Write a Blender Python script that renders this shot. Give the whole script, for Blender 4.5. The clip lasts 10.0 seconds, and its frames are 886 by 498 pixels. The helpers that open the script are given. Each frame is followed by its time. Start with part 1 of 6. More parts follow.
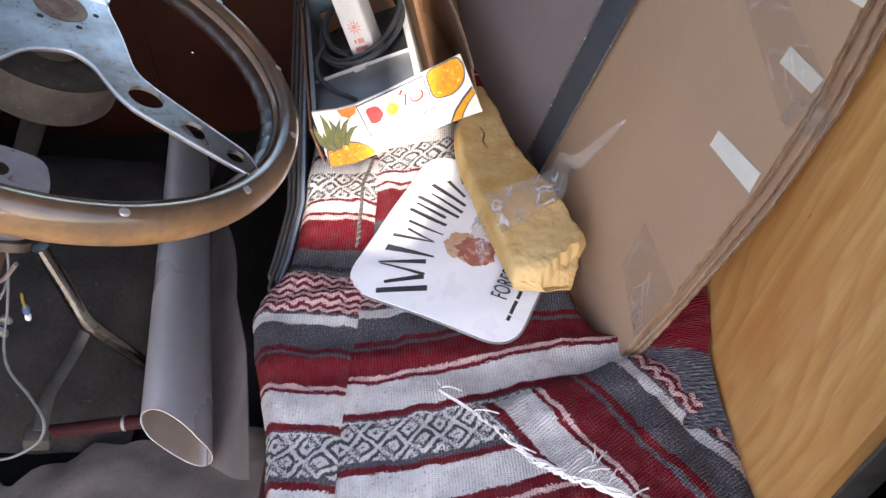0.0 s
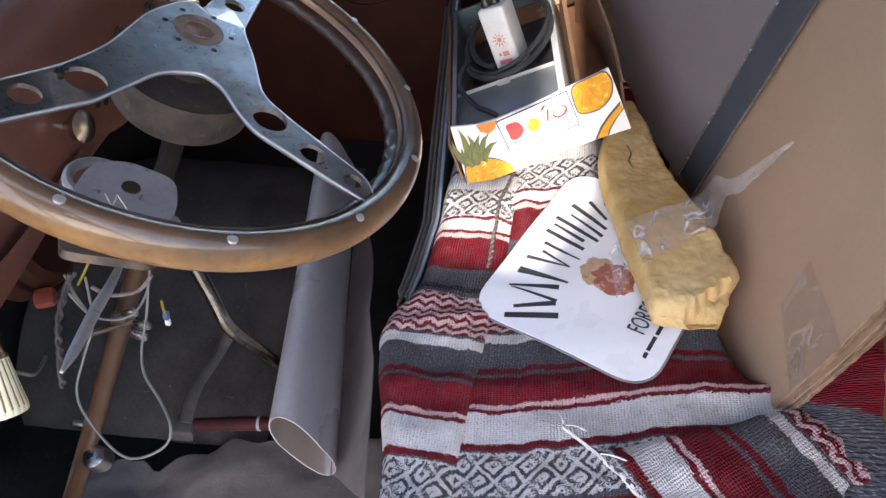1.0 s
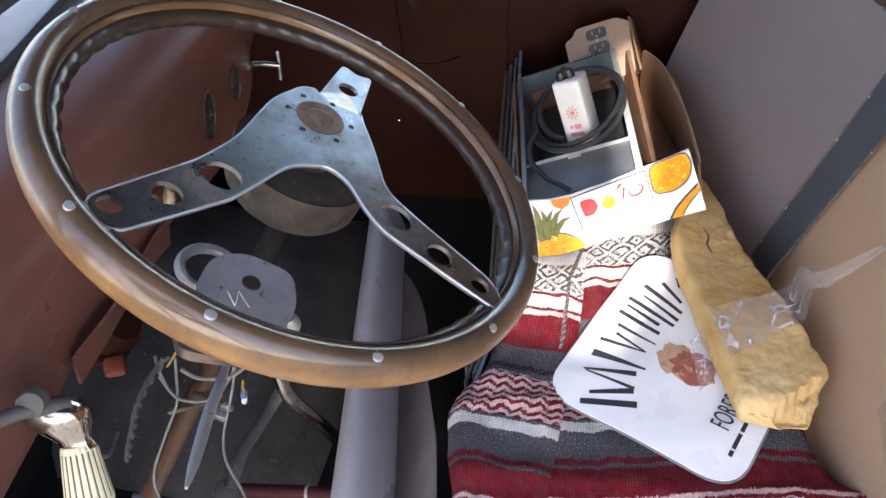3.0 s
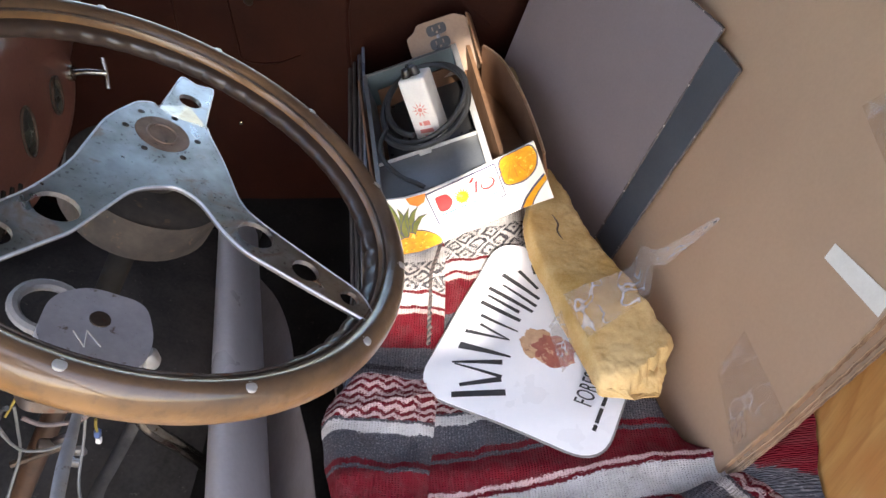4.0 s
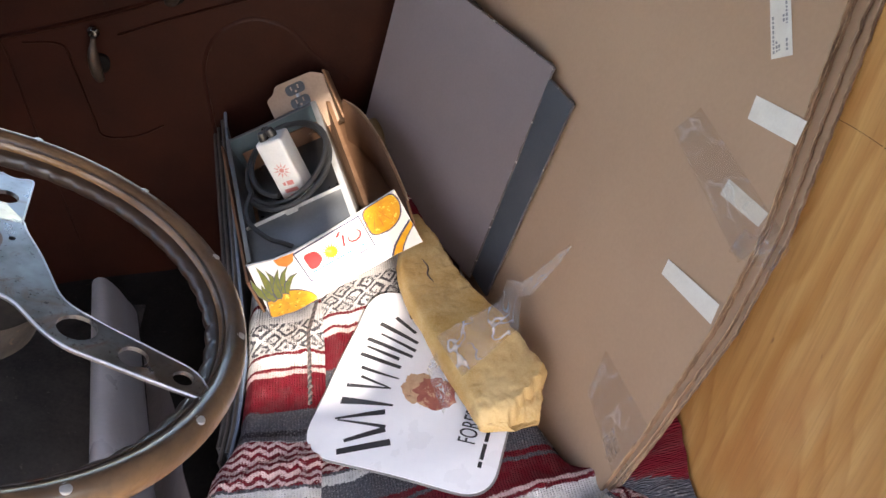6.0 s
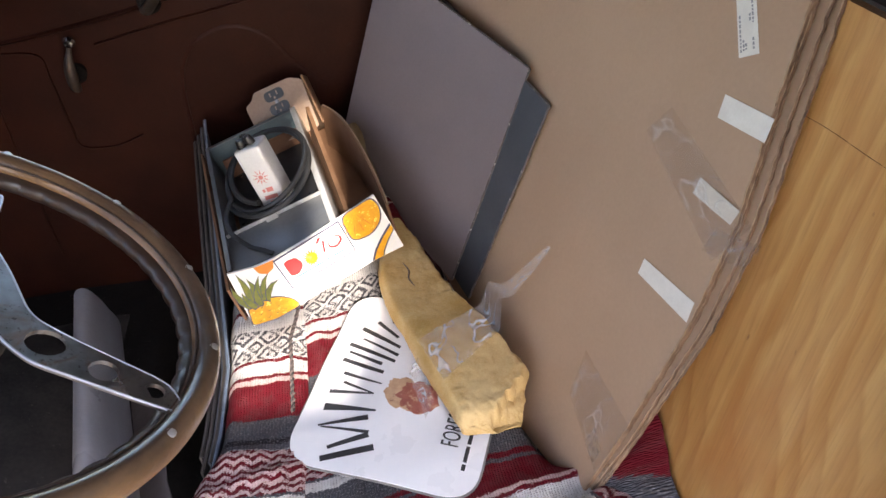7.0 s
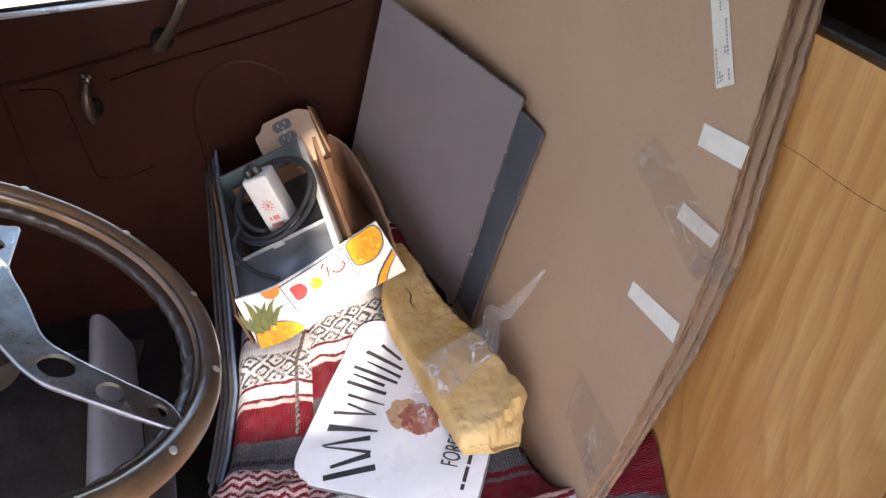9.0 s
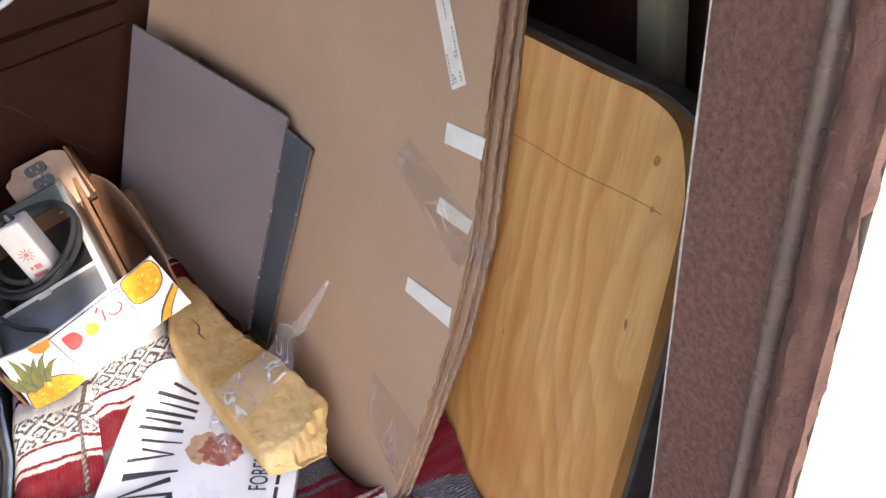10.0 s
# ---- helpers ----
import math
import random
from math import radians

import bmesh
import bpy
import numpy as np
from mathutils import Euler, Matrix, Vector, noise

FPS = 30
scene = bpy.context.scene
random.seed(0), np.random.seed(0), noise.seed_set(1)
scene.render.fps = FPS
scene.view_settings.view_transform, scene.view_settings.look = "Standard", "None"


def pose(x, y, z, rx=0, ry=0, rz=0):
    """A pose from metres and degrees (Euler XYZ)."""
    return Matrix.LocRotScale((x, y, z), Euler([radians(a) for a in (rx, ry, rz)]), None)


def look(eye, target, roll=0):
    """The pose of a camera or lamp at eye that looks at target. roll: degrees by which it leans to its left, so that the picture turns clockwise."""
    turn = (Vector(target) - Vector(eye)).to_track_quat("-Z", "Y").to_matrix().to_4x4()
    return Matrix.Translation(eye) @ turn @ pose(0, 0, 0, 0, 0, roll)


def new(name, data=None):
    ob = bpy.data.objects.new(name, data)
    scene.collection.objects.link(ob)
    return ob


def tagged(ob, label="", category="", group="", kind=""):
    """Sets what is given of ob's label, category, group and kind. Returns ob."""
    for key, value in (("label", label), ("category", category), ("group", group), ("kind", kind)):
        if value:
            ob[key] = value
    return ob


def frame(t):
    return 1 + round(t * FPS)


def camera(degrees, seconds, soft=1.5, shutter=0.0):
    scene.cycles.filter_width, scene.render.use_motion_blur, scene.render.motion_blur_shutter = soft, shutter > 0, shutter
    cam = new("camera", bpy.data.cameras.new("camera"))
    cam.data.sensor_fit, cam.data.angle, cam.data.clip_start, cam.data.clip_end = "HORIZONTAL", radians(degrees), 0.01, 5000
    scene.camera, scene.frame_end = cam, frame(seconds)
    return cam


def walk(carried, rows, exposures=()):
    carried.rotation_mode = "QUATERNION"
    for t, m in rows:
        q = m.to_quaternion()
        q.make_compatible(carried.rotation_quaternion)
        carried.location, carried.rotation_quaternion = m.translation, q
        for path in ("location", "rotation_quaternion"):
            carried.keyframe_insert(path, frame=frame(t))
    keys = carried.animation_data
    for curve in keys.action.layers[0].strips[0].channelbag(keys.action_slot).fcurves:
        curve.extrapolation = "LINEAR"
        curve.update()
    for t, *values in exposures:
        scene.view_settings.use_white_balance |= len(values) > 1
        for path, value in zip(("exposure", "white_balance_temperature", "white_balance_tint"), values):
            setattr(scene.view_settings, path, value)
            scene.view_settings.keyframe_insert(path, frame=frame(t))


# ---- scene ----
cam = camera(62.7, 10.0, 1.5, 0.0)
PATH = [
    (0, (-0.011, 0.181, 1.093), (-0.053, 1.504, -0.407), -2.2),
    (0.5, (0.036, 0.209, 1.073), (-0.196, 1.552, -0.391), -7.6),
    (1, (0.01, 0.222, 1.079), (-0.448, 1.515, -0.376), -12.4),
    (1.5, (0.001, 0.235, 1.097), (-0.395, 1.592, -0.317), -9.8),
    (2, (-0.013, 0.241, 1.072), (-0.499, 1.494, -0.409), -14.2),
    (2.5, (-0.042, 0.235, 1.089), (-0.61, 1.53, -0.326), -13.6),
    (2.7, (-0.068, 0.242, 1.102), (-0.618, 1.594, -0.271), -11.7),
    (4, (-0.091, 0.265, 1.115), (-0.158, 1.657, -0.32), -2.5),
    (4.5, (-0.072, 0.267, 1.114), (-0.029, 1.67, -0.31), -1.3),
    (5, (-0.055, 0.265, 1.115), (-0.006, 1.671, -0.306), -2.8),
    (5.5, (-0.038, 0.261, 1.124), (0.102, 1.717, -0.24), -2.5),
    (7, (-0.014, 0.26, 1.132), (0.171, 1.712, -0.231), -3.7),
    (7.5, (-0.001, 0.253, 1.126), (0.221, 1.707, -0.229), -4.6),
    (8, (-0.01, 0.247, 1.129), (0.21, 1.699, -0.228), -1.5),
    (8.5, (-0.007, 0.245, 1.124), (0.187, 1.698, -0.236), -2.9),
    (9, (0.005, 0.237, 1.151), (0.155, 1.738, -0.162), -5.3),
    (9.5, (0.031, 0.225, 1.147), (0.534, 1.662, -0.15), 0.5),
    (10, (0.031, 0.196, 1.15), (0.687, 1.59, -0.126), -0.2),
]
walk(cam, [(t, look(eye, target, roll)) for t, eye, target, roll in PATH], [(0, 2.52, 6800, 15), (1, 2.40, 6550, 14), (2.7, 2.58, 6550, 13), (4.5, 2.57, 7050, 14), (5.5, 2.52, 7100, 15), (7, 2.43, 7000, 15), (8.5, 2.44, 6850, 15), (9.5, 2.62, 7000, 17), (10, 2.74, 7000, 17)])

# ---------------------------------------------------------------- light
SUN_FROM = Vector((0.06, -1.0, 0.72)).normalized()
world = bpy.data.worlds.new("sky")
scene.world = world
world.use_nodes = True
wn = world.node_tree.nodes
sky = wn.new("ShaderNodeTexSky")
sky.sky_type, sky.sun_disc = "NISHITA", False
sky.sun_elevation = math.asin(SUN_FROM.z)
sky.sun_rotation = math.atan2(SUN_FROM.x, SUN_FROM.y)
world.node_tree.links.new(sky.outputs[0], wn["Background"].inputs[0])
wn["Background"].inputs[1].default_value = 0.15
sun_data = bpy.data.lights.new("sun", "SUN")
sun_data.energy, sun_data.angle, sun_data.color = 2.4, radians(0.7), (1.0, 0.95, 0.87)
sun = new("sun", sun_data)
sun.matrix_world = look(SUN_FROM * 6, (0, 0, 0))


# ---------------------------------------------------------------- node helpers
def material(name):
    m = bpy.data.materials.new(name)
    m.use_nodes = True
    return m, m.node_tree, m.node_tree.nodes["Principled BSDF"]


def node(tree, kind, inputs=None):
    n = tree.nodes.new(kind)
    for key, value in (inputs or {}).items():
        if isinstance(value, bpy.types.NodeSocket):
            tree.links.new(value, n.inputs[key])
        else:
            n.inputs[key].default_value = value
    return n


def maths(tree, op, a, b=0.0, c=0.0):
    n = tree.nodes.new("ShaderNodeMath")
    n.operation = op
    for i, v in enumerate((a, b, c)):
        if isinstance(v, bpy.types.NodeSocket):
            tree.links.new(v, n.inputs[i])
        else:
            n.inputs[i].default_value = v
    return n.outputs[0]


def mixed(tree, fac, a, b):
    n = tree.nodes.new("ShaderNodeMix")
    n.data_type = "RGBA"
    for i, v in ((0, fac), (6, a), (7, b)):
        if isinstance(v, bpy.types.NodeSocket):
            tree.links.new(v, n.inputs[i])
        else:
            n.inputs[i].default_value = (*v, 1.0) if isinstance(v, tuple) and len(v) == 3 else v
    return n.outputs[2]


def noise_tex(tree, scale, detail=4.0, vector=None, rough=0.55, dist=0.0):
    n = node(tree, "ShaderNodeTexNoise", {"Scale": scale, "Detail": detail, "Roughness": rough, "Distortion": dist})
    if vector is not None:
        tree.links.new(vector, n.inputs["Vector"])
    return n.outputs["Fac"]


def spread(tree, value, lo, hi, a=0.0, b=1.0):
    n = node(tree, "ShaderNodeMapRange", {0: value, 1: lo, 2: hi, 3: a, 4: b})
    return n.outputs[0]


def object_place(tree, scale=(1, 1, 1)):
    co = tree.nodes.new("ShaderNodeTexCoord")
    return node(tree, "ShaderNodeMapping", {0: co.outputs["Object"], "Scale": scale}).outputs[0]


def bumped(tree, bsdf, height, distance, strength=1.0):
    n = node(tree, "ShaderNodeBump", {"Strength": strength, "Distance": distance, "Height": height})
    tree.links.new(n.outputs[0], bsdf.inputs["Normal"])


def surface(name, base, other, rough=0.6, metal=0.0, scale=12.0, fine=180.0, bump=0.0006, speck=None, speck_at=0.62, gloss_vary=0.12, stretch=(1, 1, 1), coat=0.0):
    """Two-scale variation between two colours, optional specks of a third, fine relief."""
    m, tree, bsdf = material(name)
    at = object_place(tree, stretch)
    big = noise_tex(tree, scale, 5.0, at)
    small = noise_tex(tree, fine, 3.0, at)
    both = maths(tree, "ADD", maths(tree, "MULTIPLY", big, 0.7), maths(tree, "MULTIPLY", small, 0.3))
    colour = mixed(tree, spread(tree, both, 0.35, 0.65), base, other)
    if speck:
        dots = noise_tex(tree, fine * 0.45, 6.0, at, 0.7)
        colour = mixed(tree, spread(tree, dots, speck_at, speck_at + 0.05), colour, speck)
    tree.links.new(colour, bsdf.inputs["Base Color"])
    tree.links.new(spread(tree, big, 0.3, 0.7, rough - gloss_vary, rough + gloss_vary), bsdf.inputs["Roughness"])
    bsdf.inputs["Metallic"].default_value = metal
    bsdf.inputs["Coat Weight"].default_value = coat
    bsdf.inputs["Coat Roughness"].default_value = 0.12
    if bump:
        bumped(tree, bsdf, both, bump)
    return m


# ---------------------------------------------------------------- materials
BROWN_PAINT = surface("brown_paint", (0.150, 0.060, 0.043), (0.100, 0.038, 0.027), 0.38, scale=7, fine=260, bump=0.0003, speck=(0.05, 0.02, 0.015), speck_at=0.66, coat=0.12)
# Shaded copy of the brown paint: the dim cab light is in it.
SHADED_BROWN = surface("shaded_brown_paint", (0.032, 0.0098, 0.0064), (0.020, 0.0066, 0.0046), 0.5, scale=9, fine=200, bump=0.0004, speck=(0.025, 0.014, 0.012))
# Glossy and a little lighter: the bead's highlight is put into it.
GLOSS_BROWN = surface("bead_with_highlight", (0.17, 0.085, 0.065), (0.13, 0.062, 0.047), 0.22, scale=20, fine=260, bump=0.0003, coat=0.8)
PILLAR_PAINT = surface("crackled_brown_paint", (0.170, 0.078, 0.053), (0.082, 0.038, 0.028), 0.58, scale=240, fine=620, bump=0.0007, speck=(0.040, 0.020, 0.015), speck_at=0.60)
# Greyer than the jamb paint: the rounded ridge's sheen is in the colour.
PILLAR_RIDGE = surface("glossy_ridge_paint_with_sheen", (0.120, 0.080, 0.064), (0.085, 0.056, 0.045), 0.28, scale=40, fine=400, bump=0.0008, speck=(0.05, 0.03, 0.024), speck_at=0.68)
PEEL_PAINT = surface("peeling_brown_sealant", (0.135, 0.058, 0.040), (0.080, 0.036, 0.026), 0.65, scale=60, fine=300, bump=0.003, speck=(0.17, 0.10, 0.08))
STEEL = surface("brushed_steel", (0.40, 0.40, 0.40), (0.25, 0.25, 0.255), 0.34, 1.0, scale=32, fine=300, bump=0.0003, speck=(0.12, 0.08, 0.06), speck_at=0.60)
NICKEL = surface("dull_nickel", (0.46, 0.45, 0.44), (0.36, 0.35, 0.34), 0.45, 0.5, scale=200, fine=600, bump=0.0001)
RUSTY = surface("rust_stained_steel", (0.115, 0.084, 0.066), (0.055, 0.041, 0.033), 0.55, 0.75, scale=40, fine=220, bump=0.0006, speck=(0.10, 0.045, 0.025), speck_at=0.58)
SILVER_EDGE = surface("silver_paint", (0.52, 0.54, 0.58), (0.42, 0.44, 0.49), 0.35, 0.4, scale=40, fine=300, bump=0.0001)
CHROME = surface("worn_chrome", (0.58, 0.56, 0.51), (0.40, 0.36, 0.29), 0.18, 1.0, scale=60, fine=300, bump=0.0001, speck=(0.20, 0.13, 0.06), speck_at=0.60, gloss_vary=0.08)
COPPER = surface("rusty_brown_tube", (0.080, 0.040, 0.022), (0.036, 0.021, 0.015), 0.40, 0.2, scale=20, fine=200, bump=0.0005, speck=(0.06, 0.035, 0.025))
DULL_GREY = surface("dull_grey_casting", (0.30, 0.29, 0.29), (0.22, 0.21, 0.21), 0.5, 0.3, scale=30, fine=260, bump=0.0004, speck=(0.13, 0.10, 0.09))
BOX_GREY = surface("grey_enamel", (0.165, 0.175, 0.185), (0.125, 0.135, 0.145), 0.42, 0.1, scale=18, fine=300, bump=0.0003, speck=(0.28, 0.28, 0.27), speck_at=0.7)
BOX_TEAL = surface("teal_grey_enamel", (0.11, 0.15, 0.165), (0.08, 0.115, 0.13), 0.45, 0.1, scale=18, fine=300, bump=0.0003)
# Paler copy of the box grey: sunlight on the right wall put in.
BOX_PALE = surface("pale_box_with_sunlight", (0.55, 0.55, 0.53), (0.42, 0.42, 0.41), 0.45, 0.3, scale=25, fine=300, bump=0.0003)
BLACK_RUBBER = surface("black_rubber", (0.022, 0.023, 0.025), (0.035, 0.036, 0.038), 0.5, scale=60, fine=400, bump=0.0002)
# Near-black grime tone that also carries the shade of the footwell.
DARK = surface("dark_grime_and_shade", (0.010, 0.009, 0.0088), (0.021, 0.0185, 0.017), 0.75, scale=14, fine=160, bump=0.001, speck=(0.032, 0.027, 0.024))
MAT_GREY = surface("dusty_floor_mat", (0.15, 0.130, 0.122), (0.10, 0.088, 0.083), 0.85, scale=16, fine=300, bump=0.0012, speck=(0.20, 0.17, 0.15), speck_at=0.66)
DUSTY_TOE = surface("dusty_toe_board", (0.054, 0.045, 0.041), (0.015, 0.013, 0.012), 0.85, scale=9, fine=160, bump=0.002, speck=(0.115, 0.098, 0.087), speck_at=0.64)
BUFF = surface("beige_plastic", (0.31, 0.205, 0.135), (0.25, 0.160, 0.105), 0.4, scale=25, fine=200, bump=0.0002, speck=(0.3, 0.17, 0.09), speck_at=0.7)
WHITE_PLASTIC = surface("white_plastic", (0.70, 0.69, 0.68), (0.60, 0.59, 0.58), 0.38, scale=40, fine=300, bump=0.0001, speck=(0.35, 0.32, 0.3), speck_at=0.72)
CREAM = surface("cream_plastic", (0.72, 0.66, 0.45), (0.62, 0.55, 0.36), 0.38, scale=40, fine=300, bump=0.0002)
# Weathered cream whose paleness stands for sunlight on the surface.
SUNLIT_CREAM = surface("sunlit_weathered_cream", (0.72, 0.62, 0.48), (0.62, 0.50, 0.37), 0.5, scale=25, fine=200, bump=0.0006, speck=(0.36, 0.20, 0.13), speck_at=0.68)
KRAFT = surface("brown_cardboard", (0.430, 0.278, 0.176), (0.375, 0.238, 0.150), 0.72, scale=3.5, fine=240, bump=0.00025, speck=(0.28, 0.18, 0.12), speck_at=0.70, gloss_vary=0.05)
LINER = surface("pale_paper_liner", (0.40, 0.270, 0.172), (0.26, 0.165, 0.100), 0.85, scale=60, fine=400, bump=0.0003, speck=(0.16, 0.09, 0.05), speck_at=0.64)
TRAY_KRAFT = surface("dark_brown_carton", (0.215, 0.110, 0.058), (0.165, 0.080, 0.040), 0.75, scale=9, fine=240, bump=0.0003, speck=(0.12, 0.06, 0.03), speck_at=0.68)
BLOCK_WOOD = surface("orange_brown_wood", (0.27, 0.145, 0.075), (0.19, 0.098, 0.050), 0.7, scale=30, fine=300, bump=0.0005, speck=(0.14, 0.06, 0.03), speck_at=0.68)
KRAFT_EDGE = surface("corrugated_edge_with_shadow", (0.27, 0.155, 0.090), (0.060, 0.034, 0.020), 0.9, scale=60, fine=500, bump=0.001, stretch=(1, 1, 0.2))
GREY_BOARD = surface("grey_brown_board", (0.200, 0.163, 0.165), (0.170, 0.138, 0.141), 0.55, scale=5, fine=260, bump=0.0002, speck=(0.24, 0.21, 0.19), speck_at=0.74, gloss_vary=0.06)
SLATE_BOARD = surface("slate_grey_board", (0.070, 0.075, 0.086), (0.055, 0.059, 0.068), 0.5, scale=8, fine=260, bump=0.0002, speck=(0.13, 0.13, 0.13), speck_at=0.72)
TORN_EDGE = surface("pale_torn_edge", (0.26, 0.22, 0.20), (0.50, 0.45, 0.41), 0.9, scale=90, fine=500, bump=0.0006, speck=(0.5, 0.45, 0.4), speck_at=0.58)
NICKED_EDGE = surface("dark_nicked_edge", (0.070, 0.058, 0.056), (0.12, 0.10, 0.095), 0.85, scale=60, fine=260, bump=0.0006, speck=(0.46, 0.41, 0.37), speck_at=0.60)
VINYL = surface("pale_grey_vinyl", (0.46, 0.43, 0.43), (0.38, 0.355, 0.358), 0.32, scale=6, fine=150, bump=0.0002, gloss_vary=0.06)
# Darker than the roll: the seat's shadow is put into this vinyl.
VINYL_SHADED = surface("shaded_vinyl_flap", (0.235, 0.200, 0.195), (0.165, 0.140, 0.138), 0.55, scale=7, fine=150, bump=0.0003)
VINYL_BACK = surface("tan_vinyl_backing", (0.40, 0.33, 0.27), (0.34, 0.27, 0.22), 0.7, scale=8, fine=200, bump=0.0003)
# Lighter blue that paints the glint along one panel's top edge.
EDGE_GLINT = surface("blue_edge_glint", (0.22, 0.28, 0.36), (0.16, 0.21, 0.28), 0.3, 0.15, scale=8, fine=200, bump=0.0002)
PANEL_BLUE = surface("dusty_blue_grey_sheet", (0.105, 0.115, 0.140), (0.075, 0.082, 0.100), 0.45, scale=8, fine=200, bump=0.0002, speck=(0.17, 0.17, 0.17), speck_at=0.70)
PANEL_BROWN = surface("dusty_grey_brown_sheet", (0.105, 0.090, 0.086), (0.075, 0.064, 0.060), 0.6, scale=8, fine=200, bump=0.0003, speck=(0.17, 0.15, 0.13), speck_at=0.68)
FOAM = surface("yellowed_foam", (0.55, 0.400, 0.195), (0.40, 0.240, 0.066), 0.95, scale=17, fine=420, bump=0.0006, speck=(0.26, 0.14, 0.04), speck_at=0.70)
# Darker than the block's foam: the scrap's dim light is in the colour.
DIM_BROWN = surface("dim_brown_foam", (0.22, 0.155, 0.085), (0.14, 0.095, 0.05), 0.95, scale=40, fine=420, bump=0.003, speck=(0.07, 0.045, 0.02))
SIGN_WHITE = surface("white_sign_vinyl", (0.87, 0.87, 0.89), (0.82, 0.83, 0.86), 0.32, scale=14, fine=120, bump=0.0003, speck=(0.55, 0.56, 0.6), speck_at=0.72)
INK = surface("black_print", (0.025, 0.026, 0.03), (0.04, 0.04, 0.045), 0.45, scale=60, fine=300, bump=0.0)
RUST_INK = surface("rust_brown_print", (0.42, 0.14, 0.10), (0.30, 0.09, 0.07), 0.5, scale=90, fine=300, bump=0.0, speck=(0.62, 0.40, 0.26), speck_at=0.55)
TAN_INK = surface("tan_print", (0.62, 0.42, 0.26), (0.5, 0.3, 0.18), 0.5, scale=120, fine=300, bump=0.0, speck=(0.25, 0.12, 0.08), speck_at=0.6)
RED_INK = surface("red_print", (0.48, 0.020, 0.022), (0.42, 0.03, 0.03), 0.4, scale=60, fine=300, bump=0.0)
FADED_RED = surface("faded_red_print", (0.62, 0.17, 0.15), (0.55, 0.22, 0.2), 0.4, scale=200, fine=500, bump=0.0)
BLUE_INK = surface("blue_print", (0.03, 0.14, 0.45), (0.04, 0.17, 0.5), 0.4, scale=60, fine=300, bump=0.0)
NAVY_INK = surface("dark_violet_print", (0.045, 0.045, 0.09), (0.07, 0.065, 0.12), 0.4, scale=60, fine=300, bump=0.0)
YELLOW_INK = surface("yellow_print", (0.72, 0.37, 0.010), (0.62, 0.23, 0.006), 0.4, scale=70, fine=240, bump=0.0, speck=(0.9, 0.66, 0.12), speck_at=0.58)
ORANGE_INK = surface("orange_print", (0.66, 0.17, 0.012), (0.62, 0.22, 0.02), 0.4, scale=90, fine=240, bump=0.0)
GREEN_INK = surface("olive_green_print", (0.20, 0.20, 0.022), (0.085, 0.11, 0.025), 0.4, scale=110, fine=240, bump=0.0, speck=(0.24, 0.20, 0.02), speck_at=0.6)
BOX_WHITE = surface("white_coated_card", (0.80, 0.78, 0.74), (0.76, 0.74, 0.70), 0.4, scale=20, fine=240, bump=0.0002)
PAPER_WHITE = surface("white_paper_tape", (0.72, 0.675, 0.60), (0.65, 0.60, 0.53), 0.6, scale=50, fine=400, bump=0.0004)
BLACK_PLASTIC = surface("black_plastic", (0.02, 0.02, 0.021), (0.035, 0.034, 0.034), 0.35, scale=60, fine=300, bump=0.0)
ORANGE_PLASTIC = surface("orange_plastic", (0.17, 0.030, 0.010), (0.09, 0.016, 0.008), 0.45, scale=60, fine=300, bump=0.0)
YELLOW_WIRE = surface("yellow_insulation", (0.28, 0.20, 0.03), (0.20, 0.14, 0.025), 0.45, scale=60, fine=300, bump=0.0)
BLUE_PLASTIC = surface("blue_plastic", (0.06, 0.10, 0.24), (0.08, 0.13, 0.3), 0.4, scale=60, fine=300, bump=0.0)
LILAC_GREY = surface("pale_grey_die_casting", (0.44, 0.42, 0.44), (0.34, 0.32, 0.34), 0.4, 0.35, scale=30, fine=260, bump=0.0004, speck=(0.16, 0.12, 0.10))
GREY_WIRE = surface("grey_insulation", (0.17, 0.165, 0.16), (0.11, 0.11, 0.105), 0.45, scale=60, fine=300, bump=0.0)
DULL_DARK = surface("dusty_dark_steel", (0.075, 0.067, 0.062), (0.045, 0.040, 0.037), 0.7, 0.2, scale=30, fine=200, bump=0.0006)
DARK_RIM = surface("worn_grey_piping", (0.10, 0.085, 0.07), (0.06, 0.05, 0.042), 0.6, scale=40, fine=260, bump=0.0006, speck=(0.17, 0.14, 0.10), speck_at=0.66)
RED_BAR = surface("dull_red_paint", (0.055, 0.014, 0.016), (0.03, 0.011, 0.012), 0.6, scale=30, fine=200, bump=0.0004)
COTTON = surface("white_cotton", (0.72, 0.70, 0.68), (0.60, 0.58, 0.57), 0.95, scale=120, fine=600, bump=0.001)
DARK_YARN = surface("dark_yarn", (0.035, 0.030, 0.032), (0.06, 0.052, 0.052), 0.95, scale=120, fine=600, bump=0.001)
GREY_YARN = surface("brown_grey_yarn", (0.17, 0.13, 0.12), (0.11, 0.085, 0.08), 0.95, scale=120, fine=600, bump=0.001)
KNOT_WOOD = surface("brown_knot", (0.44, 0.17, 0.045), (0.27, 0.10, 0.028), 0.6, scale=200, fine=500, bump=0.0002)
PALE_WOOD = surface("weathered_pale_wood", (0.42, 0.33, 0.20), (0.30, 0.23, 0.135), 0.75, scale=20, fine=260, bump=0.0006, stretch=(1, 1, 0.12))
# Kept dark so the added screen bounces little light into the cab.
SCREEN_WOOD = surface("dark_light_screen", (0.085, 0.066, 0.052), (0.055, 0.042, 0.034), 0.85, scale=8, fine=120, bump=0.001, stretch=(0.12, 1, 1))
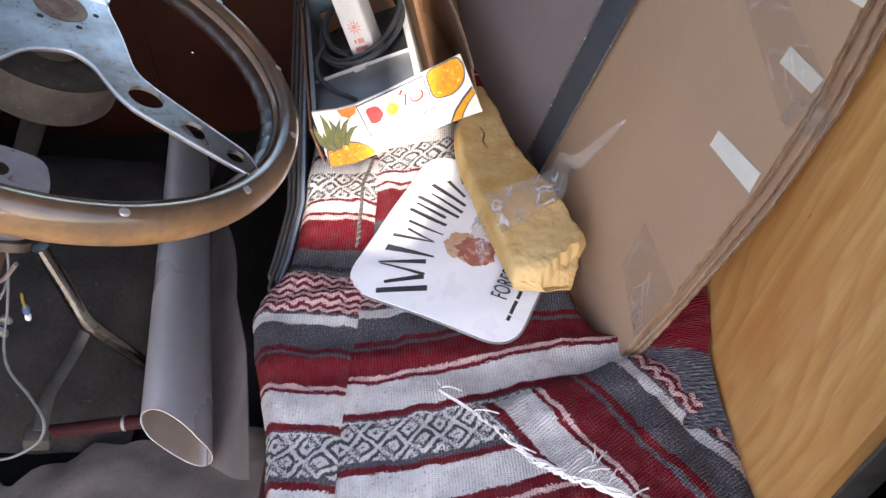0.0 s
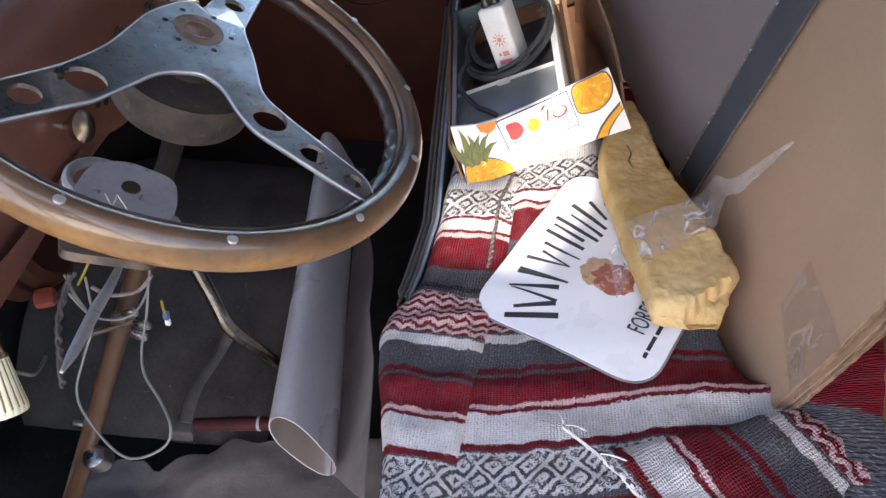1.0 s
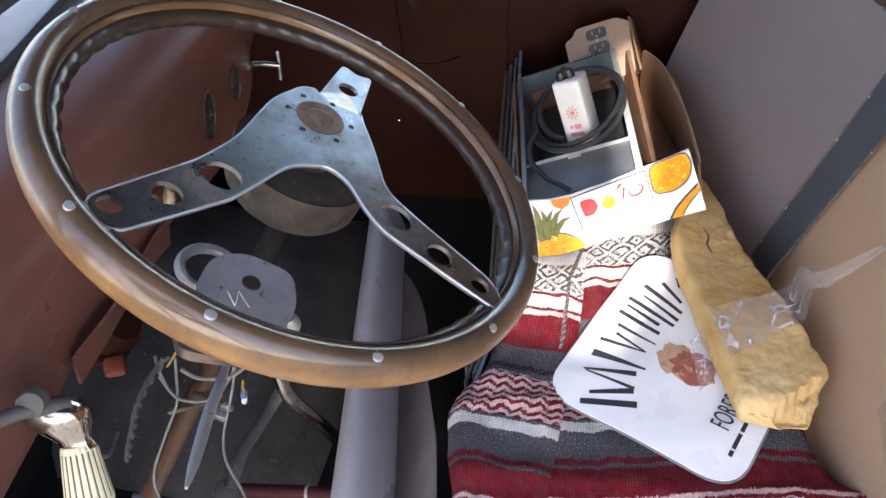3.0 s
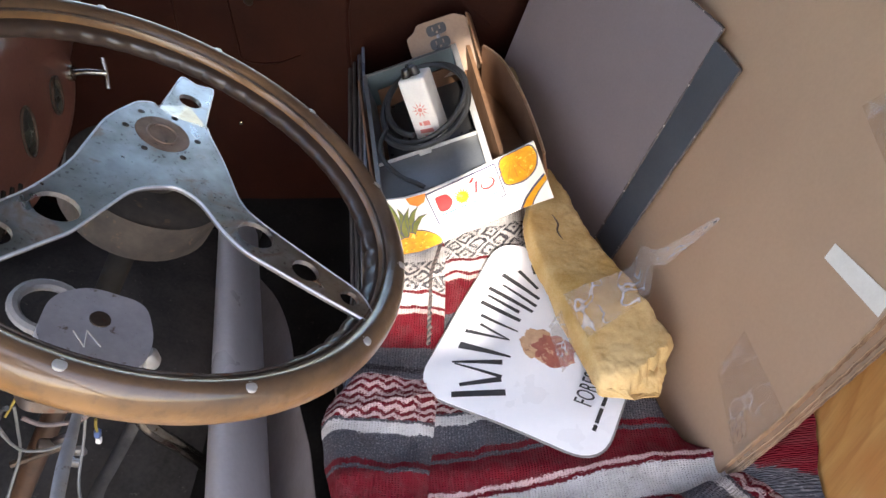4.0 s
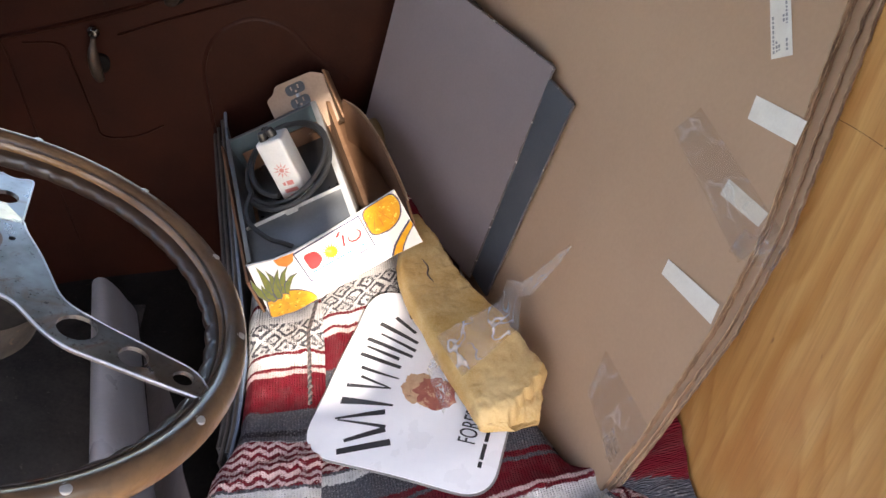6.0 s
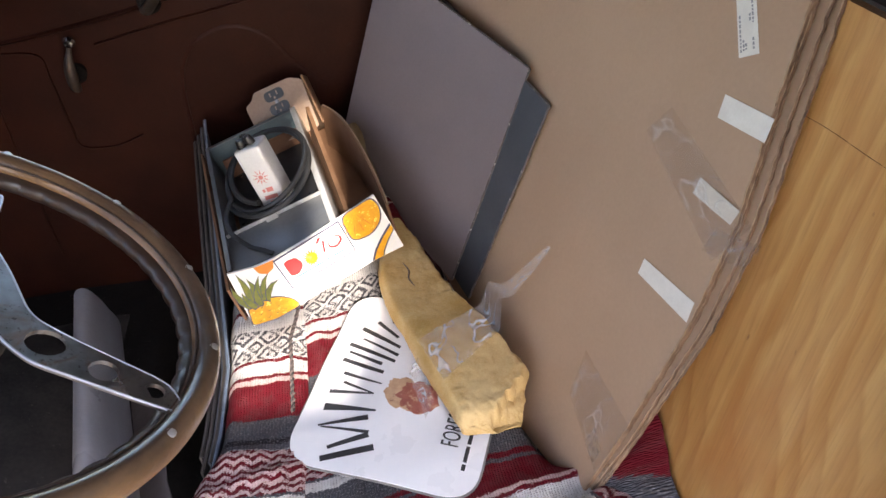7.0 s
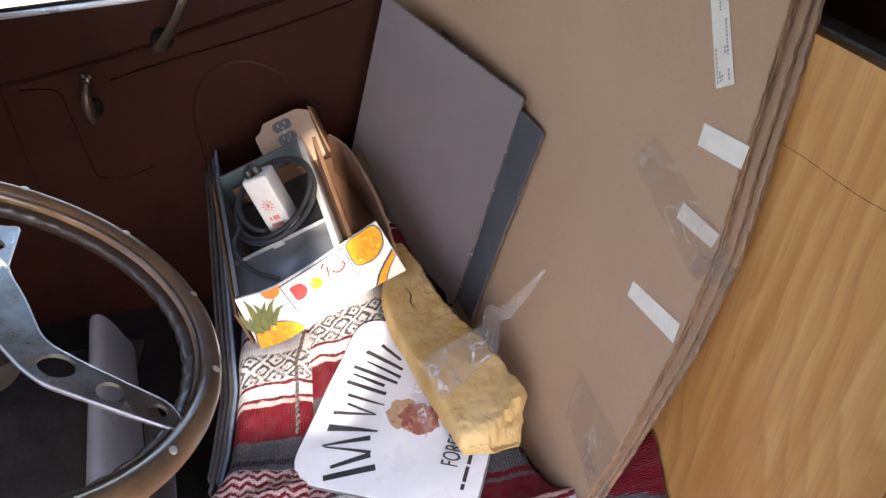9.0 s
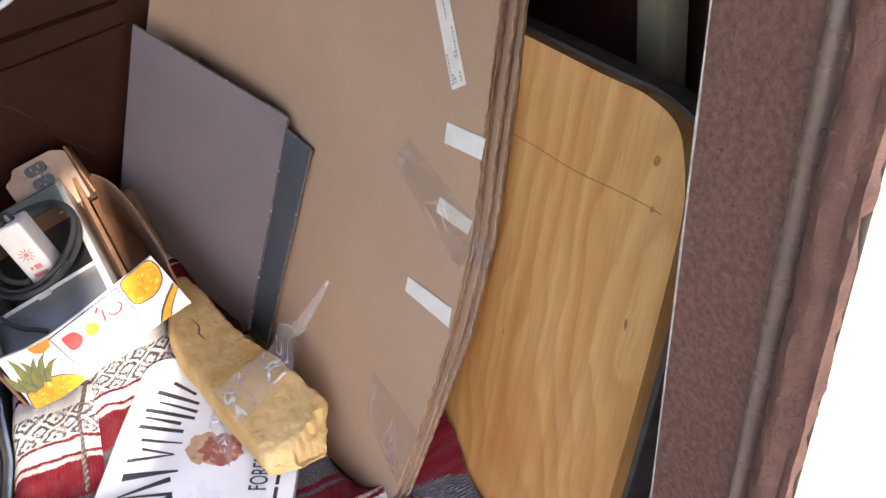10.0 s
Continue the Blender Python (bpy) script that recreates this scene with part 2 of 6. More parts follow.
GROUND = surface("dry_gravel", (0.24, 0.215, 0.185), (0.17, 0.15, 0.13), 0.9, scale=3, fine=60, bump=0.01)
SEAT_VINYL = surface("dark_red_seat_cloth", (0.07, 0.02, 0.022), (0.05, 0.016, 0.018), 0.8, scale=20, fine=300, bump=0.0005)


def wood_rim_material():
    m, tree, bsdf = material("varnished_wood_rim")
    at = object_place(tree)
    big = noise_tex(tree, 14, 4.0, at)
    grain = noise_tex(tree, 160, 4.0, at, 0.6)
    co = tree.nodes.new("ShaderNodeTexCoord")
    sep = node(tree, "ShaderNodeSeparateXYZ", {0: co.outputs["Object"]})
    height = maths(tree, "ADD", sep.outputs[2], maths(tree, "MULTIPLY", maths(tree, "SUBTRACT", big, 0.5), 0.006))
    # Top worn darker; the amber lower side has light put into it.
    amber = mixed(tree, spread(tree, big, 0.35, 0.65), (0.27, 0.140, 0.050), (0.17, 0.084, 0.030))
    worn = mixed(tree, spread(tree, big, 0.35, 0.65), (0.125, 0.073, 0.041), (0.058, 0.036, 0.023))
    c = mixed(tree, spread(tree, height, -0.012, 0.003), amber, worn)
    c = mixed(tree, maths(tree, "MULTIPLY", spread(tree, grain, 0.5, 0.72), 0.35), c, (0.05, 0.03, 0.02))
    tree.links.new(c, bsdf.inputs["Base Color"])
    tree.links.new(spread(tree, big, 0.3, 0.7, 0.28, 0.48), bsdf.inputs["Roughness"])
    bsdf.inputs["Specular IOR Level"].default_value = 0.25
    bsdf.inputs["Coat Weight"].default_value = 0.6
    bsdf.inputs["Coat Roughness"].default_value = 0.05
    bumped(tree, bsdf, grain, 0.0004)
    return m


def spoke_material():
    """Old sheet steel: grey with pitting and brown rust blooms."""
    m, tree, bsdf = material("pitted_spoke_steel")
    at = object_place(tree)
    tone = noise_tex(tree, 22, 4.0, at, 0.6)
    bloom = noise_tex(tree, 34, 5.0, at, 0.65, 0.8)
    pits = noise_tex(tree, 330, 2.0, at, 0.6)
    rust = maths(tree, "MULTIPLY", spread(tree, bloom, 0.56, 0.66), 0.75)
    c = mixed(tree, spread(tree, tone, 0.35, 0.65), (0.38, 0.372, 0.368), (0.18, 0.170, 0.163))
    c = mixed(tree, rust, c, (0.17, 0.095, 0.06))
    pit = maths(tree, "MULTIPLY", spread(tree, pits, 0.62, 0.68), spread(tree, tone, 0.42, 0.60))
    c = mixed(tree, pit, c, (0.06, 0.045, 0.04))
    tree.links.new(c, bsdf.inputs["Base Color"])
    tree.links.new(maths(tree, "SUBTRACT", 1.0, maths(tree, "MULTIPLY", rust, 0.9)), bsdf.inputs["Metallic"])
    tree.links.new(spread(tree, tone, 0.3, 0.7, 0.24, 0.44), bsdf.inputs["Roughness"])
    bumped(tree, bsdf, pits, 0.00005)
    return m


def plywood_material():
    """Rotary-cut fir: faint wavering bands, pale and amber streaks, short dark pores. Grain runs along local y."""
    m, tree, bsdf = material("varnished_plywood")
    co = tree.nodes.new("ShaderNodeTexCoord")
    turned = node(tree, "ShaderNodeMapping", {0: co.outputs["Object"], "Rotation": (0, 0, math.radians(-10))}).outputs[0]

    def grain(along_grain):
        return node(tree, "ShaderNodeMapping", {0: turned, "Scale": (1.0, along_grain, 1.0)}).outputs[0]

    sep = node(tree, "ShaderNodeSeparateXYZ", {0: turned})
    warp = noise_tex(tree, 6.0, 2.0, grain(0.34), 0.5)
    wander = noise_tex(tree, 22.0, 2.0, grain(0.40), 0.5)
    phase = maths(tree, "ADD", maths(tree, "MULTIPLY", sep.outputs[0], 34.0), maths(tree, "ADD", maths(tree, "MULTIPLY", warp, 8.0), maths(tree, "MULTIPLY", wander, 1.3)))
    ring_at = maths(tree, "FRACT", phase)
    late = maths(tree, "MULTIPLY", spread(tree, ring_at, 0.25, 0.86), maths(tree, "SUBTRACT", 1.0, spread(tree, ring_at, 0.86, 1.0)))
    streak = noise_tex(tree, 30, 4.0, grain(0.09), 0.6, 0.6)
    thread = noise_tex(tree, 170, 3.0, grain(0.03), 0.6, 0.3)
    fine = noise_tex(tree, 480, 3.0, grain(0.04), 0.6)
    blot = noise_tex(tree, 9, 4.0, grain(0.6))
    c = mixed(tree, spread(tree, streak, 0.36, 0.66), (0.63, 0.345, 0.125), (0.55, 0.265, 0.080))
    c = mixed(tree, maths(tree, "MULTIPLY", maths(tree, "MULTIPLY", late, spread(tree, streak, 0.25, 0.6, 0.45, 1.0)), 0.62), c, (0.42, 0.165, 0.036))
    c = mixed(tree, maths(tree, "MULTIPLY", spread(tree, blot, 0.54, 0.68), 0.55), c, (0.50, 0.185, 0.050))
    c = mixed(tree, maths(tree, "MULTIPLY", spread(tree, thread, 0.50, 0.68), 0.28), c, (0.40, 0.165, 0.045))
    c = mixed(tree, maths(tree, "MULTIPLY", spread(tree, fine, 0.50, 0.70), 0.25), c, (0.30, 0.115, 0.034))
    flaw = noise_tex(tree, 60, 2.0, grain(0.35), 0.6)
    c = mixed(tree, maths(tree, "MULTIPLY", spread(tree, flaw, 0.71, 0.75), 0.8), c, (0.13, 0.050, 0.02))
    tree.links.new(c, bsdf.inputs["Base Color"])
    tree.links.new(spread(tree, streak, 0.3, 0.7, 0.36, 0.52), bsdf.inputs["Roughness"])
    bsdf.inputs["Coat Weight"].default_value = 0.12
    bumped(tree, bsdf, fine, 0.0003)
    return m


def clear_film_material(name, low, high, rough=0.16):
    """Thin wrinkled film: mostly clear, with long creases painted paler as glints. Coordinates run along the strip."""
    m, tree, bsdf = material(name)
    uv = node(tree, "ShaderNodeUVMap")
    uv.uv_map = "weave"
    at = node(tree, "ShaderNodeMapping", {0: uv.outputs[0], "Scale": (2.4, 1.1, 1.0), "Rotation": (0, 0, 0.5)}).outputs[0]
    crease = noise_tex(tree, 1.6, 1.5, at, 0.4, 0.7)
    patch = noise_tex(tree, 1.1, 2.0, at, 0.5)
    sharp = maths(tree, "ADD", maths(tree, "ABSOLUTE", maths(tree, "SUBTRACT", crease, 0.5)), maths(tree, "MULTIPLY", spread(tree, patch, 0.40, 0.62), 0.05))
    tree.links.remove(bsdf.outputs[0].links[0])
    bsdf.inputs["Base Color"].default_value = (0.86, 0.87, 0.9, 1)
    bsdf.inputs["Roughness"].default_value = rough
    bumped(tree, bsdf, crease, 0.004)
    clear = node(tree, "ShaderNodeBsdfTransparent", {0: (0.89, 0.86, 0.815, 1)})
    fac = spread(tree, sharp, 0.0, 0.05, high, low)
    mix_node = node(tree, "ShaderNodeMixShader", {0: fac, 1: clear.outputs[0], 2: bsdf.outputs[0]})
    tree.links.new(mix_node.outputs[0], tree.nodes["Material Output"].inputs[0])
    return m


def glass_material():
    m, tree, bsdf = material("window_glass")
    bsdf.inputs["Base Color"].default_value = (0.95, 0.97, 0.96, 1)
    bsdf.inputs["Roughness"].default_value = 0.02
    bsdf.inputs["Transmission Weight"].default_value = 1.0
    bsdf.inputs["IOR"].default_value = 1.45
    return m


def blanket_material():
    """Woven striped blanket. Coordinates come from the cloth's own weave: u across, v along the stripes' order, in metres."""
    m, tree, bsdf = material("striped_woven_blanket")
    uv = node(tree, "ShaderNodeUVMap")
    uv.uv_map = "weave"
    sep = node(tree, "ShaderNodeSeparateXYZ", {0: uv.outputs[0]})
    u, v = sep.outputs[0], sep.outputs[1]
    yarn = noise_tex(tree, 520, 2.0, uv.outputs[0])
    soft = noise_tex(tree, 60, 3.0, uv.outputs[0])
    jitter = maths(tree, "MULTIPLY", maths(tree, "SUBTRACT", yarn, 0.5), 0.009)
    wave = maths(tree, "MULTIPLY", maths(tree, "SUBTRACT", soft, 0.5), 0.007)
    vj = maths(tree, "ADD", maths(tree, "ADD", v, jitter), wave)
    period = 0.66
    pos = maths(tree, "FRACT", maths(tree, "DIVIDE", vj, period))
    white, red, grey, dark, pink = (0.70, 0.67, 0.65), (0.155, 0.010, 0.018), (0.078, 0.078, 0.090), (0.024, 0.022, 0.028), (0.66, 0.47, 0.45)
    stripes = [(0.000, red), (0.060, pink), (0.067, red), (0.078, white), (0.114, red), (0.123, grey), (0.129, white), (0.176, grey), (0.180, red), (0.188, white),
               (0.222, red), (0.228, pink), (0.234, red), (0.268, grey), (0.273, red), (0.279, grey), (0.312, white), (0.326, grey), (0.331, white), (0.386, grey),
               (0.394, dark), (0.402, grey), (0.430, red), (0.482, pink), (0.488, red), (0.494, white), (0.512, red), (0.518, white), (0.600, red), (0.608, white)]
    ramp = tree.nodes.new("ShaderNodeValToRGB")
    ramp.color_ramp.interpolation = "CONSTANT"
    els = ramp.color_ramp.elements
    els[1].position = 0.999
    els[1].color = (*white, 1)
    for i, (at, colour) in enumerate(stripes):
        e = els[0] if i == 0 else els.new(at / period)
        e.color = (*colour, 1)
    tree.links.new(pos, ramp.inputs[0])
    place = maths(tree, "MULTIPLY", pos, period)

    def within(lo, hi):
        return maths(tree, "MULTIPLY", maths(tree, "GREATER_THAN", place, lo), maths(tree, "LESS_THAN", place, hi))

    def tri(x, step):
        return maths(tree, "PINGPONG", x, step)

    drift = noise_tex(tree, 38, 2.0, uv.outputs[0])
    uj = maths(tree, "ADD", maths(tree, "ADD", u, jitter), maths(tree, "MULTIPLY", maths(tree, "SUBTRACT", drift, 0.5), 0.016))
    # chevron rows: thin lines that follow a triangle wave
    chev = maths(tree, "FRACT", maths(tree, "DIVIDE", maths(tree, "ADD", place, maths(tree, "MULTIPLY", tri(uj, 0.0105), 0.55)), 0.0092))
    chev_col = mixed(tree, maths(tree, "GREATER_THAN", chev, 0.50), red, pink)
    # lattice of diamonds
    a = maths(tree, "ADD", maths(tree, "ADD", tri(uj, 0.0165), tri(maths(tree, "SUBTRACT", place, 0.130), 0.0165)), maths(tree, "MULTIPLY", maths(tree, "SUBTRACT", yarn, 0.5), 0.010))
    lat = maths(tree, "LESS_THAN", maths(tree, "FRACT", maths(tree, "DIVIDE", maths(tree, "ADD", a, 0.002), 0.0112)), 0.47)
    lat_col = mixed(tree, lat, white, (0.06, 0.06, 0.07))
    colour = mixed(tree, maths(tree, "ADD", within(0.130, 0.176), within(0.520, 0.570)), ramp.outputs[0], lat_col)
    colour = mixed(tree, within(0.331, 0.386), colour, chev_col)
    # heathered grey, dusty lint
    rgb = node(tree, "ShaderNodeSeparateColor", {0: colour})
    dull = maths(tree, "SUBTRACT", 1.0, maths(tree, "MINIMUM", 1.0, maths(tree, "MULTIPLY", maths(tree, "SUBTRACT", rgb.outputs[0], rgb.outputs[1]), 14.0)))
    fleck = noise_tex(tree, 480, 2.0, uv.outputs[0], 0.8)
    colour = mixed(tree, maths(tree, "MULTIPLY", maths(tree, "MULTIPLY", spread(tree, fleck, 0.54, 0.64), 0.62), dull), colour, (0.33, 0.32, 0.34))
    lint = noise_tex(tree, 240, 2.0, uv.outputs[0], 0.8)
    colour = mixed(tree, maths(tree, "MULTIPLY", spread(tree, lint, 0.655, 0.70), 0.65), colour, (0.06, 0.045, 0.045))
    dust = noise_tex(tree, 330, 2.0, uv.outputs[0], 0.9)
    colour = mixed(tree, maths(tree, "MULTIPLY", spread(tree, dust, 0.70, 0.74), 0.6), colour, (0.55, 0.50, 0.48))
    colour = mixed(tree, maths(tree, "MULTIPLY", spread(tree, soft, 0.42, 0.75), 0.26), colour, (0.13, 0.09, 0.085))
    tree.links.new(colour, bsdf.inputs["Base Color"])
    bsdf.inputs["Roughness"].default_value = 0.95
    bsdf.inputs["Specular IOR Level"].default_value = 0.12
    rib = maths(tree, "SINE", maths(tree, "ADD", maths(tree, "MULTIPLY", u, 1900.0), maths(tree, "MULTIPLY", soft, 5.0)))
    weft = maths(tree, "SINE", maths(tree, "ADD", maths(tree, "MULTIPLY", v, 2900.0), maths(tree, "MULTIPLY", yarn, 7.0)))
    weave = maths(tree, "ADD", maths(tree, "ADD", maths(tree, "MULTIPLY", rib, 0.45), maths(tree, "MULTIPLY", weft, 0.3)), maths(tree, "MULTIPLY", yarn, 3.0))
    bumped(tree, bsdf, weave, 0.0009)
    return m


for dull, amount in ((DARK, 0.08), (SHADED_BROWN, 0.10), (MAT_GREY, 0.1), (SCREEN_WOOD, 0.1), (RED_BAR, 0.1), (SEAT_VINYL, 0.1), (GROUND, 0.1)):
    dull.node_tree.nodes["Principled BSDF"].inputs["Specular IOR Level"].default_value = amount
SPOKE_STEEL = spoke_material()
DARK_WOOD = surface("dark_stained_wood", (0.050, 0.030, 0.020), (0.030, 0.019, 0.014), 0.4, scale=30, fine=200, bump=0.0003, coat=0.4)
HUB_GRIME = surface("grimy_rusted_steel", (0.052, 0.038, 0.029), (0.022, 0.017, 0.014), 0.80, 0.1, scale=40, fine=220, bump=0.0006, speck=(0.085, 0.05, 0.03), speck_at=0.60)
BOSS_RUST = surface("brown_rust", (0.20, 0.125, 0.09), (0.13, 0.08, 0.06), 0.6, 0.3, scale=60, fine=300, bump=0.0005, speck=(0.07, 0.045, 0.035))
GAUGE_GLASS = surface("dusty_gauge_glass", (0.05, 0.055, 0.045), (0.025, 0.027, 0.024), 0.25, scale=60, fine=200, bump=0.0003, speck=(0.30, 0.30, 0.27), speck_at=0.62)
WOOD_RIM = wood_rim_material()
PLYWOOD = plywood_material()
FILM = clear_film_material("clear_packing_tape", 0.05, 0.24)
FILM_CRUMPLED = clear_film_material("crumpled_packing_tape", 0.14, 0.50)
GLASS = glass_material()
BLANKET = blanket_material()


# ---------------------------------------------------------------- mesh helpers
def part(name, bm, mat, parent=None, label="", smooth=True):
    """Links a bmesh as one mesh object, under a thing or a part."""
    bmesh.ops.recalc_face_normals(bm, faces=bm.faces)
    me = bpy.data.meshes.new(name)
    bm.to_mesh(me)
    bm.free()
    me.materials.append(mat)
    if smooth:
        me.polygons.foreach_set("use_smooth", [True] * len(me.polygons))
        me.set_sharp_from_angle(angle=radians(38))
    ob = new(name, me)
    if parent is not None:
        ob.parent = parent
    if label:
        ob["label"] = label
    return ob


def thing(name, m, label, category, group="", kind=""):
    e = new(name)
    e.empty_display_size = 0.05
    e.matrix_world = m
    return tagged(e, label, category, group, kind)


def box(size, at=(0, 0, 0), bevel=0.0, bm=None, turn=None, seg=2):
    """A block of that size centred at a place, its edges rounded."""
    bm = bm or bmesh.new()
    made = bmesh.ops.create_cube(bm, size=1.0)["verts"]
    m = Matrix.Translation(at) @ (turn or Matrix()) @ Matrix.Diagonal((*size, 1))
    bmesh.ops.transform(bm, matrix=m, verts=made)
    if bevel:
        edges = list({e for v in made for e in v.link_edges})
        bmesh.ops.bevel(bm, geom=edges, offset=bevel, segments=seg, affect="EDGES", profile=0.5)
    return bm


def sweep(points, radius, sides=10, bm=None, closed=False, flat=1.0, cap=True):
    """A tube along points; radius a number or a function of 0..1."""
    bm = bm or bmesh.new()
    pts = [Vector(p) for p in points]
    n = len(pts)
    rings, ref = [], Vector((0.3, 0.2, 1)).normalized()
    for i, p in enumerate(pts):
        a = pts[(i - 1) % n] if closed else pts[max(i - 1, 0)]
        b = pts[(i + 1) % n] if closed else pts[min(i + 1, n - 1)]
        d = (b - a).normalized()
        side = d.cross(ref)
        if side.length < 1e-4:
            side = d.orthogonal()
        side.normalize()
        up = side.cross(d).normalized()
        ref = up
        r = radius(i / max(n - 1, 1)) if callable(radius) else radius
        rings.append([bm.verts.new(p + r * (math.cos(2 * math.pi * k / sides) * side + flat * math.sin(2 * math.pi * k / sides) * up)) for k in range(sides)])
    for i in range(n if closed else n - 1):
        a, b = rings[i], rings[(i + 1) % n]
        for k in range(sides):
            bm.faces.new((a[k], a[(k + 1) % sides], b[(k + 1) % sides], b[k]))
    if cap and not closed:
        bm.faces.new(rings[0][::-1])
        bm.faces.new(rings[-1])
    return bm


def smooth_line(points, steps=8):
    """A smooth run through points."""
    p = [Vector(q) for q in points]
    out = []
    for i in range(len(p) - 1):
        a, b, c, d = p[max(i - 1, 0)], p[i], p[i + 1], p[min(i + 2, len(p) - 1)]
        for k in range(steps):
            t = k / steps
            out.append(0.5 * ((2 * b) + (c - a) * t + (2 * a - 5 * b + 4 * c - d) * t * t + (3 * b - a - 3 * c + d) * t ** 3))
    return out + [p[-1]]


def lathe(profile, sides=32, bm=None, m=None):
    """Turns (radius, height) pairs round z."""
    bm = bm or bmesh.new()
    m = m or Matrix()
    rings = [[bm.verts.new(m @ Vector((r * math.cos(2 * math.pi * k / sides), r * math.sin(2 * math.pi * k / sides), z))) for k in range(sides)] for r, z in profile]
    for a, b in zip(rings, rings[1:]):
        for k in range(sides):
            bm.faces.new((a[k], a[(k + 1) % sides], b[(k + 1) % sides], b[k]))
    if profile[0][0] > 1e-6:
        bm.faces.new(rings[0][::-1])
    if profile[-1][0] > 1e-6:
        bm.faces.new(rings[-1])
    bmesh.ops.remove_doubles(bm, verts=bm.verts, dist=1e-6)
    return bm


def plate(outline, holes, thick, bm=None, m=None):
    """A flat plate in the xy plane with holes cut through, thick along -z."""
    bm = bm or bmesh.new()
    m = m or Matrix()
    edges = []
    for loop in (outline, *holes):
        vs = [bm.verts.new((x, y, 0)) for x, y in loop]
        edges += [bm.edges.new((vs[i], vs[(i + 1) % len(vs)])) for i in range(len(vs))]
    res = bmesh.ops.triangle_fill(bm, use_beauty=True, use_dissolve=False, edges=edges)
    faces = [f for f in res["geom"] if isinstance(f, bmesh.types.BMFace)]
    if faces and thick:
        ex = bmesh.ops.extrude_face_region(bm, geom=faces)["geom"]
        bmesh.ops.translate(bm, vec=(0, 0, -thick), verts=[v for v in ex if isinstance(v, bmesh.types.BMVert)])
    bmesh.ops.transform(bm, matrix=m, verts=bm.verts)
    return bm


def ring(cx, cy, rx, ry=None, n=20, turn=0.0):
    ry = ry or rx
    c, s = math.cos(turn), math.sin(turn)
    return [(cx + c * rx * math.cos(2 * math.pi * k / n) - s * ry * math.sin(2 * math.pi * k / n), cy + s * rx * math.cos(2 * math.pi * k / n) + c * ry * math.sin(2 * math.pi * k / n)) for k in range(n)]


def rounded(corners, r, steps=6):
    """A polygon with its corners rounded by about r."""
    p = [Vector(c) for c in corners]
    out = []
    for i, b in enumerate(p):
        a, c = p[i - 1], p[(i + 1) % len(p)]
        ra = min(r, (a - b).length * 0.45, (c - b).length * 0.45)
        s, e = b + (a - b).normalized() * ra, b + (c - b).normalized() * ra
        for k in range(steps + 1):
            t = k / steps
            q = s * (1 - t) ** 2 + b * 2 * t * (1 - t) + e * t * t
            out.append((q.x, q.y))
    return out


def sheet(fn, nu, nv, thick=0.0, bm=None, uv=None):
    """A grid surface from fn(s, t) for s, t in 0..1, doubled to a thickness along its normals; uv gives the weave coordinates."""
    bm = bm or bmesh.new()
    layer = bm.loops.layers.uv.new("weave") if uv else None
    g = [[Vector(fn(i / nu, j / nv)) for j in range(nv + 1)] for i in range(nu + 1)]

    def normal(i, j):
        a = g[min(i + 1, nu)][j] - g[max(i - 1, 0)][j]
        b = g[i][min(j + 1, nv)] - g[i][max(j - 1, 0)]
        return a.cross(b).normalized()

    sides = [0.0] if not thick else [0.0, -thick]
    layers = [[[bm.verts.new(g[i][j] + normal(i, j) * d) for j in range(nv + 1)] for i in range(nu + 1)] for d in sides]

    def face(vs, st):
        f = bm.faces.new(vs)
        if layer:
            for loop, (s, t) in zip(f.loops, st):
                loop[layer].uv = uv(s, t)

    for li, vs in enumerate(layers):
        for i in range(nu):
            for j in range(nv):
                k = [(i, j), (i + 1, j), (i + 1, j + 1), (i, j + 1)]
                k = k[::-1] if li else k
                face([vs[a][b] for a, b in k], [(a / nu, b / nv) for a, b in k])
    if thick:
        rim = [(i, 0) for i in range(nu)] + [(nu, j) for j in range(nv)] + [(i, nv) for i in range(nu, 0, -1)] + [(0, j) for j in range(nv, 0, -1)]
        for q, (a, b) in enumerate(rim):
            c, d = rim[(q + 1) % len(rim)]
            face([layers[0][a][b], layers[0][c][d], layers[1][c][d], layers[1][a][b]], [(a / nu, b / nv), (c / nu, d / nv), (c / nu, d / nv), (a / nu, b / nv)])
    return bm


def mix(a, b, t):
    return a + (b - a) * t


def letters(text, size, m, mat, parent, name, squeeze=1.0):
    """Built-in font, laid flat as a thin mesh."""
    cu = bpy.data.curves.new(name, "FONT")
    cu.body, cu.size, cu.extrude, cu.align_x = text, size, 0.0002, "LEFT"
    tmp = bpy.data.objects.new(name, cu)
    scene.collection.objects.link(tmp)
    me = bpy.data.meshes.new_from_object(tmp.evaluated_get(bpy.context.evaluated_depsgraph_get()))
    bpy.data.objects.remove(tmp)
    bpy.data.curves.remove(cu)
    me.transform(m @ Matrix.Diagonal((squeeze, 1, 1, 1)))
    me.materials.clear()
    me.materials.append(mat)
    ob = new(name, me)
    ob.parent = parent
    return ob


# ---------------------------------------------------------------- the cab: floor, walls, roof
SEAT_Z = 0.398
FLOOR_Z = 0.10
DOOR_Y = 1.40
UPRIGHT = pose(0, 0, 0, 90)


def structure(name, bm, mat, label, category, smooth=True):
    return tagged(part(name, bm, mat, None, "", smooth), label, category, kind="structure")


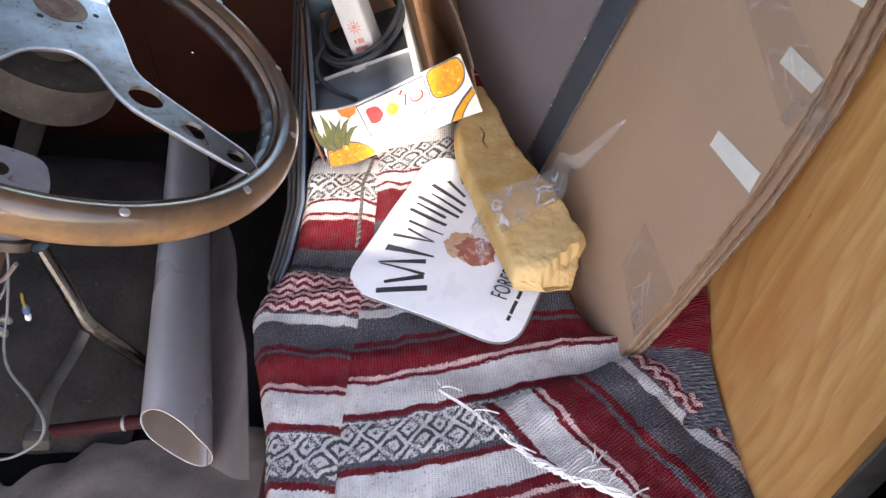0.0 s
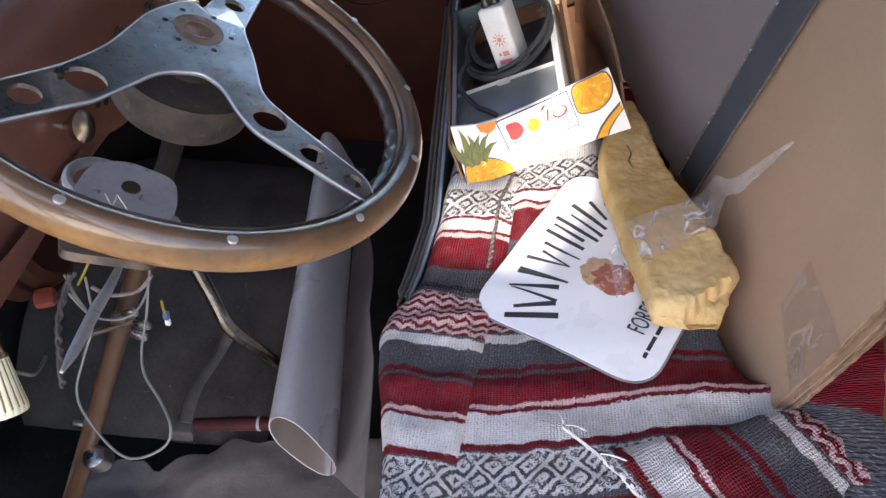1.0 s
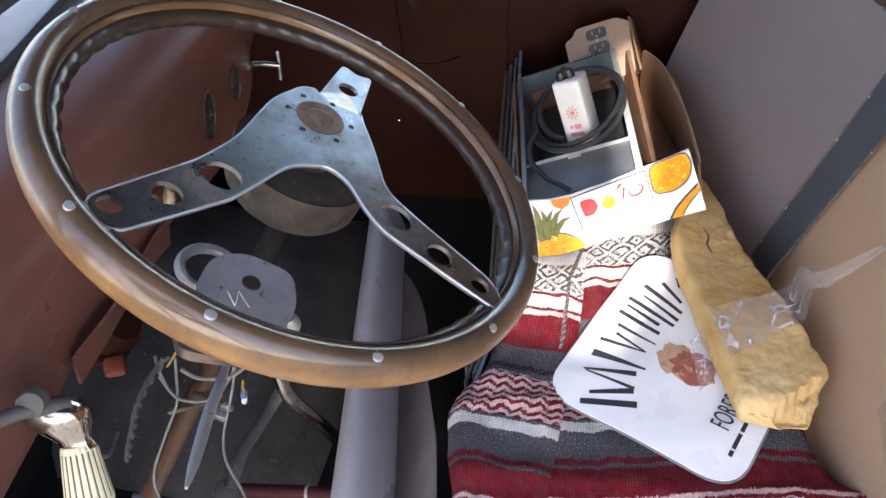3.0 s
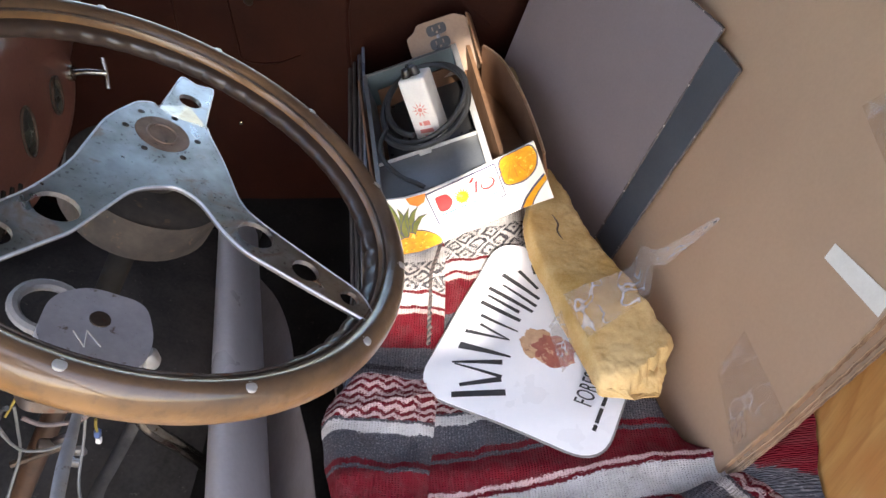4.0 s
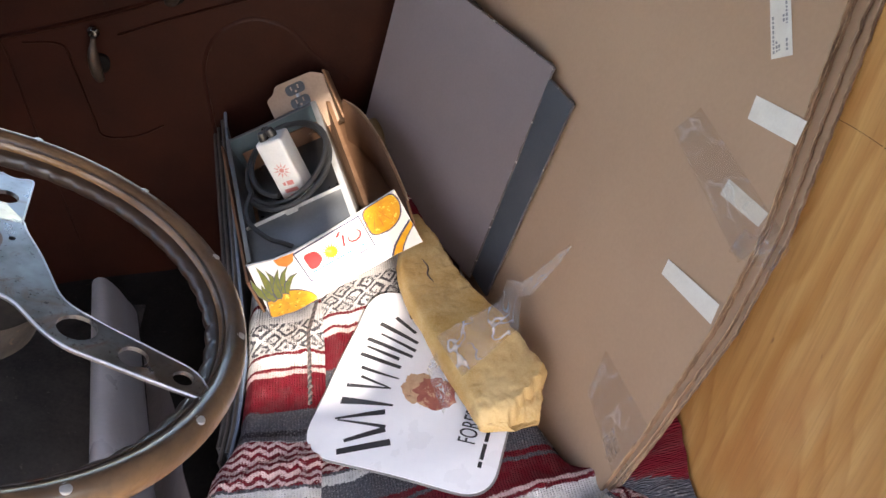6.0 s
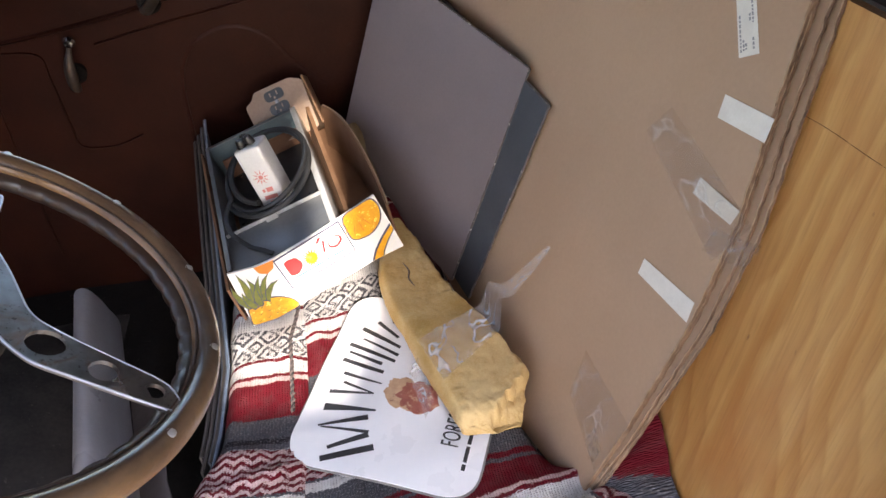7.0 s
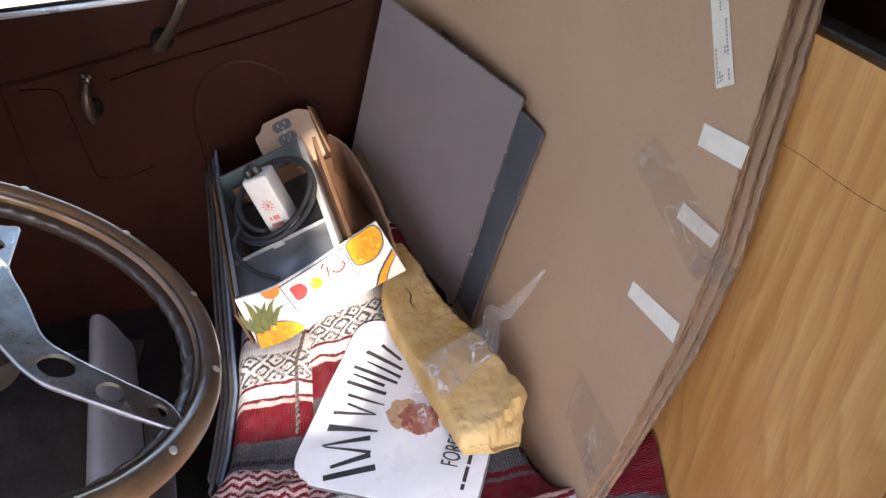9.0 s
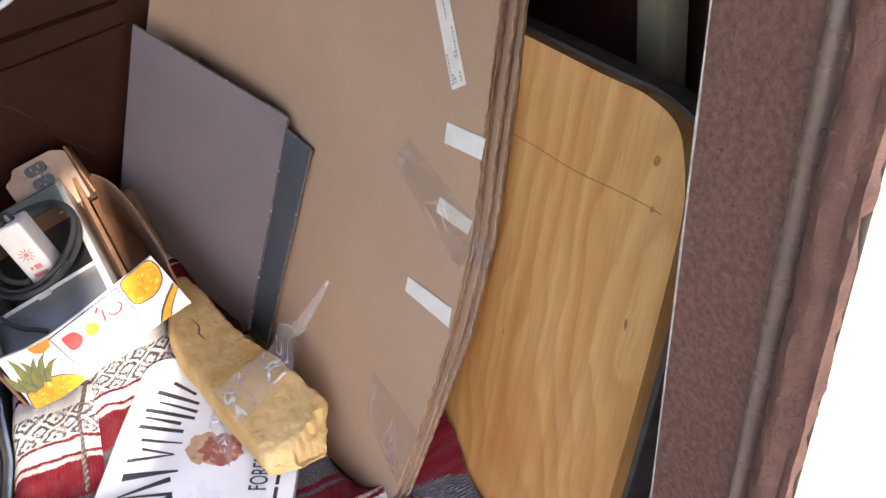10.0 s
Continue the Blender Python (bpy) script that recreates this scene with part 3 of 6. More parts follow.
structure("floor", sheet(lambda s, t: (mix(-1.0, 0.62, s), mix(0.30, 1.42, t), FLOOR_Z + 0.012 * noise.noise((s * 6, t * 6, 1))), 40, 30, 0.012), DARK, "dirty metal cab floor of an old car, darkened for footwell shade", "floor")
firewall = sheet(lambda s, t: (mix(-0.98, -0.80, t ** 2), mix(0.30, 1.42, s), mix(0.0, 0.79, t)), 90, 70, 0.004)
# Ragged hole added so a spot of bright ground shows through.
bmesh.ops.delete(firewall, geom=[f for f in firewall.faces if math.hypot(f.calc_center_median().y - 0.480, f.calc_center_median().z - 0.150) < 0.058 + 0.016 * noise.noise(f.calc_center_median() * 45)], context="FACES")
structure("wall_front", firewall, DARK, "grimy firewall darkened for footwell shade, with a ragged hole near the door", "wall")
structure("wall_rear", plate(rounded([(0.25, 0.0), (1.43, 0.0), (1.36, 1.42), (0.42, 1.42)], 0.05), [], 0.015, None, Matrix.Translation((0.60, 0, 0)) @ Matrix(((0, 0, -1, 0), (1, 0, 0, 0), (0, 1, 0, 0), (0, 0, 0, 1)))), BROWN_PAINT, "brown painted rear cab wall", "wall")
structure("ceiling", sheet(lambda s, t: (mix(-0.61, 0.62, s), mix(0.30, 1.40, t), 1.335 + 0.05 * math.sin(math.pi * s) * math.sin(math.pi * t)), 16, 14, 0.01), SHADED_BROWN, "brown painted cab roof", "ceiling")
# Added wall, there only to make the strip of side window bright.
structure("window_fill_wall", sheet(lambda s, t: (mix(-2.2, 0.6, s), 4.2, mix(-0.5, 0.35, t)), 4, 4, 0.08), SUNLIT_CREAM, "added low pale wall that fills the side window with brightness", "wall")
structure("ground", sheet(lambda s, t: (mix(-40, 40, s), mix(-40, 40, t), -0.5), 4, 4), GROUND, "dry gravel ground outside the cab", "ground")
part("rear_post", box((0.03, 0.046, 0.66), (0.535, 0.716, 0.74), 0.004, None, pose(0, 0, 0, -14)), PALE_WOOD, None).name = "rear_post"
tagged(bpy.data.objects["rear_post"], "pale weathered upright strip before the rear wall", "post", kind="structure")
# Also keeps outside light off the footwell.
structure("wall_side", box((0.40, 0.012, 0.80), (-0.83, 0.292, 0.39), 0.004), SHADED_BROWN, "brown kick panel beside the footwell, darkened as shade", "wall")
structure("trim", sweep([(-0.66, 0.34, 0.83), (-0.70, 0.30, 0.78), (-0.76, 0.28, 0.3)], 0.035, 10), BROWN_PAINT, "brown painted front door post", "post")

# driver's door post, seen edge-on: crackled jamb, greyer glossy ridge, peeling sealant strip
POST_LEAN = 0.155


def post_line(y0, x0, depth):
    return lambda s, t: (x0 + depth * t, y0[0] + (y0[1] - y0[0]) * t + POST_LEAN * (mix(0.2, 1.45, s) - 0.86), mix(0.2, 1.45, s))


pillar = thing("pillar", pose(0, 0, 0), "chipped brown painted door post with a greyer glossy ridge", "door post", kind="structure")
part("jamb", sheet(post_line((0.4118, 0.350), 0.280, 0.0), 60, 8, -0.012), PILLAR_PAINT, pillar)
part("jamb_edge", sweep([(0.2795, 0.4123 + POST_LEAN * (z - 0.86), z) for z in np.linspace(0.2, 1.45, 40)], lambda t: 0.0006 + 0.0005 * noise.noise((t * 90, 0, 4)), 6), TORN_EDGE, pillar, "edge worn to bare metal")
part("ridge", sheet(lambda s, t: (0.280 - 0.008 * math.sin(math.pi * t) ** 2 + 0.010 * max(0.0, t - 0.8) / 0.2, 0.352 - 0.0165 * t + POST_LEAN * (mix(0.2, 1.45, s) - 0.86), mix(0.2, 1.45, s)), 60, 14, -0.01), PILLAR_RIDGE, pillar)


def sealant(s, t):
    z = mix(0.2, 1.45, s)
    torn = 0.007 * noise.noise((z * 22, 3.1, 0)) + 0.004 * noise.noise((z * 70, 1.1, 0)) + 0.01 * max(0.0, noise.noise((z * 9, 7.7, 0)) - 0.35)
    return (0.276 + 0.0016 * noise.noise((z * 45, t * 6, 2)) + 0.0012 * noise.noise((z * 130, t * 14, 5)) - 0.004 * math.sin(math.pi * min(1, t * 1.4)), 0.3365 - torn * 0.6 * (1 - t) - 0.0225 * t + POST_LEAN * (z - 0.86), z)


part("sealant", sheet(sealant, 220, 8, -0.006), PEEL_PAINT, pillar, "peeling brown sealant strip")
part("outer_skin", sheet(lambda s, t: (0.285 + 0.09 * t, 0.3150 - 0.055 * t + POST_LEAN * (mix(0.2, 1.45, s) - 0.86), mix(0.2, 1.45, s)), 20, 8, -0.01), SUNLIT_CREAM, pillar, "outer body edge, sunlight put into its pale colour")


# ---------------------------------------------------------------- passenger door
def passenger_door():
    door = thing("door_1", pose(0, DOOR_Y, 0), "brown painted inner door of an old car, shade put into its colour", "door", kind="structure")
    window = rounded([(-0.66, 0.740), (-0.30, 0.740), (-0.10, 0.752), (-0.05, 0.80), (-0.03, 1.16), (-0.50, 1.20)], 0.05)
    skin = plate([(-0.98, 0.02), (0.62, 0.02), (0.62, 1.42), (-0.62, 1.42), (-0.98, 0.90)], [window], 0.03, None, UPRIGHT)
    part("door_skin", skin, SHADED_BROWN, door)
    part("window_frame", sweep([(x, -0.004, z - 0.001) for x, z in window], 0.0048, 8, None, True, 0.8), SILVER_EDGE, door, "pale worn metal window surround")
    part("gasket", sweep([(x, 0.003, z + 0.0045) for x, z in window], 0.003, 8, None, True, 0.8), DARK, door, "black rubber window gasket")
    pane = part("pane", plate(window, [], 0.004, None, Matrix.Translation((0, 0.015, 0)) @ UPRIGHT), GLASS, door)
    for pts, r in ((((-0.60, 0.625), (-0.47, 0.638), (-0.33, 0.660), (-0.19, 0.690), (0.05, 0.735)), 0.010),
                   (((-0.40, 0.612), (-0.30, 0.632), (-0.14, 0.658), (0.05, 0.70)), 0.006),
                   (((-0.545, 0.615), (-0.49, 0.605), (-0.487, 0.56), (-0.488, 0.47), (-0.484, 0.432), (-0.43, 0.425), (-0.38, 0.44)), 0.005),
                   (((-0.30, 0.36), (-0.296, 0.46), (-0.285, 0.545), (-0.250, 0.597), (-0.190, 0.618), (-0.135, 0.594), (-0.098, 0.540), (-0.05, 0.49)), 0.007),
                   (((-0.61, 0.20), (-0.592, 0.45), (-0.578, 0.60), (-0.575, 0.745)), 0.005)):
        part("pressed_crease", sweep([(x, 0.0015 + r * 0.12, z) for x, _, z in smooth_line([(a, 0, b) for a, b in pts])], r, 8, None, False, 0.45), SHADED_BROWN, door)
    handle = part("door_handle", sweep(smooth_line([(-0.431, -0.024, 0.622), (-0.436, -0.032, 0.605), (-0.440, -0.034, 0.585), (-0.442, -0.032, 0.565), (-0.443, -0.026, 0.552)]),
                                       lambda t: 0.004 + 0.0055 * math.sin(math.pi * min(1, max(0, t - 0.1) * 1.05)) ** 0.8, 12), RUSTY, door, "tarnished drop handle")
    part("spindle", lathe([(0.0, 0.0), (0.014, 0.0), (0.016, 0.012), (0.009, 0.024), (0.009, 0.036), (0.0, 0.038)], 20, None, Matrix.Translation((-0.441, 0.0, 0.572)) @ pose(0, 0, 0, 90)), DARK, handle)
    part("knuckle", lathe([(0.0, 0.0), (0.008, 0.001), (0.010, 0.008), (0.006, 0.014), (0.0, 0.015)], 16, None, Matrix.Translation((-0.430, -0.010, 0.628)) @ pose(0, 0, 0, 90)), CHROME, handle)
    crank = part("window_crank", sweep(smooth_line([(-0.300, -0.030, 0.668), (-0.280, -0.045, 0.690), (-0.250, -0.050, 0.725), (-0.225, -0.050, 0.760)]), lambda t: mix(0.010, 0.007, t), 12, None, False, 0.7), RUSTY, door, "worn chrome window winder")
    part("spindle", lathe([(0.0, 0.0), (0.017, 0.0), (0.018, 0.008), (0.010, 0.03), (0.0, 0.034)], 20, None, Matrix.Translation((-0.297, 0.0, 0.672)) @ pose(0, 0, 0, 90)), DARK, crank)
    part("latch_stud", lathe([(0.0, 0.0), (0.004, 0.0), (0.004, 0.006), (0.0, 0.008)], 10, None, Matrix.Translation((-0.52, 0.0, 0.30)) @ pose(0, 0, 0, 90)), CHROME, door)


passenger_door()


# ---------------------------------------------------------------- outside: driver's door swung wide open, unseen screen that shapes the sun
def driver_door():
    door = thing("door_2", pose(-0.78, 0.27, 0, 0, 0, -105), "brown driver's door swung wide open", "door", kind="structure")
    win = rounded([(0.10, 0.82), (0.86, 0.82), (0.86, 1.26), (0.36, 1.26)], 0.05)
    part("door_skin", plate(rounded([(0.0, 0.02), (0.98, 0.02), (0.98, 1.34), (0.30, 1.34), (0.0, 0.86)], 0.04), [win], 0.03, None, UPRIGHT), BROWN_PAINT, door)


driver_door()
def sun_blocker():
    """Unseen board screen added beyond the door opening to block the sun; its gap shapes the lit patch."""
    screen = thing("light_screen_outside", pose(0, -1.5, 0), "unseen board screen added to block the sun, with a gap for the lit patch", "fence", kind="structure")
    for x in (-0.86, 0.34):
        part("post", box((0.09, 0.09, 3.8), (x, -0.07, 1.4), 0.006), SCREEN_WOOD, screen)
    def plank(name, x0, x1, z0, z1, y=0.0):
        part(name, box((x1 - x0, 0.03, z1 - z0), ((x0 + x1) / 2, y, (z0 + z1) / 2), 0.004), SCREEN_WOOD, screen)

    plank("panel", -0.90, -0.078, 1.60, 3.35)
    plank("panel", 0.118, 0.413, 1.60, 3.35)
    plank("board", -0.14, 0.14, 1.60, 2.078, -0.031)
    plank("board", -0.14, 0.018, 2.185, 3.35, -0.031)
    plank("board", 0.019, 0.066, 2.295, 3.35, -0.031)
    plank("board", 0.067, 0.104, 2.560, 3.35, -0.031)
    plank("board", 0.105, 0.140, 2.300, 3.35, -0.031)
    part("brace", box((0.20, 0.03, 0.05), (0.0945, -0.063, 2.1025), 0.004, None, pose(0, 0, 0, 0, -55.6, 0)), SCREEN_WOOD, screen)


sun_blocker()
structure("wall_left", sheet(lambda s, t: (mix(0.286, 0.62, s), 0.418 + POST_LEAN * (mix(-0.1, 1.40, t) - 0.86), mix(-0.1, 1.40, t)), 6, 10, -0.02), SHADED_BROWN, "brown cab side behind the door post, darkened as shade", "wall")


# ---------------------------------------------------------------- dashboard
def dashboard():
    dash = thing("dashboard", pose(0, 0, 0), "brown painted metal dashboard with embossed gauge panel", "dashboard")
    prof = smooth_line([(-0.71, 0, 0.812), (-0.64, 0, 0.814), (-0.575, 0, 0.812), (-0.528, 0, 0.801), (-0.508, 0, 0.778), (-0.512, 0, 0.73), (-0.522, 0, 0.675), (-0.535, 0, 0.645), (-0.560, 0, 0.632), (-0.60, 0, 0.640)], 6)

    def face(s, t):
        k = s * (len(prof) - 1)
        i = min(int(k), len(prof) - 2)
        p = prof[i].lerp(prof[i + 1], k - i)
        y = mix(0.30, 1.39, t)
        near = max(0.0, 1 - (y - 0.30) / 0.26)
        low = max(0.0, (0.80 - p.z) / 0.16)
        rise = 0.10 * max(0.0, min(1.0, (y - 0.84) / 0.20)) ** 1.2
        z = 0.812 - (0.812 - p.z) * (1 - rise / 0.18)
        return (p.x + 0.075 * near * low * low * 0.9 - 0.02 * max(0, y - 0.9), y, z + 0.035 * near * low)

    part("panel", sheet(face, 54, 60, -0.006), BROWN_PAINT, dash)
    crease = []
    for y in np.linspace(0.34, 0.92, 40):
        want = 0.727 + 0.168 * (y - 0.467) - 0.10 * max(0.0, y - 0.75) ** 1.3
        p = min((Vector(face(q, (y - 0.30) / 1.09)) for q in np.linspace(0.45, 0.9, 120)), key=lambda v: abs(v.z - want))
        crease.append(p + Vector((0.0008, 0, 0)))
    part("ridge", sweep(crease, 0.0055, 10, None, False, 0.7), GLOSS_BROWN, dash, "pressed bead across the dashboard")
    part("lower_flange", sheet(lambda s, t: (mix(-0.506, -0.520, t) + 0.004 * math.sin(s * 5), mix(0.530, 0.700, s), mix(0.672, 0.634 + 0.010 * math.sin(s * 3.1), t)), 16, 6, 0.003), BROWN_PAINT, dash, "dusty lower flange")
    pod = part("gauge_panel", lathe([(0.0, 0.0030), (0.066, 0.0030), (0.074, 0.0042), (0.081, 0.0046), (0.088, 0.0036), (0.096, 0.0)], 56, None, Matrix.Translation((-0.5165, 0.830, 0.698)) @ pose(0, 0, 0, 0, 99, 0) @ Matrix.Diagonal((0.72, 1.22, 1, 1))), BROWN_PAINT, dash, "oval embossed gauge panel")
    for y, z, ry, rz in ((0.822, 0.706, 0.0125, 0.026), (0.888, 0.703, 0.0105, 0.020)):
        face_at = Matrix.Translation((-0.5085, y, z)) @ pose(0, 0, 0, 0, 99, 0) @ pose(0, 0, 0, 0, 0, -12)
        part("gauge_window", plate(ring(0, 0, rz, ry, 28), [], 0.002, None, face_at), GAUGE_GLASS, pod, "dusty oval gauge window")
        part("gauge_bezel", sweep([face_at @ Vector((rz * math.cos(a), ry * math.sin(a), 0.0005)) for a in np.linspace(0, 2 * math.pi, 33)[:-1]], 0.0014, 6, None, True), RUSTY, pod)
    for k in range(3):
        part("slot", box((0.003, 0.009, 0.005), (-0.511, 0.752 + 0.012 * k, 0.688 - 0.006 * k), 0.0015, None, pose(0, 0, 0, 35)), DARK, pod)
    knob = part("switch_knob", sweep([(-0.512, 0.930, 0.703), (-0.500, 0.942, 0.697), (-0.484, 0.950, 0.690)], 0.0035, 10), CHROME, dash, "small chrome T-handled switch")
    part("collar", lathe([(0.0, 0.006), (0.008, 0.005), (0.009, 0.0), (0.009, -0.004)], 16, None, Matrix.Translation((-0.512, 0.930, 0.703)) @ pose(0, 0, 0, 0, 90, 0)), CHROME, knob)
    part("toggle", sweep([(-0.486, 0.958, 0.704), (-0.484, 0.950, 0.690), (-0.483, 0.940, 0.676)], 0.0026, 8), CHROME, knob)
    part("switch_knob", lathe([(0.006, 0.0), (0.006, 0.012), (0.014, 0.014), (0.016, 0.022), (0.0, 0.026)], 20, None, Matrix.Translation((-0.512, 0.70, 0.70)) @ pose(0, 0, 0, 0, 90, 0)), CHROME, dash, "small chrome switch knob")
    for k in range(3):
        part("vent_slot", box((0.004, 0.014, 0.006), (-0.449, 0.385 + 0.006 * k, 0.708 + 0.014 * k), 0.002, None, pose(0, 0, 0, 40)), DARK, dash)


dashboard()
windscreen = thing("window_1", pose(0, 0, 0), "windscreen opening with black rubber gasket above the dashboard", "window", kind="structure")
part("gasket", sweep(smooth_line([(-0.566, 0.37, 0.818), (-0.600, 0.600, 0.820), (-0.6235, 0.747, 0.821), (-0.638, 0.844, 0.822), (-0.660, 1.02, 0.820), (-0.668, 1.36, 0.816)]), 0.0085, 8), BLACK_RUBBER, windscreen)
for y in (0.365, 1.37):
    part("windscreen_post", sweep([(-0.575 if y < 0.5 else -0.67, y, 0.79), (-0.59, y, 1.33)], 0.020, 10), SHADED_BROWN, windscreen)
part("header", sweep([(-0.59, 0.36, 1.335), (-0.595, 0.86, 1.345), (-0.59, 1.38, 1.335)], 0.035, 10), SHADED_BROWN, windscreen)
screen_glass = part("pane", sheet(lambda s, t: (mix(float(np.interp(mix(0.37, 1.37, s), (0.37, 0.60, 0.747, 0.844, 1.02, 1.36), (-0.568, -0.602, -0.6255, -0.640, -0.662, -0.670))), -0.595, t), mix(0.37, 1.37, s), mix(0.82, 1.335, t)), 16, 6, 0.005), GLASS, windscreen)
screen_glass.visible_shadow = False
part("centre_post", sweep([(-0.645, 0.86, 0.82), (-0.60, 0.86, 1.33)], 0.012, 8), SHADED_BROWN, windscreen)


# ---------------------------------------------------------------- steering wheel and column
HUB = Vector((-0.2893, 0.6279, 0.8200))
AXIS = Vector((0.5427, 0.1394, 0.8283)).normalized()
AX = Vector((-0.8367, 0.0033, 0.5476)).normalized()
AY = AXIS.cross(AX).normalized()
WHEEL = Matrix((AX, AY, AXIS)).transposed().to_4x4()
WHEEL.translation = HUB


def steering_wheel():
    wheel = thing("steering_wheel", WHEEL, "worn wood-rimmed steering wheel with drilled metal spokes", "steering wheel")
    R, sides, steps = 0.1735, 24, 144
    rim = bmesh.new()
    rows = []
    for i in range(steps):
        a = 2 * math.pi * i / steps
        rows.append([])
        for k in range(sides):
            b = 2 * math.pi * k / sides
            r, h = 0.0106, 0.0150
            rad = R + r * math.cos(b)
            rows[-1].append(rim.verts.new((rad * math.cos(a), rad * math.sin(a), h * math.sin(b) - 0.0095)))
    for i in range(steps):
        a, c = rows[i], rows[(i + 1) % steps]
        for k in range(sides):
            rim.faces.new((a[k], a[(k + 1) % sides], c[(k + 1) % sides], c[k]))
    wood = part("rim", rim, WOOD_RIM, wheel, "varnished wooden rim, worn on top, light put into its amber side")
    grip = bmesh.new()
    ring_rows = []
    for i in range(360):
        a = 2 * math.pi * i / 360
        lobe = 0.0024 * abs(math.sin(a * 26)) ** 0.6
        ring_rows.append([grip.verts.new(((0.1635 + (0.0062 + (lobe if math.cos(b) < -0.2 else 0)) * math.cos(b)) * math.cos(a), (0.1635 + (0.0062 + (lobe if math.cos(b) < -0.2 else 0)) * math.cos(b)) * math.sin(a), -0.0135 + 0.0072 * math.sin(b))) for b in np.linspace(0, 2 * math.pi, 13)[:-1]])
    for i in range(360):
        a, c = ring_rows[i], ring_rows[(i + 1) % 360]
        for k in range(12):
            grip.faces.new((a[k], a[(k + 1) % 12], c[(k + 1) % 12], c[k]))
    part("finger_grip", grip, DARK_WOOD, wood, "scalloped finger grips inside the rim")
    part("metal_band", sweep([(0.1643 * math.cos(a), 0.1643 * math.sin(a), 0.0002) for a in np.linspace(0, 2 * math.pi, 145)[:-1]], 0.0011, 8, None, True), RUSTY, wood, "thin steel band inside the rim")
    for k in range(12):
        a = math.radians(28.9 + 30 * k)
        part("rivet", lathe([(0.0, 0.0005), (0.0028, 0.0004), (0.0035, 0.0), (0.0037, -0.0014)], 14, None, Matrix.Translation((0.1754 * math.cos(a), 0.1754 * math.sin(a), 0.0050))), NICKEL, wood)
    # spider: two long spokes to the rim and a short cut-off third
    outline = rounded([(0.0131, -0.1293), (0.0000, -0.1232), (-0.0121, -0.1313), (-0.0172, -0.0626), (-0.0364, -0.0323), (-0.0566, 0.0081), (-0.0816, 0.0201), (-0.1492, 0.0461), (-0.1609, 0.0712), (-0.1233, 0.0630),
                       (-0.0647, 0.0489), (-0.0497, 0.0384), (-0.0303, 0.0182), (-0.0141, 0.0131), (0.0081, 0.0303), (0.0271, 0.0870), (0.0335, 0.0970), (0.0678, 0.1531), (0.0919, 0.1401),
                       (0.0561, 0.0677), (0.0458, 0.0313), (0.0424, -0.0283), (0.0303, -0.0606), (0.0172, -0.0687)], 0.012, 4)
    holes = [ring(-0.0698, 0.0300, 0.0125, 0.0115, 18), ring(-0.1063, 0.0449, 0.0095, 0.009, 18), ring(-0.1388, 0.0544, 0.007, 0.0065, 16),
             ring(0.0397, 0.0725, 0.013, 0.0115, 18), ring(0.0588, 0.1074, 0.0095, 0.009, 18), ring(0.0780, 0.1344, 0.007, 0.0065, 16), ring(0.0000, -0.0980, 0.0085, 0.008, 18)]
    holes += [ring(0.007 + 0.024 * math.cos(a), -0.034 + 0.024 * math.sin(a), 0.0024, None, 10) for a in (0.3, 1.3, 2.4, 3.5, 4.6, 5.6)]
    spider = plate(outline, holes, 0.0035)
    bmesh.ops.translate(spider, vec=(0, 0, 0.001), verts=spider.verts)
    for v in spider.verts:
        if v.co.y < -0.066:
            v.co.z -= 0.006 * min(1.0, (-0.066 - v.co.y) / 0.006)
    # Thin bright line that stands for the highlight along the spoke edges.
    part("edge_highlight", sweep([(x, y, 0.0004 - 0.006 * min(1.0, max(0.0, (-0.066 - y) / 0.006))) for x, y in outline], 0.0010, 6, None, True), SILVER_EDGE, wheel, "bright line painted as the highlight on the spoke edges")
    part("spokes", spider, SPOKE_STEEL, wheel, "drilled steel spokes with rust stains", smooth=False)
    part("boss", lathe([(0.0185, -0.002), (0.0183, 0.0001), (0.0110, 0.0002), (0.0104, 0.0009), (0.0094, 0.0009), (0.0088, 0.0000), (0.0, -0.0001)], 28, None, Matrix.Translation((0.007, -0.034, 0.0012))), BOSS_RUST, wheel, "rust-brown round centre boss")
    cup_at = Matrix.Translation((0.004, -0.020, -0.006))
    cup = part("hub_cup", lathe([(0.0530, -0.018), (0.0535, -0.022), (0.0520, -0.048), (0.048, -0.054), (0.0, -0.056), (0.0, -0.050), (0.046, -0.048), (0.0495, -0.024), (0.0505, -0.018), (0.0530, -0.018)], 44, None, cup_at), HUB_GRIME, wheel, "rusty hub cup under the spokes")
    part("cup_ring", lathe([(0.030, -0.036), (0.034, -0.034), (0.040, -0.037), (0.040, -0.048), (0.030, -0.048), (0.030, -0.036)], 32, None, cup_at), BLACK_RUBBER, cup, "dark inner ring")
    # Dark disc added for the shade inside the cup.
    part("cup_shade", lathe([(0.0, -0.046), (0.047, -0.046), (0.0495, -0.028)], 32, None, cup_at), DARK, cup, "dark liner, shade put into the cup")
    part("hub_nut", lathe([(0.0, -0.004), (0.017, -0.004), (0.019, -0.014), (0.020, -0.050)], 24, None, cup_at), HUB_GRIME, wheel)


steering_wheel()


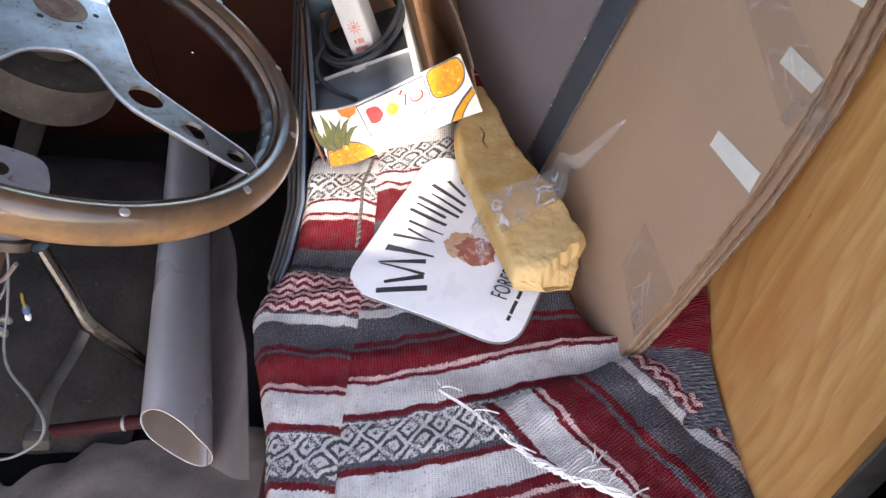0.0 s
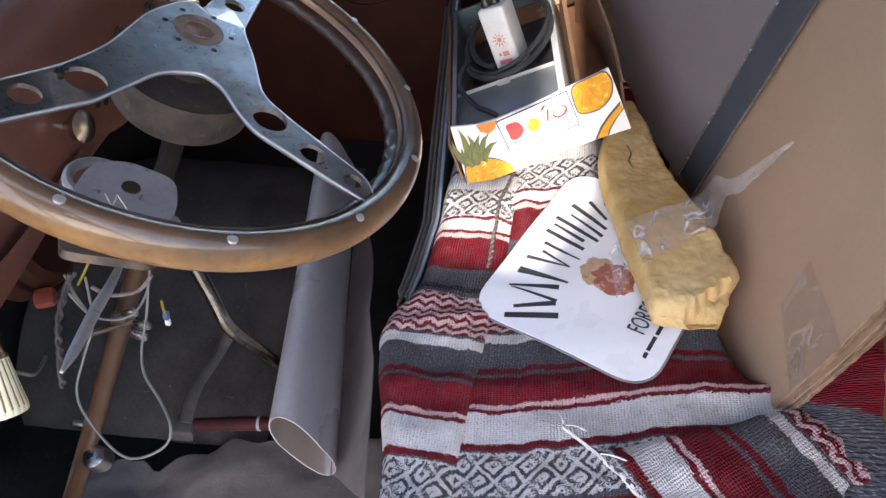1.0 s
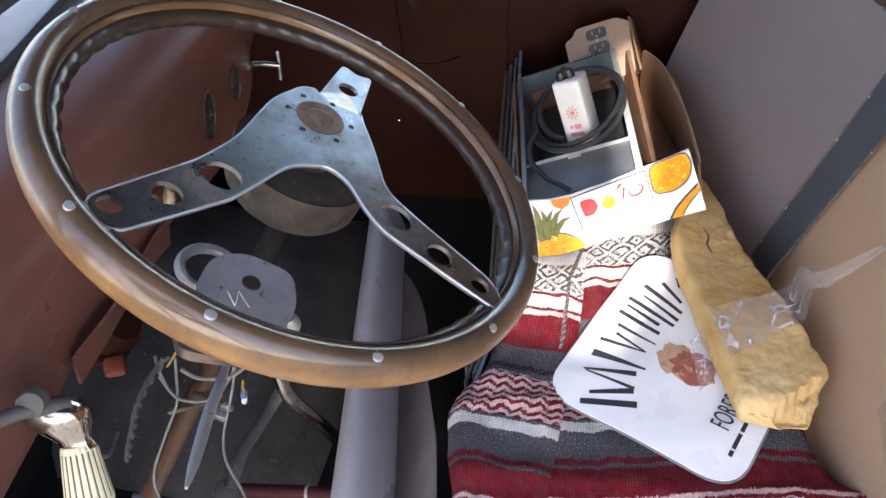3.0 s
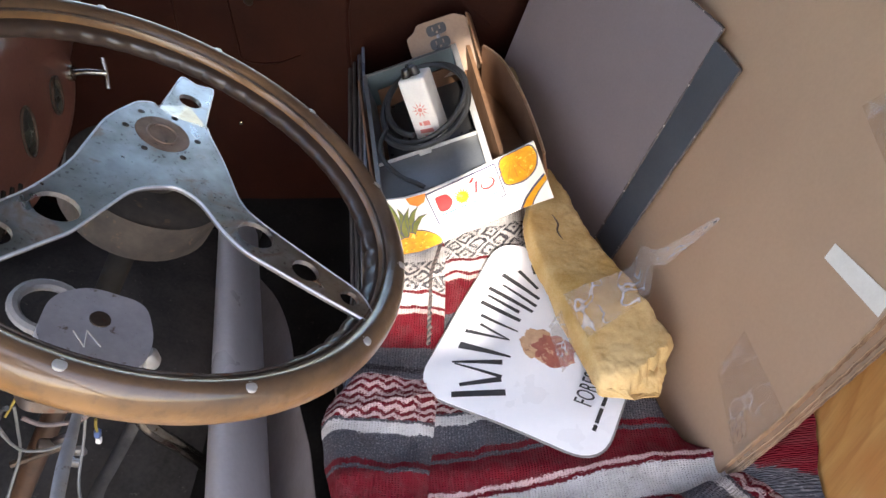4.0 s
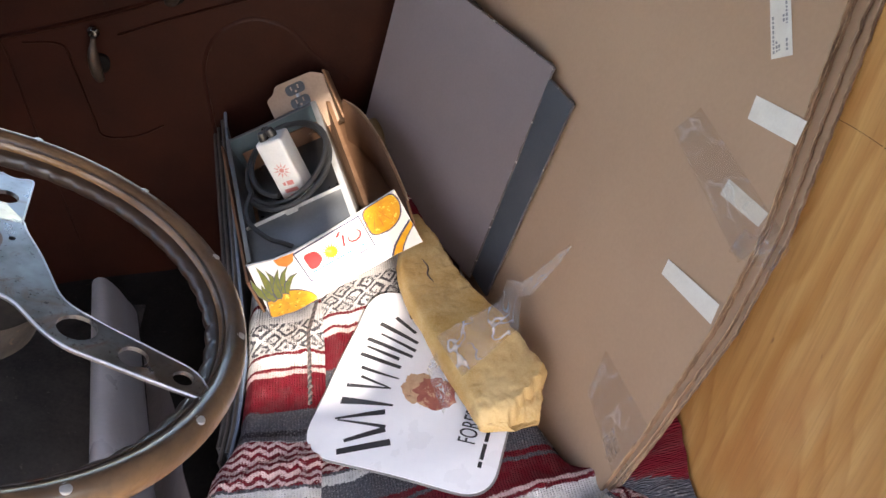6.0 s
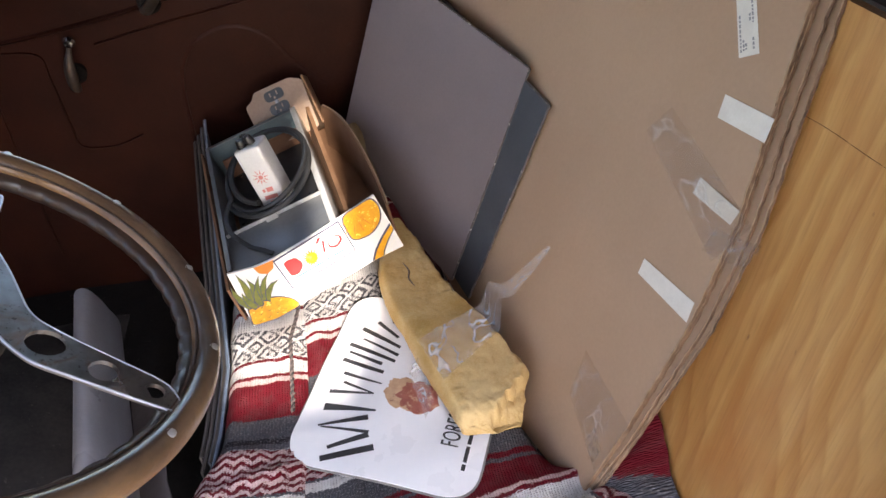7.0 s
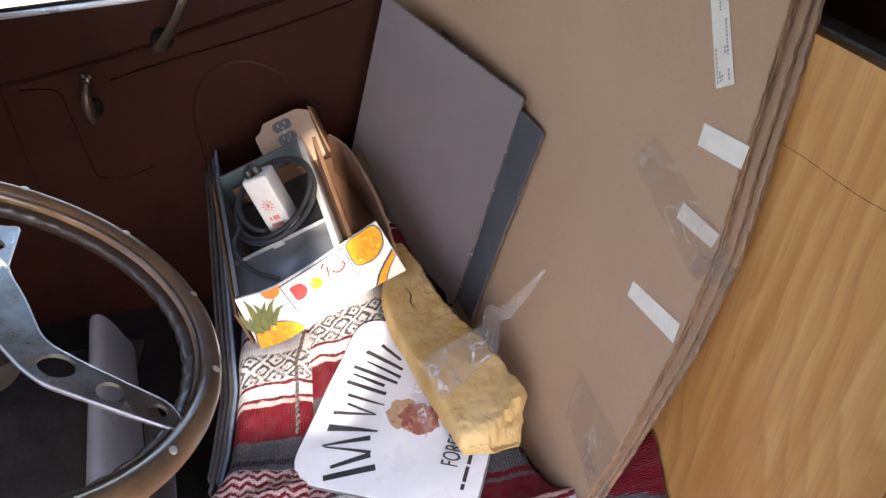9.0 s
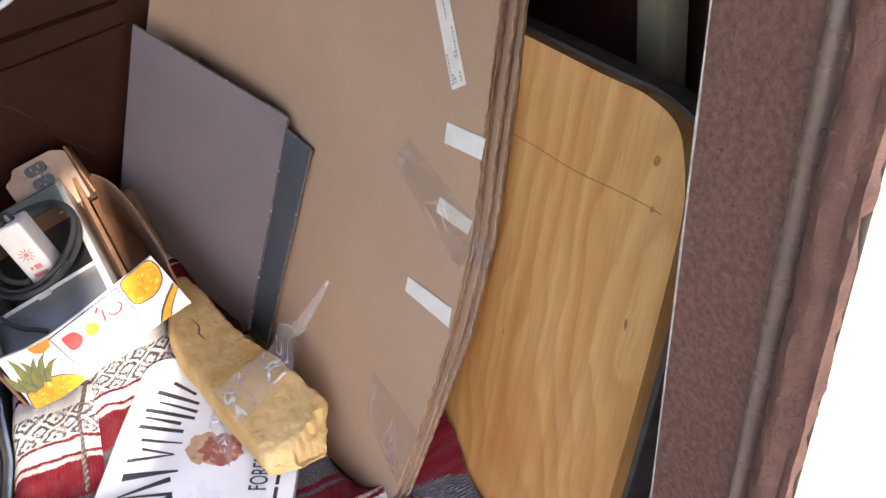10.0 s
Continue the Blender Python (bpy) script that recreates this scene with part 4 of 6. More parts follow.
def steering_column():
    along = Vector((-0.535, -0.20, -0.82)).normalized()
    col = thing("steering_column", Matrix.Translation(HUB), "steering column with grey switch housing and rusty tube", "steering column")
    top = AXIS * -0.03 + AY * -0.02
    part("upper_tube", sweep([top, top + along * 0.16], 0.009, 16), DARK, col)
    part("lower_tube", sweep([top + along * 0.15, top + along * 0.45, top + along * 0.84], lambda t: mix(0.0085, 0.013, t), 16), COPPER, col, "rusty brown lower tube")
    turn = Matrix((AX, AY, AXIS)).transposed().to_4x4()
    house_at = Vector((-0.3126, 0.5306, 0.7773)) - HUB
    out = rounded([(-0.022, -0.031), (0.014, -0.029), (0.031, -0.012), (0.029, 0.022), (0.0, 0.034), (-0.032, 0.022), (-0.034, -0.004)], 0.011, 5)
    house = part("switch_housing", plate(out, [], 0.029, None, Matrix.Translation(house_at) @ turn), LILAC_GREY, col, "pale grey switch housing with scratched marks")
    part("dimple", lathe([(0.0, 0.0008), (0.006, 0.0006), (0.007, -0.001)], 16, None, Matrix.Translation(house_at) @ turn @ Matrix.Translation((0.0, -0.0062, 0.0))), RUSTY, house)
    for a, b in (((0.0107, 0.0088), (0.0020, 0.0176)), ((0.0020, 0.0176), (0.0041, 0.0054)), ((0.0041, 0.0054), (-0.0063, 0.0137))):
        part("scratch", sweep([Matrix.Translation(house_at) @ turn @ Vector((x, y, 0.0003)) for x, y in (a, b)], 0.0005, 5), PAPER_WHITE, house)
    part("side_knob", lathe([(0.0, 0.007), (0.004, 0.006), (0.006, 0.003), (0.006, -0.003), (0.004, -0.007), (0.0, -0.008)], 18, None, Matrix.Translation(house_at + Vector((0.026, -0.006, -0.024)))), DULL_GREY, house, "dull worn side knob")
    part("horn_ring", sweep([house_at + Vector((-0.048, 0.028, -0.016)) + turn @ Vector((0.020 * math.cos(a), 0.020 * math.sin(a), 0)) for a in np.linspace(0, 2 * math.pi, 25)[:-1]], 0.004, 8, None, True), DULL_GREY, col, "dull steel ring behind the switch")
    lever = part("signal_lever", sweep(smooth_line([Vector(p) - HUB for p in ((-0.340, 0.515, 0.720), (-0.333, 0.489, 0.725), (-0.326, 0.464, 0.732), (-0.313, 0.428, 0.743), (-0.304, 0.405, 0.752))]), lambda t: (0.0024 + 0.0016 * math.sin(math.pi * min(1, t))) * (1 if t < 0.80 else mix(1.0, 0.45, (t - 0.80) / 0.20)), 12), DULL_GREY, col, "grey tapered signal lever")
    skirt = part("skirt", plate(rounded([(-0.034, -0.03), (0.034, -0.03), (0.030, 0.03), (-0.03, 0.03)], 0.012), [ring(-0.014, 0.016, 0.005), ring(0.014, 0.016, 0.005)], 0.006, None, Matrix.Translation(house_at + along * 0.040) @ turn @ pose(0, 0.01, 0, 30, 0, 20)), RUSTY, col, "rusty slotted switch plate")
    clamp_at = Vector((-0.425, 0.558, 0.585)) - HUB
    clamp = part("clamp", box((0.015, 0.010, 0.022), clamp_at + Vector((-0.012, 0.0, 0.0)), 0.003, None, pose(0, 0, 0, 20, 30, 15)), RUSTY, col, "small bent steel clamp")
    part("bolt", sweep([clamp_at + Vector((-0.040, -0.012, -0.008)), clamp_at + Vector((0.006, 0.002, 0.0))], 0.0030, 8), RUSTY, clamp)
    for dx, dz, tip in ((0.010, 0.017, 50), (0.014, 0.000, 5), (0.002, -0.018, -55)):
        part("lobe", box((0.017, 0.006, 0.011), clamp_at + Vector((dx, -0.004, dz)), 0.003, None, pose(0, 0, 0, 0, -tip * 0.5, 0)), STEEL, clamp, "bright worn lobe")
    part("cap", lathe([(0.0, 0.013), (0.010, 0.013), (0.0140, 0.010), (0.0140, -0.012), (0.0, -0.014)], 20, None, Matrix.Translation(Vector((-0.580, 0.524, 0.341)) - HUB) @ pose(0, 0, 0, 10, 0, 0)), STEEL, col, "bright steel end cap")


steering_column()


def brake_handle():
    h = thing("hand_brake", pose(-0.457, 0.461, 0.668), "chrome pull handle with ribbed cream plastic grip", "hand brake")
    tilt = look((0, 0, 0), (0.009, -0.030, -0.042))
    part("neck", lathe([(0.0, 0.040), (0.013, 0.038), (0.021, 0.032), (0.023, 0.026), (0.019, 0.015), (0.013, 0.006), (0.0125, 0.0), (0.0135, -0.004)], 28, None, tilt @ Matrix(((1, 0, 0.25, 0), (0, 0.8, 0.25, 0), (0, 0, 1, 0), (0, 0, 0, 1)))), CHROME, h, "worn chrome neck")
    grip = bmesh.new()
    rows = []
    for i, (r, z) in enumerate([(0.0, 0.0), (0.0115, 0.0), (0.0128, -0.004), (0.0143, -0.018), (0.0160, -0.034), (0.0174, -0.045), (0.0168, -0.049), (0.010, -0.0505), (0.0, -0.051)]):
        rows.append([])
        for k in range(80):
            q = r - (0.0011 if k % 4 < 1 and 1 < i < 6 else 0)
            rows[-1].append(grip.verts.new(tilt @ Vector((q * math.cos(2 * math.pi * k / 80), q * math.sin(2 * math.pi * k / 80), z))))
    for a, b in zip(rows, rows[1:]):
        for k in range(80):
            grip.faces.new((a[k], a[(k + 1) % 80], b[(k + 1) % 80], b[k]))
    bmesh.ops.remove_doubles(grip, verts=grip.verts, dist=1e-6)
    g = part("grip", grip, CREAM, h, "ribbed cream plastic grip")
    for k in range(20):
        a = 2 * math.pi * (k * 4) / 80
        part("groove", sweep([tilt @ Vector((r * math.cos(a), r * math.sin(a), z)) for r, z in ((0.0121, -0.005), (0.0135, -0.018), (0.0152, -0.034), (0.0164, -0.044))], 0.0009, 5), DIM_BROWN, g)
    part("stalk", sweep([(0.004, 0.012, 0.034), (-0.014, -0.008, 0.050), (-0.026, -0.023, 0.056)], 0.0055, 12), DULL_DARK, h)
    part("stalk_boss", lathe([(0.0, 0.008), (0.012, 0.006), (0.014, 0.0), (0.014, -0.008), (0.0, -0.01)], 18, None, pose(-0.010, 0.0, 0.050, 60, 0, 30) @ Matrix.Diagonal((0.75, 0.75, 0.75, 1))), DULL_DARK, h)


brake_handle()


# ---------------------------------------------------------------- pedals, rods, wires, floor covering
rod = thing("linkage_rod", pose(0, 0, 0), "bent bright steel rod under the dashboard", "rod")
part("rod", sweep(smooth_line([(-0.475, 0.715, 0.50), (-0.470, 0.707, 0.43), (-0.466, 0.700, 0.39), (-0.462, 0.703, 0.355), (-0.455, 0.722, 0.28), (-0.447, 0.745, 0.17), (-0.444, 0.757, 0.095)]), 0.009, 14), CHROME, rod)
pedal = thing("brake_pedal", pose(0, 0, 0), "dark steel pedal arm on a dull red cross bar", "pedal")
part("arm", sweep(smooth_line([(-0.555, 0.790, 0.235), (-0.566, 0.771, 0.221), (-0.576, 0.730, 0.217), (-0.583, 0.695, 0.215), (-0.582, 0.647, 0.205)]), 0.010, 8, None, False, 0.4), DULL_DARK, pedal)
bar = part("cross_bar", sweep([(-0.580, 0.652, 0.190), (-0.50, 0.662, 0.190), (-0.38, 0.674, 0.190)], 0.010, 10), RED_BAR, pedal, "dull red cross bar")
part("collar", sweep([(-0.478, 0.6645, 0.190), (-0.474, 0.6650, 0.190)], 0.0112, 10), DULL_GREY, bar)
part("pivot", box((0.035, 0.03, 0.03), (-0.590, 0.645, 0.190), 0.006, None, pose(0, 0, 0, 0, 20, 10)), DULL_DARK, pedal)
structure("floor_mat", sheet(lambda s, t: (mix(-0.76, -0.28, s) + 0.02 * noise.noise((t * 7, s * 3, 4)) * (1 if s < 0.1 else 0), mix(0.33, float(np.interp(s, (0.0, 0.18, 0.24, 0.30, 0.38, 0.45, 1.0), (0.60, 0.618, 0.600, 0.625, 0.640, 0.662, 0.690))), t) + (0.008 * noise.noise((s * 14, 0, 4)) if t > 0.9 else 0), 0.128 + 0.012 * noise.noise((s * 5, t * 4, 2)) + 0.004 * noise.noise((s * 19, t * 17, 2))), 44, 36, 0.006), MAT_GREY, "dusty grey torn floor mat", "floor mat")
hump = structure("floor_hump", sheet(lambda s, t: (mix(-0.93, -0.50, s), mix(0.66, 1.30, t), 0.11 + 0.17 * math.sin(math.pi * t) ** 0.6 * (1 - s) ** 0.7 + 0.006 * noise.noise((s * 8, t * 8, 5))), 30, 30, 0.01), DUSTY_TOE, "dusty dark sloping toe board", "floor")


def wire(name, pts, r, mat, label):
    ob = part(name, sweep(smooth_line(pts), r, 7), mat)
    return tagged(ob, label, "wire")


wire("loose_wire", [(-0.393, 0.572, 0.626), (-0.398, 0.553, 0.601), (-0.401, 0.529, 0.581), (-0.393, 0.510, 0.571), (-0.374, 0.492, 0.559), (-0.358, 0.472, 0.552), (-0.366, 0.460, 0.538), (-0.394, 0.451, 0.529), (-0.416, 0.455, 0.534), (-0.445, 0.475, 0.553), (-0.454, 0.491, 0.569), (-0.447, 0.514, 0.590), (-0.438, 0.536, 0.611), (-0.430, 0.543, 0.639), (-0.427, 0.550, 0.658)], 0.0012, GREY_WIRE, "thin grey wire looping under the column")
wire("loose_wire", [(-0.455, 0.455, 0.66), (-0.47, 0.475, 0.62), (-0.50, 0.50, 0.575), (-0.52, 0.53, 0.555)], 0.0018, GREY_WIRE, "thin grey wire behind the pull handle")
twist_run = smooth_line([(-0.4176, 0.535, 0.680), (-0.4433, 0.535, 0.6506), (-0.4688, 0.535, 0.6177), (-0.490, 0.535, 0.585), (-0.5067, 0.535, 0.556), (-0.527, 0.535, 0.522), (-0.5427, 0.535, 0.4916)], 12)
twisted = thing("twisted_cable", pose(0, 0, 0), "dark twisted two-core cable hanging from the column", "cable")
for k in (0, 1):
    part("strand", sweep([p + Vector((0.0021 * math.cos(0.42 * i + 3.1416 * k), 0.0021 * math.sin(0.42 * i + 3.1416 * k), 0.0)) for i, p in enumerate(twist_run)], 0.0019, 7), (BLACK_RUBBER, DARK_YARN)[k], twisted)
wire("loose_wire", [(-0.4222, 0.545, 0.651), (-0.4087, 0.545, 0.6405), (-0.3781, 0.545, 0.6487), (-0.3544, 0.545, 0.6704)], 0.0018, GREY_YARN, "brown covered wire sagging under the switch")
wire("loose_wire", [(-0.440, 0.545, 0.665), (-0.446, 0.545, 0.640), (-0.452, 0.548, 0.612)], 0.0014, GREY_WIRE, "thin grey wire end under the dashboard")
tagged(part("wire_terminal", box((0.012, 0.006, 0.006), (-0.5537, 0.524, 0.4304), 0.002, None, pose(0, 0, 0, 0, 25, 10)), STEEL), "small bright terminal tied to the column tube", "terminal")
wire("loose_wire", [(-0.395, 0.59, 0.64), (-0.40, 0.575, 0.615), (-0.41, 0.55, 0.605), (-0.43, 0.535, 0.62), (-0.43, 0.53, 0.66)], 0.0012, GREY_WIRE, "thin grey wire under the switch")
wire("loose_wire", [(-0.418, 0.556, 0.672), (-0.426, 0.549, 0.662), (-0.432, 0.543, 0.655)], 0.0011, YELLOW_WIRE, "short yellow wire end")
plug = thing("wire_connector", pose(-0.415, 0.586, 0.553), "blue and white wire connector on a yellow lead", "connector")
part("lead", sweep([(0.010, -0.003, 0.032), (0.005, -0.002, 0.020), (0.002, -0.001, 0.009)], 0.0013, 7), YELLOW_WIRE, plug)
part("sleeve", box((0.006, 0.0055, 0.012), (0.0, 0.0, 0.004), 0.002, None, pose(0, 0, 0, 0, 20, 0)), BLUE_PLASTIC, plug)
part("tip", box((0.0055, 0.005, 0.010), (-0.003, 0.0, -0.007), 0.002, None, pose(0, 0, 0, 0, 20, 0)), WHITE_PLASTIC, plug)
tagged(part("indicator_relay", box((0.022, 0.022, 0.014), (-0.568, 0.602, 0.552), 0.006, None, pose(0, 0, 0, 20, 10, 30)), ORANGE_PLASTIC), "orange plastic relay under the dashboard", "relay")
drum = thing("blower_housing", pose(-0.600, 0.640, 0.570), "round brown painted blower housing under the dashboard", "blower")
part("drum", lathe([(0.0, 0.028), (0.030, 0.027), (0.038, 0.020), (0.040, -0.02), (0.038, -0.03), (0.0, -0.032)], 28, None, pose(0, 0, 0, 0, 70, 20)), SHADED_BROWN, drum)
part("flange", lathe([(0.040, 0.004), (0.045, 0.002), (0.045, -0.002), (0.040, -0.004)], 28, None, pose(0, 0, 0, 0, 70, 20)), SHADED_BROWN, drum)

# ---------------------------------------------------------------- bench seat
seat = thing("bench_seat", pose(0, 0, 0), "bench seat with plywood back panel under a striped blanket", "seat")
part("cushion", box((0.315, 1.06, 0.185), (-0.0725, 0.86, 0.2675), 0.03, None, None, 4), SEAT_VINYL, seat)
part("base", box((0.30, 1.02, 0.09), (-0.07, 0.86, 0.145), 0.006), DARK, seat)
BEX = Vector((0.071, -1.0, 0.0)).normalized()
BEY = Vector((0.236, 0.0, 1.0))
BEY = (BEY - BEX * BEY.dot(BEX)).normalized()
BACK = Matrix((BEX, BEY, BEX.cross(BEY))).transposed().to_4x4()
BACK.translation = Vector((0.206, 0.0, 0.0))
back_out = rounded([(-y * 1.0025, z * 1.0275 + 0.004) for y, z in ((0.405, 0.36), (0.443, 0.587), (0.461, 0.692), (0.474, 0.762), (0.490, 0.840), (0.519, 0.884), (0.558, 0.8905), (0.597, 0.8860), (0.72, 0.8785), (1.36, 0.83), (1.36, 0.36))], 0.046, 8)
panel = part("back_panel", plate(back_out, [], 0.016), PLYWOOD, seat, "varnished plywood seat back panel", smooth=False)
panel.matrix_world = BACK
wide = rounded([(-y * 1.0025, z * 1.0275 + 0.004) for y, z in ((0.398, 0.30), (0.437, 0.587), (0.455, 0.692), (0.467, 0.762), (0.482, 0.845), (0.508, 0.891), (0.558, 0.8985), (0.60, 0.8945), (0.72, 0.8870), (1.365, 0.837), (1.365, 0.30))], 0.052, 8)
pad = part("back_pad", plate(wide, [], 0.032), DARK_RIM, seat, "dark grey padded rim behind the plywood", smooth=False)
pad.matrix_world = BACK @ pose(0, -0.006, -0.017)
for (y0, z0), (y1, z1), w in (((0.7116, 0.7935), (0.5045, 0.8225), 0.0002),):
    for k in range(12):
        a, b = k / 12, (k + 0.8 + 0.3 * random.random()) / 12
        p = [(-mix(y0, y1, q) * 1.0025, mix(z0, z1, q) * 1.0275 + 0.0015 * math.sin(q * 9), 0.0002) for q in (a, b)]
        part("scribe_line", sweep(p, w, 4), DARK, panel)
for y, z, r in ((0.527, 0.8557, 0.0035), (0.5145, 0.8220, 0.0022)):
    part("knot", plate(ring(-y * 1.0025, z * 1.0275, r, r * 1.3, 14), [], 0.0, None, pose(0, 0, 0.0004)), KNOT_WOOD, panel)

# ---------------------------------------------------------------- striped blanket
def cloth_z(x, y):
    """Height of the blanket over the cushion: sagging middle, soft folds, rounded front edge."""
    z = SEAT_Z + 0.005 * noise.noise((x * 9, y * 7, 0.3)) + 0.0046 * noise.noise((x * 26, y * 22, 3.0)) + 0.0030 * noise.noise((x * 60, y * 52, 6.0))
    back = 0.138 - 0.22 * (y - 0.65)
    k = min(1.0, max(0.0, (x - back) / 0.03)) * min(1.0, max(0.0, (y - 0.655) / 0.06))
    z -= 0.085 * k * k * (3 - 2 * k) + 0.06 * min(0.10, max(0.0, x + 0.02))
    px, py = (x + 0.155) * 0.4147 + (y - 0.7303) * 0.91, -(x + 0.155) * 0.91 + (y - 0.7303) * 0.4147
    out = max(-px, px - 0.262, py, -0.224 - py, 0.0)
    press = max(0.0, 1 - out / 0.025)
    z = mix(z, SEAT_Z - 0.002 + 0.25 * (z - SEAT_Z), press)
    z += (1 - press) * 0.006 * math.exp(-((y - 0.64 - 0.10 * x) / 0.012) ** 2) + 0.005 * math.exp(-((x + 0.06 + 0.15 * (y - 0.6)) / 0.010) ** 2)
    return z


def cloth_front(y):
    """Front edge: it bulges out towards the near end and draws back beyond the crumple."""
    x = float(np.interp(y, (0.33, 0.50, 0.556, 0.60, 0.64, 0.68, 0.715, 0.74, 0.78, 1.40), (-0.175, -0.203, -0.215, -0.226, -0.240, -0.250, -0.250, -0.234, -0.216, -0.212)))
    return x + 0.004 * noise.noise((y * 6, 1.7, 0)) + 0.003 * noise.noise((y * 25, 4.7, 0))


def weave_main(x, y):
    """Order of the stripes over the seat; the strip along the front edge is tucked and sits a little ahead."""
    k = min(1.0, max(0.0, (y - 0.72) / 0.10))
    return (x + 0.3 + 0.01 * math.sin(y * 11), y - 0.045 * k * k * (3 - 2 * k) + 0.25 * max(0.0, x - 0.18) - 0.380 - 0.19 * (x + 0.09) + 0.004 * math.sin(x * 23 + y * 5))


def drape(s, t):
    """Across the seat from the front hem (s = 0) to the back."""
    y = mix(0.335, 1.385, t)
    k = s * 0.66
    front = cloth_front(y)
    if k < 0.09:
        drop = 0.09 - k
        return (front - 0.010 * math.sin(min(1, drop / 0.09) * math.pi * 0.5) + 0.004 * noise.noise((y * 18, drop * 9, 2)), y, SEAT_Z - 0.022 - drop)
    q = k - 0.09
    r = 0.022
    if q < r * 1.5:
        a = q / (r * 1.5) * math.pi / 2
        return (front + r * (1 - math.cos(a)), y, mix(SEAT_Z - r, cloth_z(front + r, y) - r, a / 1.5708) + r * math.sin(a))
    x = front + r + (q - r * 1.5)
    return (x, y, cloth_z(x, y))


def drape_uv(s, t):
    x, y, z = drape(s, t)
    return weave_main(x if s * 0.66 > 0.09 else -0.24, y)


blanket = thing("blanket", pose(0, 0, 0), "red, white and grey striped woven blanket spread over the seat", "blanket")
part("spread", sheet(drape, 110, 170, 0.004, None, drape_uv), BLANKET, blanket)


def overlap(s, t):
    """The strip folded along the front edge."""
    y = mix(0.345, 1.02, t)
    x = mix(cloth_front(y) - 0.004, -0.128 + 0.008 * math.sin(y * 9), s)
    edge = min(1.0, min(s, 1 - s) * 9)
    return (x - 0.012 * (1 - min(1, s * 8)) * 0.3, y, cloth_z(x, y) + 0.0075 * edge + 0.003 + 0.010 * math.exp(-((y - 0.735) / 0.018) ** 2 - ((x + 0.20) / 0.03) ** 2) + 0.006 * math.exp(-((y - 0.705 - 0.2 * (x + 0.2)) / 0.008) ** 2) - 0.018 * (1 - min(1.0, s * 7)) ** 2)


part("front_strip", sheet(overlap, 24, 120, 0.004, None, lambda s, t: (overlap(s, t)[0] + 0.3, overlap(s, t)[1] - 0.358 + 0.003 * math.sin(overlap(s, t)[0] * 30))), BLANKET, blanket)


for k in (0, 1):
    part("seam", sweep([(-0.1385 + 0.014 * max(0.0, (y - 0.90) / 0.07) + 0.0016 * math.sin(y * 700 + 3.1 * k) + 0.002 * noise.noise((y * 40, k, 2)), y, cloth_z(-0.137, y) + 0.0125 + 0.0008 * math.cos(y * 700 + 3.1 * k)) for y in np.linspace(0.79, 0.97, 150)], 0.0013, 5), (DARK_YARN, GREY_YARN)[k], blanket, "dark overcast seam")


FRINGE = smooth_line([(0.000, 0.560, 0), (0.033, 0.527, 0), (0.062, 0.501, 0), (0.085, 0.487, 0), (0.117, 0.474, 0), (0.190, 0.444, 0), (0.262, 0.415, 0)], 8)
FOLD_BACK = smooth_line([(0.222, 0.640, 0), (0.242, 0.604, 0), (0.257, 0.560, 0), (0.264, 0.505, 0), (0.268, 0.46, 0), (0.274, 0.42, 0)], 8)


def along(run, t):
    k = t * (len(run) - 1)
    i = min(int(k), len(run) - 2)
    return run[i].lerp(run[i + 1], k - i)


def corner_fold(s, t):
    """The near corner turned back over itself: its stripes run askew."""
    p = along(FRINGE, t).lerp(along(FOLD_BACK, t), s)
    roll = 0.014 * (1 - (1 - min(1.0, t * 5.5)) ** 2) ** 0.5
    sag = 0.010 * max(0.0, (s - 0.8) / 0.2) ** 2
    wave = 0.005 * noise.noise((p.x * 22, p.y * 18, 7)) + 0.003 * math.sin(s * 20 + t * 3) * s
    return (p.x, p.y, cloth_z(p.x, p.y) + 0.002 + roll - sag + wave * min(1, t * 4 + 0.2))


FOLD_ALONG = Vector((0.605, -0.796))


def fold_uv(s, t):
    x, y, z = corner_fold(s, t)
    p = Vector((x, y))
    bend = 0.004 * noise.noise((x * 20, y * 20, 3))
    return (p.dot(FOLD_ALONG) + 0.8, (p - Vector((0.069, 0.579))).dot(Vector((0.796, 0.605))) / 1.08 + 0.228 + bend)


part("corner_fold", sheet(corner_fold, 70, 60, 0.005, None, fold_uv), BLANKET, blanket, "turned-back corner with slanting stripes")
TUCK = smooth_line([(0.263, 0.715, 0.462), (0.2617, 0.666, 0.452), (0.2592, 0.635, 0.436), (0.2585, 0.605, 0.420), (0.2610, 0.533, 0.408), (0.2620, 0.470, 0.392)], 8)


def back_tuck(s, t):
    """The blanket pushed up against the seat back beside the cardboard."""
    b = along(TUCK, t)
    low = Vector((0.178 + 0.05 * max(0.0, 0.60 - b.y), b.y + 0.004, 0.372))
    p = low.lerp(b, s)
    return (p.x - 0.010 * math.sin(math.pi * s) + 0.004 * noise.noise((s * 4, t * 9, 3)), p.y, p.z + 0.008 * math.sin(math.pi * s) + 0.003 * noise.noise((s * 6, t * 14, 8)))


